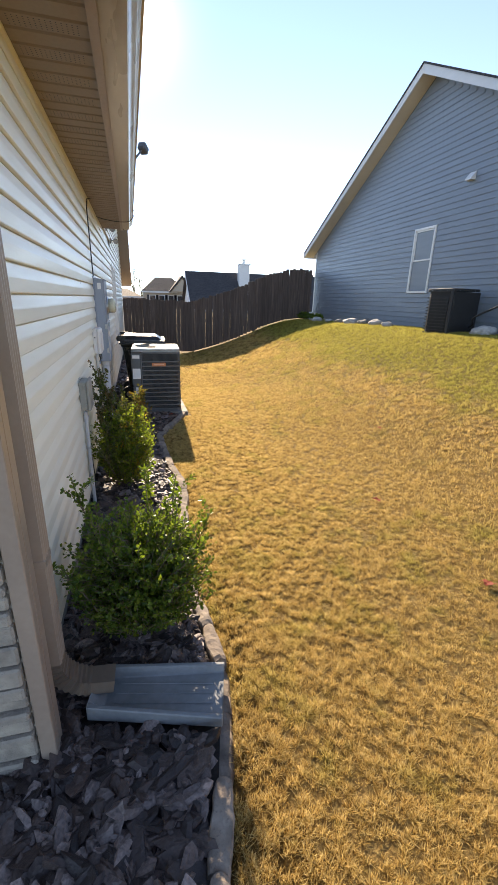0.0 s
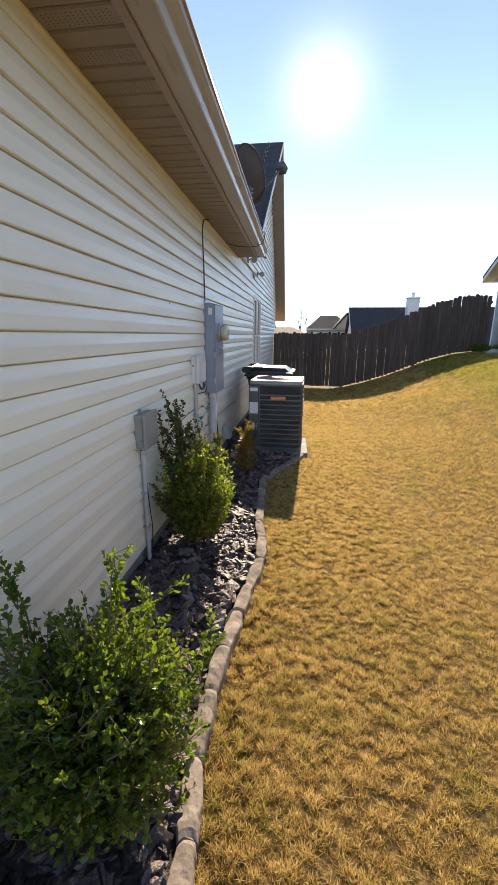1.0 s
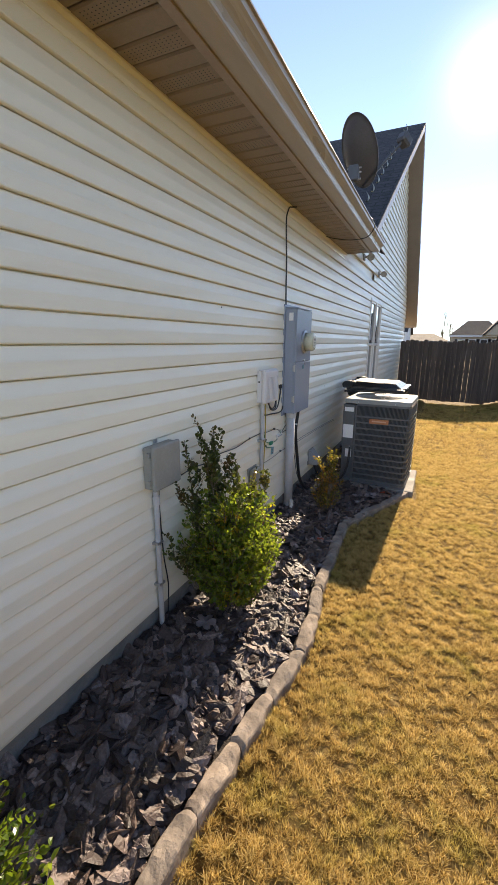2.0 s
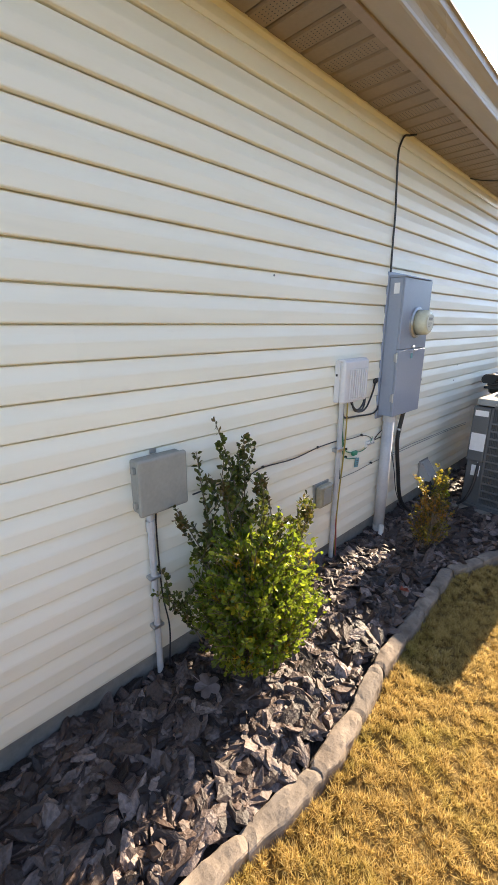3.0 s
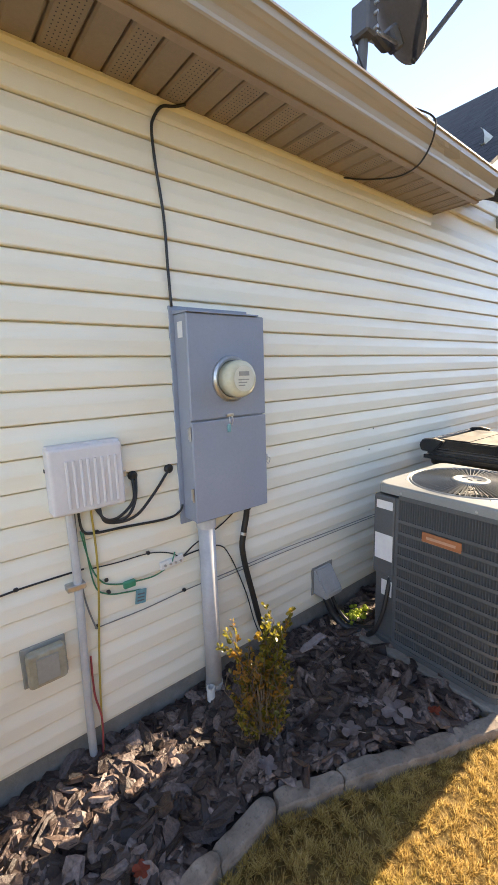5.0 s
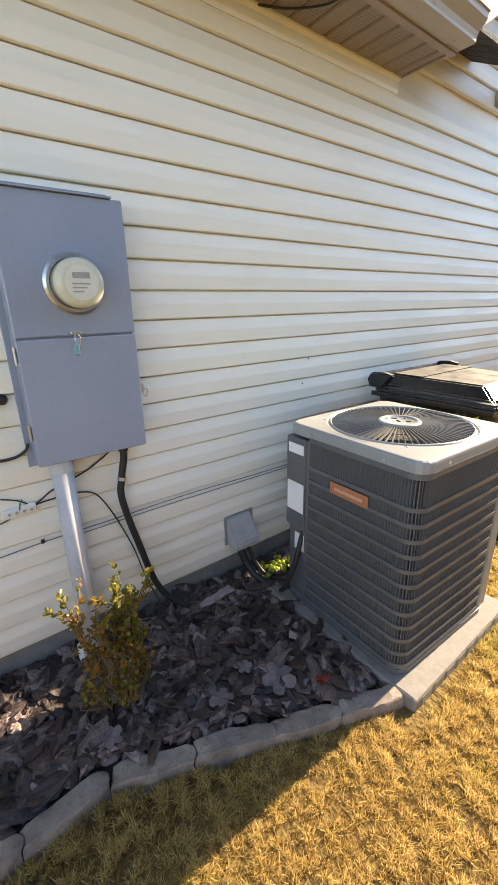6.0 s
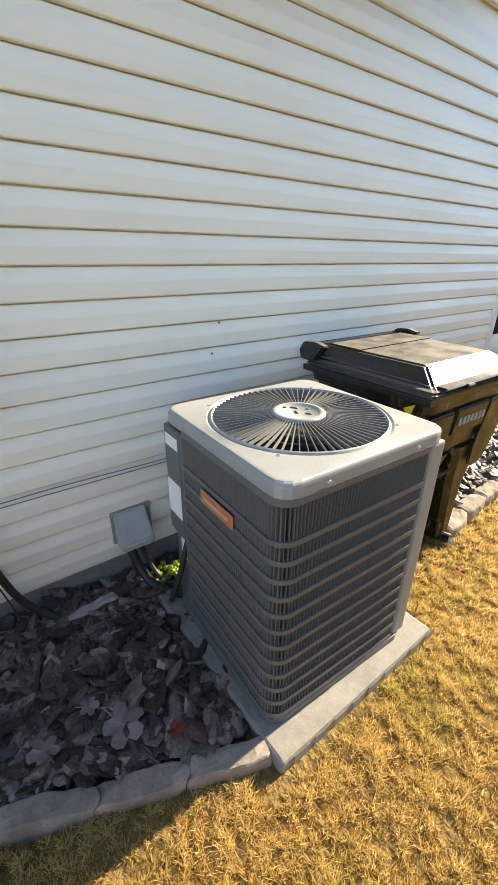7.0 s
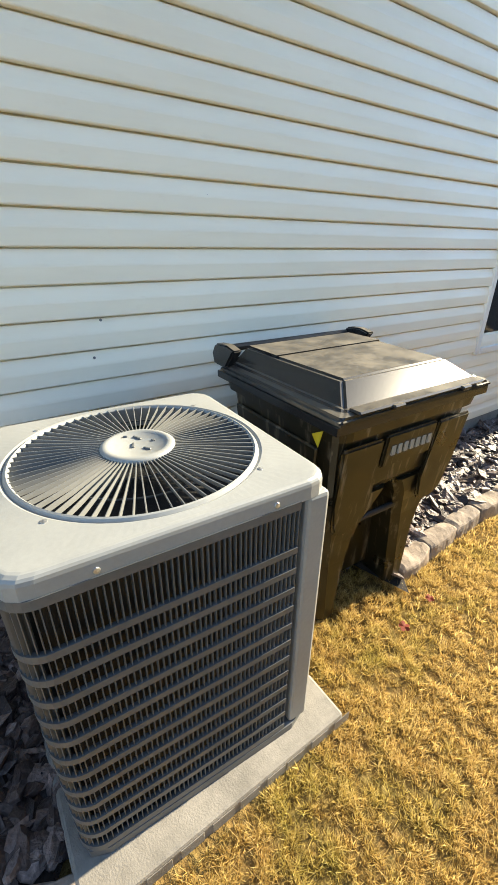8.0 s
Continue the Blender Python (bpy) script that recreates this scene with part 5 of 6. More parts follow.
def ring_body(bm, layers, close_top=False, close_bottom=False):
    rings = [[bm.verts.new((x, y, z)) for x, y in pts] for pts, z in layers]
    n = len(rings[0])
    for a, b in zip(rings, rings[1:]):
        for k in range(n):
            bm.faces.new((a[k], a[(k + 1) % n], b[(k + 1) % n], b[k]))
    if close_top:
        bm.faces.new(rings[-1])
    if close_bottom:
        bm.faces.new(rings[0][::-1])
    return rings


def circle(r, n=64):
    return [(r * math.cos(2 * math.pi * k / n), r * math.sin(2 * math.pi * k / n)) for k in range(n)]


def grille_path(half, radius, x0=-0.232, y1=0.312, step=0.0150):
    """Points and outward turns along the louvred faces: front, round the corner, and the long side."""
    pts = []
    x = x0
    while x < half - radius:
        pts.append((x, -half, -90.0))
        x += step
    a = -90.0
    turn = math.degrees(step / radius)
    a += turn * 0.5
    while a < 0:
        pts.append((half - radius + radius * math.cos(radians(a)), -half + radius + radius * math.sin(radians(a)), a))
        a += turn
    y = -half + radius
    while y < y1:
        pts.append((half, y, 0.0))
        y += step
    return pts


def sweep_strip(bm, pts, z0, z1, inner, outer):
    """A strip along the grille path, of some depth and height."""
    rings = []
    for x, y, a in pts:
        c, s = math.cos(radians(a)), math.sin(radians(a))
        rings.append([bm.verts.new((x + d * c, y + d * s, z)) for d, z in ((inner, z0), (outer, z0), (outer, z1), (inner, z1))])
    for a, b in zip(rings, rings[1:]):
        for i in range(4):
            bm.faces.new((a[i], a[(i + 1) % 4], b[(i + 1) % 4], b[i]))
    bm.faces.new(rings[0])
    bm.faces.new(rings[-1][::-1])


def build_condenser(name, label, at, turn, detailed=True, lid_mat=None):
    lid_mat = lid_mat or AC_SUNLIT
    # sides take the shaded grey, lid and corner post the sunlit one
    shell = AC_SHADED if detailed else lid_mat
    ac = thing(name, label, "air conditioner", at, turn)
    H, half, rad = 1.005, 0.402, 0.07
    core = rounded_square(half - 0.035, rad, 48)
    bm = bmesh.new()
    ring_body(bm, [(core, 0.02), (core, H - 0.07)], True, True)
    part("coil", bm, AC_INNER_SHADE, ac, "coil behind the louvres, blackened for shade")
    bm = bmesh.new()
    base = rounded_square(half + 0.004, rad, 64)
    ring_body(bm, [(rounded_square(half - 0.02, rad, 64), 0.0), (base, 0.0), (base, 0.03), (rounded_square(half - 0.01, rad, 64), 0.034)], True, True)
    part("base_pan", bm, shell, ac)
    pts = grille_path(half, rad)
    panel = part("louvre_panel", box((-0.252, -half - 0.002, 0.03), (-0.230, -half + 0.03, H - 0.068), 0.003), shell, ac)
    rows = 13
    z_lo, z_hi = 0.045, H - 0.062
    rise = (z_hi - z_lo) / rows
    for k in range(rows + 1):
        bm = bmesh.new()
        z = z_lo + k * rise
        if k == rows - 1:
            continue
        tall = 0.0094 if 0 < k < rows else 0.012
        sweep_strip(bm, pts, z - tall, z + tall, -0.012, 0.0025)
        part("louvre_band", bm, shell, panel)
    if detailed:
        bm = bmesh.new()
        add_box(bm, (-0.012, -0.0012, z_lo), (-0.0015, 0.0012, z_hi), 0, pose(0, 0, 0, 0, 0, 8))
        fin = bpy.data.meshes.new("fin")
        bm.to_mesh(fin)
        bm.free()
        fin.materials.append(shell)
        bm = bmesh.new()
        add_box(bm, (-0.022, -0.0024, z_lo), (-0.0010, 0.0024, z_hi), 0, pose(0, 0, 0, 0, 0, -24))
        broad = bpy.data.meshes.new("fin")
        bm.to_mesh(broad)
        bm.free()
        broad.materials.append(shell)
        for x, y, a in pts:
            link_mesh("fin", broad if a < -45 else fin, None, panel, at=pose(x, y, 0, 0, 0, a))
    # posts and plain sides
    bm = bmesh.new()
    add_box(bm, (half - 0.060, half - 0.078, 0.03), (half - 0.001, half + 0.0005, H - 0.05), 0.012, segments=2)
    part("corner_post", bm, lid_mat, ac)
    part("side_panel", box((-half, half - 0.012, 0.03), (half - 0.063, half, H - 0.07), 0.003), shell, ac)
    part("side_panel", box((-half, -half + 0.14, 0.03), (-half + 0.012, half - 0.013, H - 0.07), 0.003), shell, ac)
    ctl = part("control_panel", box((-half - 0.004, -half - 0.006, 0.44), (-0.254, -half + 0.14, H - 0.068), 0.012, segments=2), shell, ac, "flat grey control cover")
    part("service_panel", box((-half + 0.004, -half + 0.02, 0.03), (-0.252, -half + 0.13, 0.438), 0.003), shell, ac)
    part("sticker", box((-half + 0.018, -half - 0.0078, 0.855), (-0.268, -half - 0.0062, 0.905), 0), PAPER, ctl, "small white label")
    part("sticker", box((-half + 0.012, -half - 0.0078, 0.54), (-0.262, -half - 0.0062, 0.70), 0), PAPER, ctl, "large white rating label")
    part("sticker", box((-half + 0.05, -half + 0.0185, 0.30), (-0.275, -half + 0.0198, 0.40), 0), PAPER, ac)
    part("badge", box((-0.070, -half - 0.012, 0.735), (0.160, -half - 0.0045, 0.79), 0.003), COPPER, ac, "copper-coloured name badge")
    part("badge_bar", box((-0.040, -half - 0.0136, 0.755), (0.130, -half - 0.0122, 0.77), 0), COPPER_LIGHT, ac)
    # lid with its round opening
    bm = bmesh.new()
    big, n = 0.402, 128
    rc, ro = 0.345, 0.362
    ring_body(bm, [(rounded_square(big - 0.006, 0.065, n), H - 0.056), (rounded_square(big, 0.065, n), H - 0.054), (rounded_square(big, 0.065, n), H - 0.018), (rounded_square(big - 0.0015, 0.065, n), H - 0.010), (rounded_square(big - 0.005, 0.065, n), H - 0.005),
                   (rounded_square(big - 0.011, 0.065, n), H - 0.0012), (rounded_square(big - 0.018, 0.058, n), H), (rounded_square(big - 0.021, 0.058, n), H + 0.0002), (circle(ro + 0.003, n), H + 0.004), (circle(ro - 0.006, n), H - 0.001), (circle(ro - 0.012, n), H + 0.006), (circle(rc, n), H + 0.008), (circle(rc - 0.006, n), H + 0.002), (circle(rc - 0.006, n), H - 0.06)])
    lid = part("lid", bm, lid_mat, ac, "metal lid in the lighter, sunlit grey" if detailed else "metal lid blackened for shade")
    for k in range(4):
        for off in (-0.22, 0.22):
            a = k * 90
            part("screw", lathe([(0.0, 0.006), (0.007, 0.004), (0.008, 0.0)], 8, pose(0, 0, 0, 0, 0, a) @ pose(big, off, H - 0.036, 0, 90, 0)), STEEL, lid)
    for a in (40, 130, 220, 310):
        part("screw", lathe([(0.0, 0.007), (0.008, 0.005), (0.009, 0.0)], 8, pose((ro + 0.014) * math.cos(radians(a)), (ro + 0.014) * math.sin(radians(a)), H)), STEEL, lid)
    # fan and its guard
    # a black disc puts the shade at the bottom of the fan well
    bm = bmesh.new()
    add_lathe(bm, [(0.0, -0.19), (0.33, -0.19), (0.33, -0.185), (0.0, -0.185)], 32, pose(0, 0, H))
    part("fan_well", bm, BLACK_RUBBER, ac, "black disc standing for the shade in the fan well")
    for k in range(3):
        bm = bmesh.new()
        add_box(bm, (0.06, -0.11, -0.006), (0.30, 0.11, 0.0), 0.002, pose(0, 0, H - 0.11, 0, 0, 120 * k + 35) @ pose(0, 0, 0, 22, 0, 0))
        part("fan_blade", bm, AC_INNER_SHADE, ac)
    guard = part("fan_guard", lathe([(0.0, 0.017), (0.082, 0.0165), (0.086, 0.021), (0.100, 0.020), (0.108, 0.015), (0.110, 0.002), (0.10, 0.0), (0.0, 0.006)], 40, pose(0, 0, H)), AC_SUNLIT, ac, "round guard hub", smooth=True)
    for (x, y, sx, sy, r) in ((-0.030, 0.008, 0.034, 0.009, 25), (0.004, -0.012, 0.030, 0.008, -18), (0.034, 0.010, 0.026, 0.008, 35), (0.0, 0.036, 0.012, 0.01, 0), (-0.05, -0.014, 0.014, 0.008, 60)):
        part("emblem_bar", box((-sx / 2, -sy / 2, 0.0), (sx / 2, sy / 2, 0.006), 0.002, m=pose(x * 1.3, y * 1.3, H + 0.015, 0, 0, r)), shell, guard)
    if detailed:
        bm = bmesh.new()
        add_prism(bm, [(0.104, 0.006), (0.343, -0.002), (0.343, -0.014), (0.104, -0.008)], 1, -0.0012, 0.0012)
        vane = bpy.data.meshes.new("vane")
        bmesh.ops.transform(bm, matrix=pose(0, 0, 0, 9, 0, 0), verts=bm.verts)
        bmesh.ops.recalc_face_normals(bm, faces=bm.faces)
        bm.to_mesh(vane)
        bm.free()
        vane.materials.append(AC_VANE)
        for k in range(72):
            link_mesh("vane", vane, None, guard, at=pose(0, 0, H + 0.008, 0, 0, 360 * k / 72))
        for r in (0.15, 0.25):
            bm = bmesh.new()
            add_lathe(bm, [(r - 0.002, -0.012), (r + 0.002, -0.012), (r + 0.002, -0.016), (r - 0.002, -0.016), (r - 0.002, -0.012)], 48, pose(0, 0, H + 0.004))
            part("guard_ring", bm, shell, guard)
        part("wiring_whip", tube([(-0.30, -half + 0.04, 0.44), (-0.295, -half + 0.01, 0.36), (-0.30, -half - 0.03, 0.22), (-0.34, -half - 0.06, 0.08), (-0.42, -half - 0.03, 0.0)], 0.014, 10, 6), BLACK_RUBBER, ac, "black flexible wiring whip", smooth=True)
        part("whip_fitting", tube([(-0.30, -half + 0.04, 0.40), (-0.30, -half + 0.04, 0.45)], 0.021, 10), PIPE_GREY, ac)
    return ac


unit = build_condenser("air_conditioner", "grey condenser unit with louvred sides on a concrete pad", (0.749, 6.98, 0.061), -2.0)
unit.matrix_basis = unit.matrix_basis @ Matrix.Diagonal((0.925, 0.93, 1.0, 1.0))


def build_pad():
    p = thing("condenser_pad", "pale concrete pad under the condenser unit", "concrete pad", (0.742, 7.005, 0.0), 1.0)
    bm = bmesh.new()
    add_box(bm, (-0.46, -0.455, -0.12), (0.465, 0.455, 0.060), 0.012, segments=2)
    part("slab", bm, PAD_GREY, p)
    rng = random.Random(5)
    for k in range(9):
        y = -0.40 + k * 0.10 + rng.uniform(-0.01, 0.01)
        part("form_mark", box((0.4652, y, 0.0), (0.4675, y + 0.075, 0.046), 0.001), PAD_GREY, p)


build_pad()


def build_bin():
    b = thing("trash_cart", "dark olive wheeled trash cart with dusty black lid", "trash cart", (0.545, 7.985, 0.0), -1.0)
    # body: a tapered box, waisted at the front over two feet
    bm = bmesh.new()
    secs = []
    # height, how far back, how far forward, half the width
    levels = ((0.05, 0.28, 0.13, 0.235), (0.45, 0.315, 0.16, 0.270), (0.60, 0.33, 0.20, 0.284), (0.70, 0.34, 0.335, 0.296), (0.74, 0.345, 0.362, 0.300), (0.99, 0.385, 0.392, 0.325), (1.0, 0.405, 0.412, 0.342), (1.06, 0.415, 0.424, 0.350))
    for z, back, front, hy in levels:
        r = 0.06
        ring = []
        for fx, sy, a0 in ((front - r, 1, 0), (-back + r, 1, 90), (-back + r, -1, 180), (front - r, -1, 270)):
            for k in range(5):
                a = radians(a0 + 90 * k / 4)
                ring.append(bm.verts.new((fx + r * math.cos(a) + 0.012, sy * (hy - r) + r * math.sin(a), z)))
        secs.append(ring)
    for a, c in zip(secs, secs[1:]):
        m = len(a)
        for i in range(m):
            bm.faces.new((a[i], a[(i + 1) % m], c[(i + 1) % m], c[i]))
    bm.faces.new(secs[0][::-1])
    bm.faces.new(secs[-1])
    part("body", bm, BIN_BODY, b)
    # two flared legs under the front, with an arch between them
    for s in (-1, 1):
        bm = bmesh.new()
        rings = []
        for z, front, inner, outer in ((0.0, 0.315, 0.150, 0.250), (0.06, 0.318, 0.148, 0.252), (0.34, 0.318, 0.125, 0.262), (0.46, 0.326, 0.105, 0.272), (0.55, 0.340, 0.085, 0.282), (0.62, 0.360, 0.060, 0.290), (0.70, 0.372, 0.020, 0.298)):
            e = 0.03
            rings.append([bm.verts.new((x, s * y, z)) for x, y in ((-0.05, inner), (front - e, inner), (front, inner + e), (front, outer - e), (front - e, outer), (-0.05, outer + 0.004))])
        for a, c in zip(rings, rings[1:]):
            for i in range(6):
                bm.faces.new((a[i], a[(i + 1) % 6], c[(i + 1) % 6], c[i]))
        bm.faces.new(rings[0])
        bm.faces.new(rings[-1])
        part("leg", bm, BIN_BODY, b, "moulded leg of the cart front", smooth=False)
        # rounded shoulder over each leg
        bm = bmesh.new()
        outline = [(0.135, 0.97), (0.135, 0.70)] + [(0.215 - 0.08 * math.cos(radians(a)), 0.62 - 0.08 * math.sin(radians(a))) for a in range(0, 181, 30)] + [(0.300, 0.72), (0.318, 0.97)]
        add_prism(bm, [(s * y, z) for y, z in outline], 0, 0.006, 0.024)
        for v in bm.verts:
            v.co.x += 0.292 + 0.112 * v.co.z
        bmesh.ops.bevel(bm, geom=list(bm.edges), offset=0.012, segments=2, affect='EDGES')
        part("shoulder", bm, BIN_BODY, b)
        # long shallow rib on the side
        bm = bmesh.new()
        add_prism(bm, [(-0.25, 0.08), (0.10, 0.08), (0.17, 0.55), (0.26, 0.72), (0.30, 0.94), (-0.31, 0.94), (-0.29, 0.50)], 1, 0.0, 0.016)
        for v in bm.verts:
            v.co.y = s * (0.232 + 0.090 * v.co.z + v.co.y)
        bmesh.ops.bevel(bm, geom=list(bm.edges), offset=0.006, segments=1, affect='EDGES')
        part("side_rib", bm, BIN_BODY, b)
    bm = bmesh.new()
    add_prism(bm, [(-0.125, 0.83), (0.125, 0.83), (0.125, 0.975), (-0.125, 0.975)], 0, 0.0, 0.022)
    for v in bm.verts:
        v.co.x += 0.296 + 0.112 * v.co.z
    bmesh.ops.bevel(bm, geom=list(bm.edges), offset=0.008, segments=2, affect='EDGES')
    part("front_band", bm, BIN_BODY, b)
    for k in range(7):
        part("stamped_mark", box((0.40, -0.095 + 0.030 * k, 0.885), (0.4245, -0.078 + 0.030 * k, 0.925), 0), BOX_GREY, b)
    part("grab_bar", tube([(0.30, -0.13, 0.52), (0.30, 0.13, 0.52)], 0.016, 10), BLACK_RUBBER, b)
    part("rim", prism([(-0.425, 1.045), (0.44, 1.045), (0.44, 1.075), (-0.425, 1.075)], 1, -0.362, 0.362), BIN_LID, b)
    # lid: a skirt, a raised deck that slopes to the front, and hinge ears
    bm = bmesh.new()
    low = [(-0.40, -0.365), (0.455, -0.365), (0.455, 0.365), (-0.40, 0.365)]
    mid = [(-0.40, -0.36), (0.45, -0.36), (0.45, 0.36), (-0.40, 0.36)]
    deck0 = [(-0.36, -0.325), (0.405, -0.315), (0.405, 0.315), (-0.36, 0.325)]
    deck1 = [(-0.34, -0.27), (0.29, -0.245), (0.29, 0.245), (-0.34, 0.27)]
    rings = [[bm.verts.new((x, y, z)) for (x, y), z in zip(pts, zs)] for pts, zs in ((low, (1.078,) * 4), (mid, (1.105,) * 4), (deck0, (1.118, 1.112, 1.112, 1.118)), (deck1, (1.185, 1.180, 1.180, 1.185)))]
    for a, c in zip(rings, rings[1:]):
        for i in range(4):
            bm.faces.new((a[i], a[(i + 1) % 4], c[(i + 1) % 4], c[i]))
    bm.faces.new(rings[0][::-1])
    bm.faces.new(rings[-1])
    bmesh.ops.bevel(bm, geom=list(bm.edges), offset=0.010, segments=2, affect='EDGES')
    lid = part("lid", bm, BIN_LID, b, "dusty black hinged lid")
    part("lid_panel", box((-0.335, -0.26, 1.181), (-0.11, 0.26, 1.189), 0.0), BIN_LID, lid)
    for s in (-1, 1):
        bm = prism([(-0.45, 1.10), (-0.34, 1.10), (-0.26, 1.19), (-0.34, 1.205), (-0.44, 1.195), (-0.47, 1.15)], 1, s * 0.345 - 0.022, s * 0.345 + 0.022)
        bmesh.ops.bevel(bm, geom=list(bm.edges), offset=0.008, segments=2, affect='EDGES')
        part("hinge_ear", bm, BIN_LID, b)
    part("handle_bar", tube([(-0.44, -0.33, 1.165), (-0.44, 0.33, 1.165)], 0.017, 12), BLACK_RUBBER, b)
    for y in (-0.17, 0.16):
        part("front_tab", box((0.435, y, 1.10), (0.475, y + 0.05, 1.118), 0.005), BIN_LID, lid)
    part("front_lip", box((0.40, -0.30, 1.106), (0.46, 0.30, 1.120), 0.006), BIN_LID, lid)
    part("sticker", prism([(0.295, 1.005), (0.335, 0.965), (0.355, 1.035)], 1, -0.3515, -0.3495), YELLOW, b, "yellow triangular warning sticker")
    for s in (-1, 1):
        w = part("wheel", lathe([(0.0, -0.03), (0.10, -0.03), (0.135, -0.025), (0.14, 0.0), (0.135, 0.025), (0.10, 0.03), (0.0, 0.03)], 24, pose(-0.30, s * 0.27, 0.14, 90, 0, 0)), BLACK_RUBBER, b)
        part("hub", lathe([(0.0, -0.034), (0.05, -0.034), (0.05, 0.034), (0.0, 0.034)], 16, pose(-0.30, s * 0.27, 0.14, 90, 0, 0)), BOX_GREY, w)
    return b


cart = build_bin()
cart.matrix_basis = cart.matrix_basis @ Matrix.Diagonal((0.90, 1.17, 0.985, 1.0))

# black on shell and lid stands for the shade this unit is in
other = build_condenser("air_conditioner", "condenser unit blackened for shade beside the neighbouring house", (6.76, 7.55, 1.24), 185.0, False, BLACK_RUBBER)
other.matrix_basis = other.matrix_basis @ Matrix.Diagonal((0.88, 0.88, 0.90, 1.0))


# ---- the bed ----
EDGE = [(0.47, -0.10), (0.575, 0.22), (0.655, 0.50), (0.685, 0.78), (0.755, 1.06), (0.82, 1.36), (0.845, 1.62), (0.82, 1.88), (0.775, 2.16), (0.765, 2.46), (0.785, 2.75), (0.81, 3.05), (0.835, 3.34), (0.885, 3.70), (0.855, 4.02), (0.805, 4.325), (0.782, 4.61), (0.765, 4.90), (0.742, 5.19), (0.735, 5.465), (0.845, 5.74), (0.965, 6.02), (1.073, 6.287), (1.178, 6.565)]
EDGE_BACK = [(0.86, 8.27), (0.83, 8.56), (0.80, 8.85), (0.79, 9.15), (0.785, 9.45), (0.785, 9.75), (0.785, 10.05), (0.785, 10.35), (0.785, 10.65), (0.785, 10.95), (0.785, 11.25), (0.785, 11.55), (0.785, 11.85), (0.785, 12.15)]


SECTION = ((-1.04, 0.0), (-1.03, 0.55), (-1.0, 0.80), (-0.93, 0.93), (-0.80, 0.985), (-0.45, 1.0), (-0.1, 1.01), (0.25, 1.01), (0.55, 1.0), (0.82, 0.985), (0.94, 0.93), (1.0, 0.80), (1.03, 0.55), (1.04, 0.0))


def stone_mesh(length, wide, tall, seed):
    """A tumbled stone: one end hollow, one end round, so that each nests in the next."""
    rows, cols = 13, len(SECTION)
    off = Vector((seed * 3.7, seed * 1.3, 0))
    bm = bmesh.new()
    grid = []
    for r in range(rows):
        u = 2 * r / (rows - 1) - 1
        half = wide / 2 * (1.08 - 0.24 * u * u)
        ring = []
        for c in range(cols):
            px, up = SECTION[c]
            y = half * px
            z = -0.05 + (tall + 0.05) * up
            z -= 0.007 * max(0.0, abs(u) - 0.86) * 7 * (up > 0.5)
            x = u * length / 2 + 0.020 * (1 - px * px) - 0.008
            p = Vector((x, y, z))
            p += noise.noise_vector(p * 11 + off) * 0.009 + noise.noise_vector(p * 34 + off) * 0.0045
            ring.append(bm.verts.new(p))
        grid.append(ring)
    for a, b in zip(grid, grid[1:]):
        for c in range(cols - 1):
            bm.faces.new((a[c], a[c + 1], b[c + 1], b[c]))
        bm.faces.new((a[-1], a[0], b[0], b[-1]))
    bm.faces.new(grid[0])
    bm.faces.new(grid[-1][::-1])
    bmesh.ops.recalc_face_normals(bm, faces=bm.faces)
    for f in bm.faces:
        f.smooth = False
    mesh = bpy.data.meshes.new("edging_stone")
    bm.to_mesh(mesh)
    bm.free()
    mesh.materials.append(EDGING)
    return mesh


def build_edging():
    rng = random.Random(8)
    for line, wide in ((EDGE, 0.082), (EDGE_BACK, 0.12)):
        for i, (a, b) in enumerate(zip(line, line[1:])):
            dx, dy = b[0] - a[0], b[1] - a[1]
            length = math.hypot(dx, dy)
            ang = math.degrees(math.atan2(dy, dx))
            nx, ny = -dy / length, dx / length
            cx, cy = (a[0] + b[0]) / 2 + nx * wide / 2, (a[1] + b[1]) / 2 + ny * wide / 2
            if line is EDGE and 1.2 < (a[1] + b[1]) / 2 < 1.6:
                drop = -0.055
            else:
                drop = 0.0
            mesh = stone_mesh(length - 0.006, wide, 0.047 + rng.uniform(-0.007, 0.009), i + (50 if line is EDGE_BACK else 0))
            ob = new("edging_stone", mesh)
            ob.matrix_basis = pose(cx, cy, drop, rng.uniform(-3, 3), rng.uniform(-1.5, 1.5), ang + rng.uniform(-2, 2))
            tagged(ob, "rough grey-brown edging stone between bark bed and lawn", "edging stone", "stone edging of the bed")


build_edging()


def edge_x(y):
    pts = EDGE + [(1.0, 6.6), (1.0, 8.2)] + EDGE_BACK + [(0.785, 20.0)]
    return np.interp(y, [p[1] for p in pts], [p[0] for p in pts])


def lattice(x, y, size, seed):
    """Smooth random values between 0 and 1 on a grid of that size."""
    r = np.random.RandomState(seed).rand(257, 257)
    u, v = x / size, y / size
    iu, iv = np.floor(u).astype(int), np.floor(v).astype(int)
    fu, fv = u - iu, v - iv
    fu, fv = fu * fu * (3 - 2 * fu), fv * fv * (3 - 2 * fv)
    g = lambda a, b: r[a % 257, b % 257]
    return (g(iu, iv) * (1 - fu) + g(iu + 1, iv) * fu) * (1 - fv) + (g(iu, iv + 1) * (1 - fu) + g(iu + 1, iv + 1) * fu) * fv


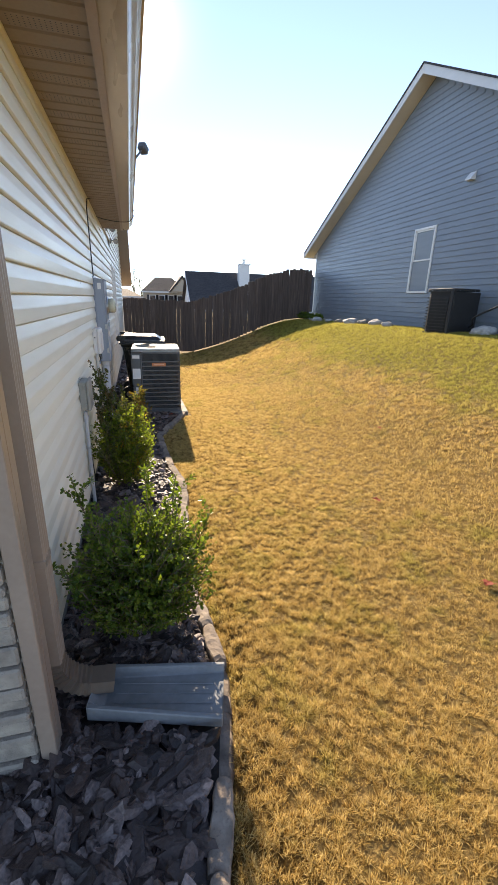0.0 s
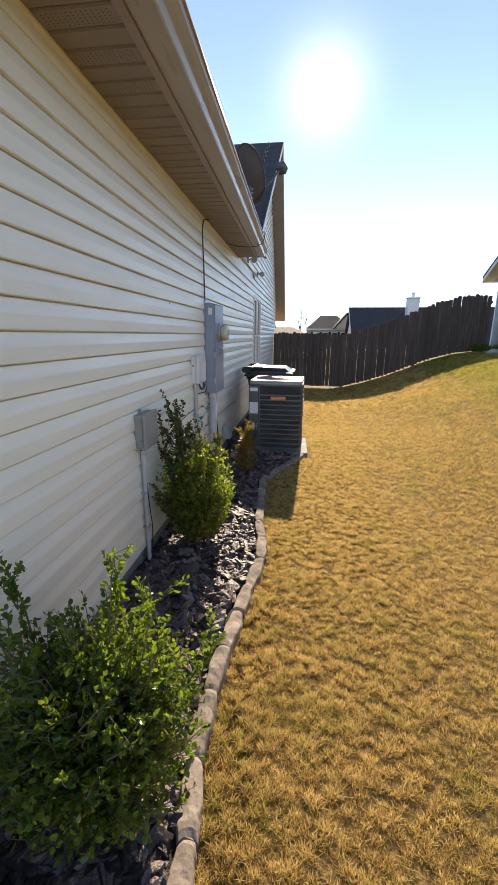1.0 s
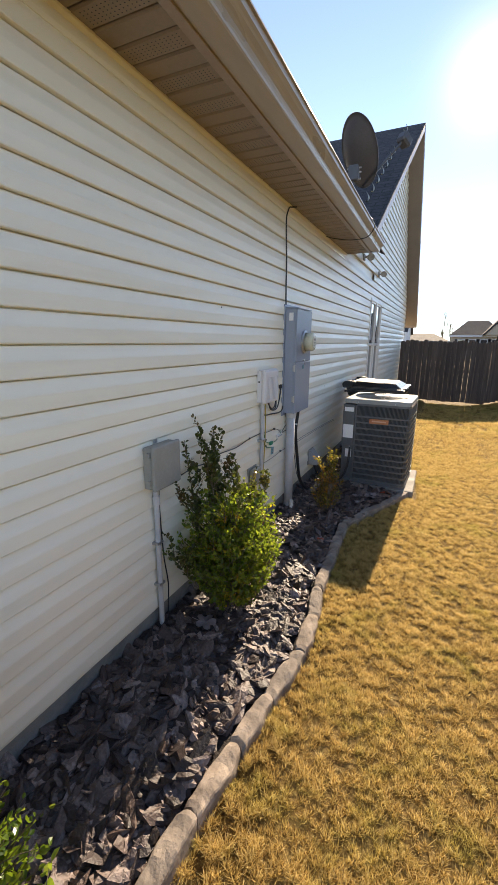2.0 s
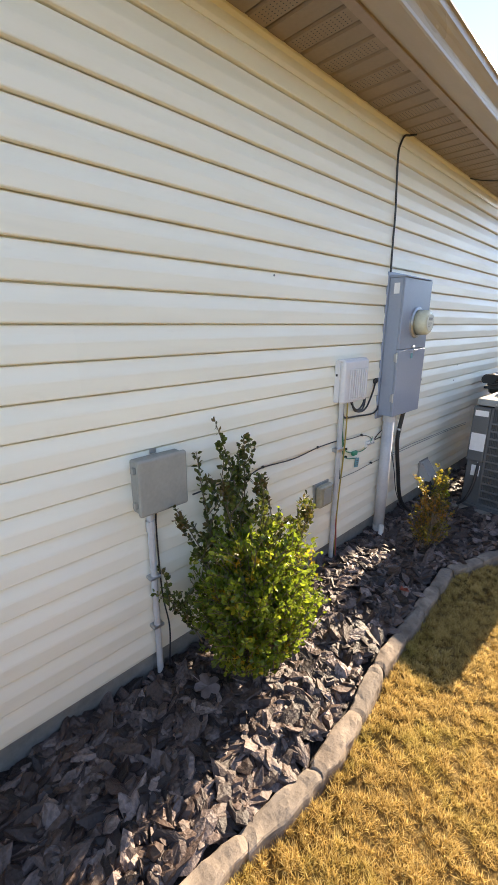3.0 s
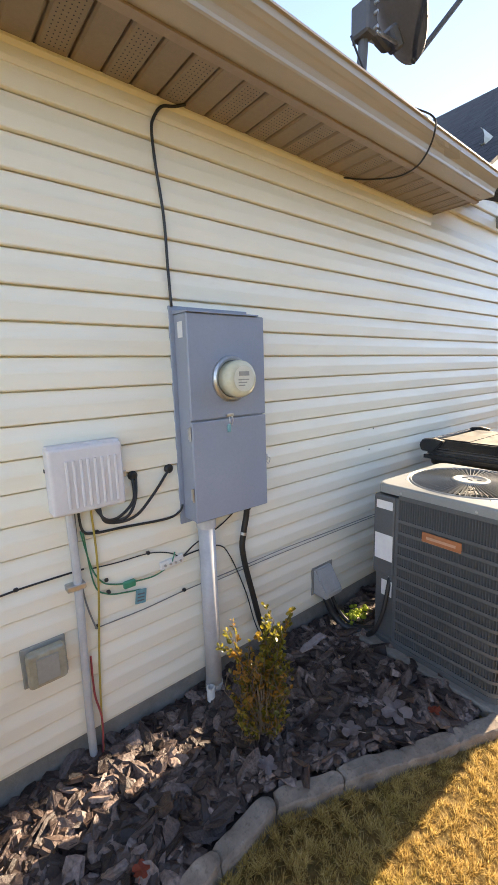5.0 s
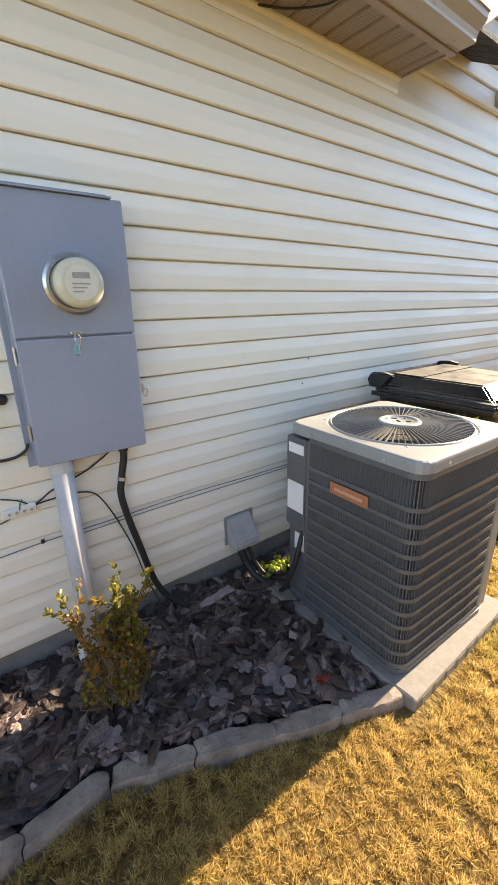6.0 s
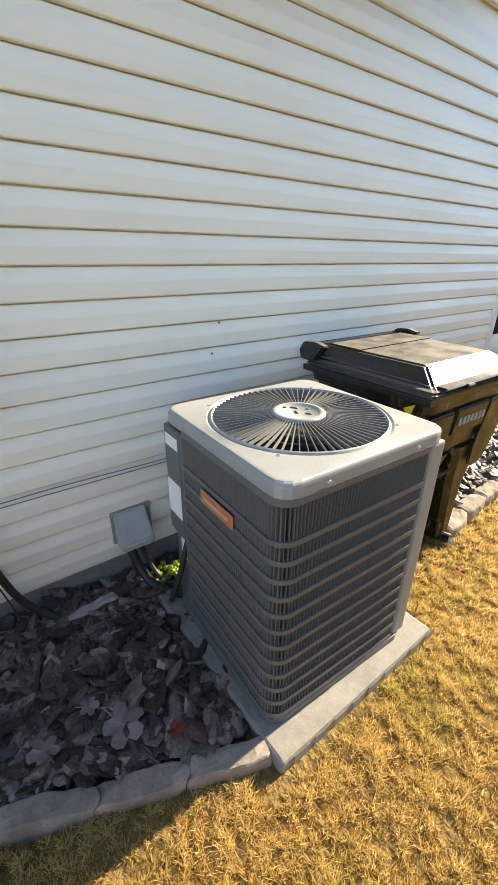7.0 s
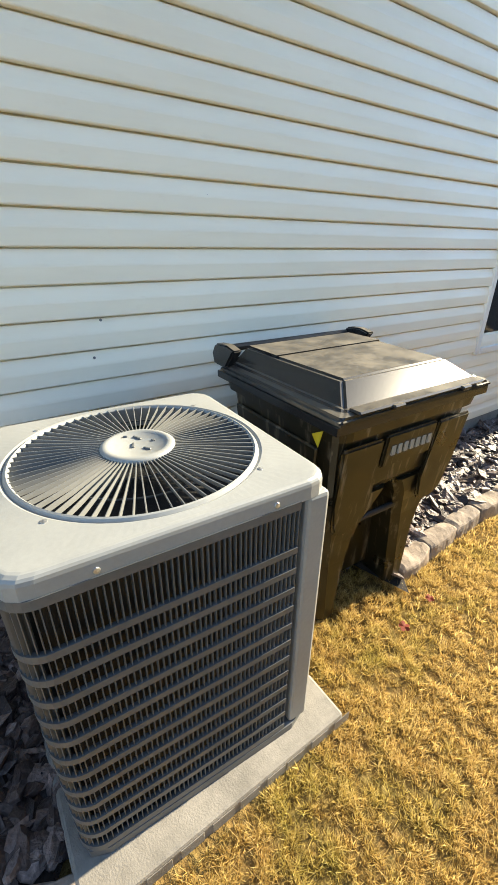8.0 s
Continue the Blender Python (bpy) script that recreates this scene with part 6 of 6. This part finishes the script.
def build_mulch():
    rs = np.random.RandomState(3)
    bed = new("mulch_bed")
    tagged(bed, "bed of dark brown pine bark chips along the wall", "mulch", kind="stuff")
    # soil under the chips
    ys = np.arange(-0.2, 15.9, 0.1)
    us = np.linspace(0, 1, 10)
    gy, gu = np.meshgrid(ys, us, indexing="ij")
    x0 = np.where(gy < FRONT, -2.2, -0.03)
    gx = x0 + (np.where((gy > 7.4) & (gy < 8.2), 0.62, edge_x(gy) - 0.06) - x0) * gu
    gz = -0.012 + 0.03 * lattice(gx, gy, 0.22, 5) + 0.012 * lattice(gx, gy, 0.07, 6)
    verts = np.stack([gx, gy, gz], -1).reshape(-1, 3)
    h, w = gx.shape
    i = (np.arange(h - 1)[:, None] * w + np.arange(w - 1)[None]).ravel()
    bulk("soil", verts, np.stack([i, i + 1, i + 1 + w, i + w], -1).ravel(), 4, SOIL, bed, smooth=True)
    # chips: slabs of six uneven corners
    n_near, n_far = 14000, 3600
    y = np.concatenate([rs.uniform(0.0, 7.6, n_near), rs.uniform(7.6, 12.5, n_far)])
    n = len(y)
    lo = np.where(y < FRONT - 0.06, -0.5, 0.015)
    x = lo + (np.where((y > 7.4) & (y < 8.2), 0.6, edge_x(y) - 0.125) - lo) * rs.rand(n)
    clear = (x > 0.12) & (np.abs(y - (1.55 - 0.231 * (x - 0.2))) < 0.18)
    x, y, lo = x[~clear], y[~clear], lo[~clear]
    n = len(y)
    size = 0.015 + 0.036 * rs.rand(n) ** 1.7
    longer = rs.uniform(1.1, 2.7, n)
    thick = rs.uniform(0.004, 0.015, n)
    ang = np.arange(8) * math.pi / 4
    jag = rs.uniform(0.72, 1.12, (n, 8))
    lx = np.cos(ang)[None] * size[:, None] * longer[:, None] * jag
    ly = np.sin(ang)[None] * size[:, None] * jag
    rise = np.repeat(thick[:, None], 8, 1)
    bow = rs.uniform(-1.2, 1.8, n)[:, None] * lx * lx + rs.uniform(-3, 5, n)[:, None] * ly * ly
    top = np.stack([lx * 0.66, ly * 0.62, rise * rs.uniform(0.7, 1.5, (n, 8)) + bow * 0.4], -1)
    rim = np.stack([lx, ly, rise * rs.uniform(-0.2, 0.5, (n, 8)) + bow], -1)
    low = np.stack([lx * 0.85, ly * 0.85, -rise], -1)
    local = np.concatenate([top, rim, low], 1)
    yaw, tip, roll = rs.uniform(0, 2 * math.pi, n), rs.normal(0, 0.38, n), rs.normal(0, 0.34, n)
    cz, sz, cx_, sx_, cy_, sy_ = np.cos(yaw), np.sin(yaw), np.cos(tip), np.sin(tip), np.cos(roll), np.sin(roll)
    X, Y, Z = local[..., 0], local[..., 1], local[..., 2]
    Y, Z = Y * cx_[:, None] - Z * sx_[:, None], Y * sx_[:, None] + Z * cx_[:, None]
    X, Z = X * cy_[:, None] + Z * sy_[:, None], -X * sy_[:, None] + Z * cy_[:, None]
    X, Y = X * cz[:, None] - Y * sz[:, None], X * sz[:, None] + Y * cz[:, None]
    base = 0.004 + 0.03 * lattice(x, y, 0.22, 5) + rs.uniform(0.0, 0.030, n)
    P = np.stack([X + x[:, None], Y + y[:, None], Z + base[:, None]], -1).reshape(-1, 3)
    tris = [(0, k, k + 1) for k in range(1, 7)]
    for k in range(8):
        k2 = (k + 1) % 8
        for u in (0, 8):
            tris += [(u + k, u + 8 + k, u + 8 + k2), (u + k, u + 8 + k2, u + k2)]
    F = (np.array(tris)[None] + (np.arange(n) * 24)[:, None, None]).ravel()
    bulk("bark_chips", P, F, 3, MULCH, bed)
    # larger chips on top, where the walk passes nearest
    shapes = []
    rng = random.Random(12)
    for k in range(14):
        bm = bmesh.new()
        a = 0.034 + 0.032 * rng.random()
        b = a * rng.uniform(0.3, 0.6)
        outline = [(a * math.cos(t) * rng.uniform(0.75, 1.15), b * math.sin(t) * rng.uniform(0.75, 1.15)) for t in (2 * math.pi * i / 8 for i in range(8))]
        add_prism(bm, outline, 2, -0.008, 0.007)
        for v in bm.verts:
            if v.co.z > 0:
                v.co.x, v.co.y = v.co.x * 0.80, v.co.y * 0.68
            v.co.z += 0.010 * noise.noise(v.co * 30 + Vector((k, 0, 0))) - 3.0 * v.co.x * v.co.x
        mesh = bpy.data.meshes.new("bark_chip")
        bmesh.ops.recalc_face_normals(bm, faces=bm.faces)
        bm.to_mesh(mesh)
        bm.free()
        mesh.materials.append(MULCH_PIECE)
        shapes.append(mesh)
    made = 0
    while made < 300:
        cy = rng.uniform(2.3, 6.55)
        cx = rng.uniform(0.05, float(edge_x(cy)) - 0.17)
        link_mesh("bark_chip", rng.choice(shapes), None, bed, at=pose(cx, cy, 0.045 + rng.uniform(0, 0.012), rng.gauss(0, 15), rng.gauss(0, 15), rng.uniform(0, 360)))
        made += 1


build_mulch()


def fallen_leaf(at, turn, size, material, label, tip=0.0):
    bm = bmesh.new()
    pts = []
    for k in range(20):
        a = 2 * math.pi * k / 20
        r = size * (0.60 + 0.40 * abs(math.cos(2.5 * a)) ** 1.4) * (1.0 if k % 2 else 0.9)
        pts.append((r * math.cos(a), r * math.sin(a), 0.10 * size * math.sin(3 * a) + 0.15 * size * math.cos(a) ** 2))
    c = bm.verts.new((0, 0, 0))
    v = [bm.verts.new(p) for p in pts]
    for k in range(20):
        bm.faces.new((c, v[k], v[(k + 1) % 20]))
    add_tube(bm, [(-size * 0.4, 0, 0.0), (-size * 1.2, 0.1 * size, 0.2 * size)], 0.0015, 4)
    bmesh.ops.solidify(bm, geom=[f for f in bm.faces if len(f.verts) == 3], thickness=0.0008)
    ob = part("fallen_leaf", bm, material)
    ob.matrix_basis = pose(*at, tip, tip * 0.5, turn)
    tagged(ob, label, "leaf", "fallen leaves")


for lx, ly, s, t, m, what in ((0.80, 6.18, 0.085, 30, DRY_LEAF, "pale curled dry leaf lying on the bark"), (0.60, 5.52, 0.05, 110, DRY_LEAF, "pale curled dry leaf lying on the bark"), (0.72, 5.93, 0.06, 200, DRY_LEAF, "pale curled dry leaf lying on the bark"),
                              (0.66, 6.10, 0.04, 70, DRY_LEAF, "pale curled dry leaf lying on the bark"), (0.28, 3.62, 0.07, 20, DRY_LEAF, "pale curled dry leaf lying on the bark"), (0.92, 6.32, 0.035, 260, RED_LEAF, "small red-brown leaf lying on the bark"),
                              (0.60, 4.95, 0.035, 150, RED_LEAF, "small red-brown leaf lying on the bark")):
    fallen_leaf((lx, ly, 0.088), t, s, m, what, 8.0)
for lx, ly, s, t in ((1.06, 8.0, 0.03, 0), (2.55, 3.0, 0.045, 60), (2.6, 1.75, 0.045, 140), (1.02, 8.25, 0.025, 10), (3.4, 4.4, 0.04, 45)):
    fallen_leaf((lx, ly, float(ground_height(lx, ly)) + 0.035), t, s, RED_LEAF, "small red leaf lying on the lawn", 8.0)


def build_bed_bits():
    b = thing("bark_slab", "long slab of bark lying by the wall, coloured pale as if sunlit", "bark", (0.185, 6.26, 0.078), 95)
    bm = bmesh.new()
    add_box(bm, (-0.11, -0.026, -0.012), (0.11, 0.026, 0.012), 0.01)
    bmesh.ops.subdivide_edges(bm, edges=list(bm.edges), cuts=3, use_grid_fill=True)
    for v in bm.verts:
        v.co += noise.noise_vector(v.co * 14) * 0.016 + noise.noise_vector(v.co * 45) * 0.005
    # the pale colour stands for sunlight falling on the slab
    part("slab", bm, DRY_LEAF, b)
    m = new("moss_patch")
    tagged(m, "bright yellow-green moss tuft beside the condenser", "moss", kind="stuff")
    bm = bmesh.new()
    rng = random.Random(3)
    for k in range(60):
        x, y = 0.15 + rng.gauss(0, 0.03), 6.73 + rng.gauss(0, 0.06)
        bmesh.ops.create_icosphere(bm, subdivisions=1, radius=rng.uniform(0.010, 0.022), matrix=pose(x, y, 0.055 + rng.uniform(-0.01, 0.014)))
    part("tuft", bm, MOSS, m)


build_bed_bits()


# ---- shrubs ----
def leaf_cloud(name, places, ways, sizes, material, parent, seed):
    """Small folded oval leaves, each a separate pair of blades."""
    rs = np.random.RandomState(seed)
    n = len(places)
    d = ways / np.linalg.norm(ways, axis=1, keepdims=True)
    ref = rs.normal(size=(n, 3))
    side = np.cross(d, ref)
    side /= np.linalg.norm(side, axis=1, keepdims=True) + 1e-9
    up = np.cross(side, d)
    shape = [(0.0, 0.0, 0.0), (0.30, 0.30, 0.10), (0.72, 0.30, 0.10), (1.0, 0.0, -0.06), (0.72, -0.30, 0.10), (0.30, -0.30, 0.10), (0.5, 0.0, 0.0)]
    s = sizes[:, None]
    P = np.stack([places + s * (a * d + b * side + c * up) for a, b, c in shape], 1).reshape(-1, 3)
    tris = np.array([(0, 6, 1), (1, 6, 2), (2, 6, 3), (3, 6, 4), (4, 6, 5), (5, 6, 0)])
    F = (tris[None] + (np.arange(n) * 7)[:, None, None]).ravel()
    return bulk(name, P, F, 3, material, parent)


def build_shrub(label, at, radii, height, material, twigs, sprigs, seed, leaf=0.024, dense=15, sprig_material=None):
    rng = random.Random(seed)
    sh = thing("shrub", label, "shrub", at)
    bm = bmesh.new()
    places, ways, sizes = [], [], []

    def shoot(root, tip, r, bare, count):
        root, tip = Vector(root), Vector(tip)
        bend = (root + tip) / 2 + Vector((rng.gauss(0, 0.03), rng.gauss(0, 0.03), 0.03))
        add_tube(bm, [root, bend, tip], [r, r * 0.7, r * 0.3], 4, 2, False)
        for k in range(count):
            u = bare + (1 - bare) * (k + rng.random()) / count
            p = (1 - u) ** 2 * root + 2 * u * (1 - u) * bend + u * u * tip
            along = (tip - root).normalized()
            spread = Vector((rng.gauss(0, 1), rng.gauss(0, 1), rng.gauss(0.1, 0.8)))
            w = (along * 0.7 + spread * 0.75).normalized()
            places.append(p + w * 0.004)
            ways.append(w)
            sizes.append(leaf * rng.uniform(0.65, 1.2) * (0.8 if u > 0.9 else 1.0))
    for _ in range(twigs):
        a = rng.uniform(0, 2 * math.pi)
        el = math.asin(rng.uniform(-0.55, 1.0))
        fill = rng.uniform(0.55, 1.06) if rng.random() < 0.8 else rng.uniform(0.3, 0.6)
        # uneven outline
        lump = 1 + 0.16 * noise.noise(Vector((math.cos(a) * 1.6 + seed, math.sin(a) * 1.6, el * 1.5)))
        tip = Vector((radii[0] * math.cos(a) * math.cos(el) * fill * lump, radii[1] * math.sin(a) * math.cos(el) * fill * lump, height * 0.5 + height * 0.5 * math.sin(el) * fill * lump))
        foot = 0.62 + 0.38 * min(1.0, max(0.0, tip.z) / (0.45 * height))
        tip.x, tip.y, tip.z = tip.x * foot, tip.y * foot, max(tip.z, 0.06)
        root = tip * 0.45
        root.z = max(0.05, tip.z - rng.uniform(0.12, 0.28))
        shoot(root, tip, 0.0028, 0.15, dense)
    for _ in range(14):
        a = rng.uniform(0, 2 * math.pi)
        add_tube(bm, [(rng.gauss(0, 0.02), rng.gauss(0, 0.02), -0.05), (math.cos(a) * radii[0] * 0.2, math.sin(a) * radii[1] * 0.2, height * 0.35), (math.cos(a) * radii[0] * 0.45, math.sin(a) * radii[1] * 0.45, height * 0.65)], [0.009, 0.007, 0.003], 5, 3, False)
    bushy = len(places)
    for root, tip, count in sprigs:
        shoot(root, tip, 0.0045, 0.12, int(count * 1.9))
        r, t = Vector(root), Vector(tip)
        for k in range(5):
            u = rng.uniform(0.3, 0.8)
            q = r.lerp(t, u)
            shoot(q, q + Vector((rng.gauss(0, 0.05), rng.gauss(0, 0.05), rng.uniform(0.08, 0.18))), 0.0025, 0.1, 22)
    part("branchwork", bm, TWIG, sh)
    P, D, S = np.array([tuple(p) for p in places]), np.array([tuple(w) for w in ways]), np.array(sizes)
    leaf_cloud("foliage", P[:bushy], D[:bushy], S[:bushy], material, sh, seed)
    if sprigs:
        leaf_cloud("sprig_leaves", P[bushy:], D[bushy:], S[bushy:], sprig_material or material, sh, seed + 1)
    return sh


build_shrub("dense dark green evergreen shrub with upright sprigs beside downspout", (0.43, 1.97, 0.02), (0.40, 0.40), 0.76, LEAF, 1150,
            [((-0.2, 0.05, 0.45), (-0.31, 0.06, 0.95), 34), ((-0.1, -0.1, 0.4), (-0.22, -0.12, 0.86), 28), ((0.1, 0.12, 0.5), (0.05, 0.16, 0.92), 30), ((0.16, 0.0, 0.5), (0.2, 0.10, 0.84), 26), ((0.25, 0.1, 0.3), (0.44, 0.18, 0.62), 26), ((0.2, 0.0, 0.3), (0.40, 0.02, 0.55), 22), ((-0.2, -0.2, 0.3), (-0.34, -0.28, 0.66), 24)], 21, leaf=0.025, dense=16)
build_shrub("bushy green shrub turning yellow with tall dark sprigs", (0.31, 3.90, 0.02), (0.31, 0.36), 0.84, LEAF_TURNING, 950,
            [((-0.05, -0.05, 0.5), (-0.11, -0.10, 1.02), 50), ((-0.02, 0.08, 0.5), (-0.09, 0.14, 0.98), 50), ((0.05, 0.0, 0.5), (0.01, 0.03, 0.96), 36), ((0.1, 0.15, 0.45), (0.12, 0.24, 0.86), 30), ((-0.12, 0.0, 0.4), (-0.25, -0.02, 1.24), 60), ((-0.1, 0.05, 0.5), (-0.20, 0.12, 1.16), 46), ((-0.14, -0.08, 0.4), (-0.24, -0.14, 1.12), 46), ((-0.1, -0.12, 0.4), (-0.20, -0.30, 0.92), 36), ((-0.1, 0.0, 0.45), (-0.17, 0.05, 1.08), 44), ((0.0, 0.25, 0.4), (-0.02, 0.36, 0.74), 26), ((-0.1, -0.25, 0.25), (-0.2, -0.42, 0.55), 26)], 22, leaf=0.029, dense=13, sprig_material=LEAF_SPRIG)
build_shrub("small bronzed shrub among the bark chips", (0.47, 5.62, 0.02), (0.15, 0.16), 0.54, LEAF_SMALL, 95,
            [((0.0, 0.0, 0.2), (0.0, 0.02, 0.64), 36), ((0.0, 0.03, 0.2), (0.03, 0.09, 0.58), 30), ((0.0, -0.04, 0.2), (-0.02, -0.13, 0.54), 30), ((0.02, 0.0, 0.15), (0.06, 0.10, 0.42), 24)], 23, leaf=0.025, dense=12)


# ---- along the neighbour's wall ----
def build_rocks():
    rng = random.Random(6)
    for k, (y, s, dark) in enumerate(((15.2, 0.16, 0), (14.6, 0.22, 0), (13.9, 0.30, 0), (13.2, 0.20, 0), (12.4, 0.24, 1), (11.6, 0.34, 0), (11.0, 0.28, 1), (10.3, 0.30, 0), (9.6, 0.22, 0), (6.6, 0.34, 0), (5.9, 0.26, 0))):
        bm = bmesh.new()
        bmesh.ops.create_icosphere(bm, subdivisions=3, radius=1.0)
        for v in bm.verts:
            q = v.co * 1.3 + Vector((k * 5, 0, 0))
            v.co = v.co * (1 + 0.35 * noise.noise(q) + 0.12 * noise.noise(q * 3))
            v.co.z *= 0.55
        x = 6.70 + rng.uniform(-0.1, 0.15)
        ob = part("rock", bm, CONCRETE if dark else ROCK, smooth=True)
        ob.matrix_basis = pose(x, y, float(ground_height(x, y)) + s * 0.18, 0, 0, rng.uniform(0, 360)) @ Matrix.Scale(s * 0.62, 4)
        tagged(ob, "dark weathered rock at the neighbour's wall" if dark else "pale landscape rock at the neighbour's wall", "rock", "rocks along the neighbouring house")
    hose = [(6.9, 7.1, 1.42), (6.75, 6.85, 1.5), (6.6, 6.7, 1.62), (6.72, 6.4, 1.80), (6.9, 6.3, 1.9)]
    wire(hose, 0.02, BLACK_RUBBER, "hose", "black line rising to the neighbour's condenser", "hose")
    for k, y in enumerate((15.5, 14.9, 14.3)):
        build_shrub("low green plant at the foot of the neighbouring house", (6.75, y, float(ground_height(6.75, y))), (0.30, 0.34), 0.34 - 0.06 * k, LEAF, 50, [], 40 + k, leaf=0.07, dense=8)


build_rocks()


# ---- grass ----
def build_grass():
    lawn = new("lawn_grass")
    tagged(lawn, "dense short dormant golden grass with greener patches", "grass", kind="stuff")
    rs = np.random.RandomState(9)

    def patch(n, x0, x1, y0, y1, tall, wide, name, fade, grid):
        x, y = rs.uniform(x0, x1, n), rs.uniform(y0, y1, n)
        edge = np.where(y < -0.1, -3.0, edge_x(y)) + 0.005
        on_pad = (y > 6.50) & (y < 7.50) & (x < 1.262 - 0.073 * (y - 6.56))
        behind = (y > 7.45) & (y < 8.26) & (x < 0.62)
        edge = np.where((y > 7.42) & (y < 8.27), 0.6, edge)
        keep = (x > edge) & ~on_pad & ~behind & (rs.rand(n) < fade(x, y))
        x, y = x[keep], y[keep]
        n = len(x)
        # tufts of uneven size, their grid bent so that no rows show
        bx = x + 0.9 * grid * (lattice(x, y, grid * 2.3, 7) + lattice(x, y, grid * 0.9, 17))
        by = y + 0.9 * grid * (lattice(x, y, grid * 2.1, 8) + lattice(x, y, grid * 0.8, 18))
        tuft = lattice(bx, by, grid, 1)
        clump = tuft * 0.82 + lattice(bx, by, grid * 2.7, 2) * 0.18
        keep = rs.rand(n) < np.clip(3.4 * (clump - 0.27), 0.05, 1)
        x, y, bx, by, clump = x[keep], y[keep], bx[keep], by[keep], clump[keep]
        n = len(x)
        z = ground_height(x, y) - 0.004
        h = tall * np.clip(1.7 * clump + 0.08, 0.22, 1.5) * rs.uniform(0.6, 1.2, n)
        # blades fan out from the heart of each tuft
        e = grid * 0.2
        gx = lattice(bx + e, by, grid, 1) - lattice(bx - e, by, grid, 1)
        gy = lattice(bx, by + e, grid, 1) - lattice(bx, by - e, grid, 1)
        a = np.arctan2(-gy, -gx) + rs.normal(0, 2.2, n)
        out = h * np.abs(rs.normal(0.75, 0.48, n))
        turn = rs.uniform(0, 2 * math.pi, n)
        w = wide * rs.uniform(0.6, 1.3, n)
        sx, sy = np.cos(turn) * w * 0.5, np.sin(turn) * w * 0.5
        dx, dy = np.cos(a) * out, np.sin(a) * out
        pts = [np.stack([x + sx, y + sy, z], -1), np.stack([x - sx, y - sy, z], -1), np.stack([x + dx, y + dy, z + h], -1)]
        P = np.stack(pts, 1).reshape(-1, 3)
        # shade painted into the tint: darker between tufts and at each blade's root
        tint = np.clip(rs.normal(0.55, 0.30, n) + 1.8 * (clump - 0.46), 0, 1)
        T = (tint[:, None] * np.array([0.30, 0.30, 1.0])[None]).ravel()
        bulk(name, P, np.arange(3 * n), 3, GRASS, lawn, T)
    ramp = lambda v, a, b: smooth_step((v - a) / (b - a))
    near = lambda x, y: (1 - ramp(x, 2.3, 3.9)) * (1 - ramp(y, 6.5, 10.0))
    patch(1900000, 0.55, 3.9, -0.4, 10.0, 0.0215, 0.0035, "near_blades", near, 0.020)
    close = lambda x, y: 1 - ramp(x, 1.5, 2.3)
    patch(750000, 0.55, 2.3, -0.3, 8.9, 0.0205, 0.0032, "close_blades", close, 0.020)
    mid = lambda x, y: (1 - near(x, y)) * (1 - ramp(y, 9.0, 12.0))
    patch(900000, 0.8, 7.0, -0.4, 12.0, 0.030, 0.0068, "mid_blades", mid, 0.024)
    far = lambda x, y: ramp(y, 9.0, 12.0)
    patch(300000, 0.8, 7.0, 9.0, 15.9, 0.042, 0.010, "far_blades", far, 0.055)


build_grass()
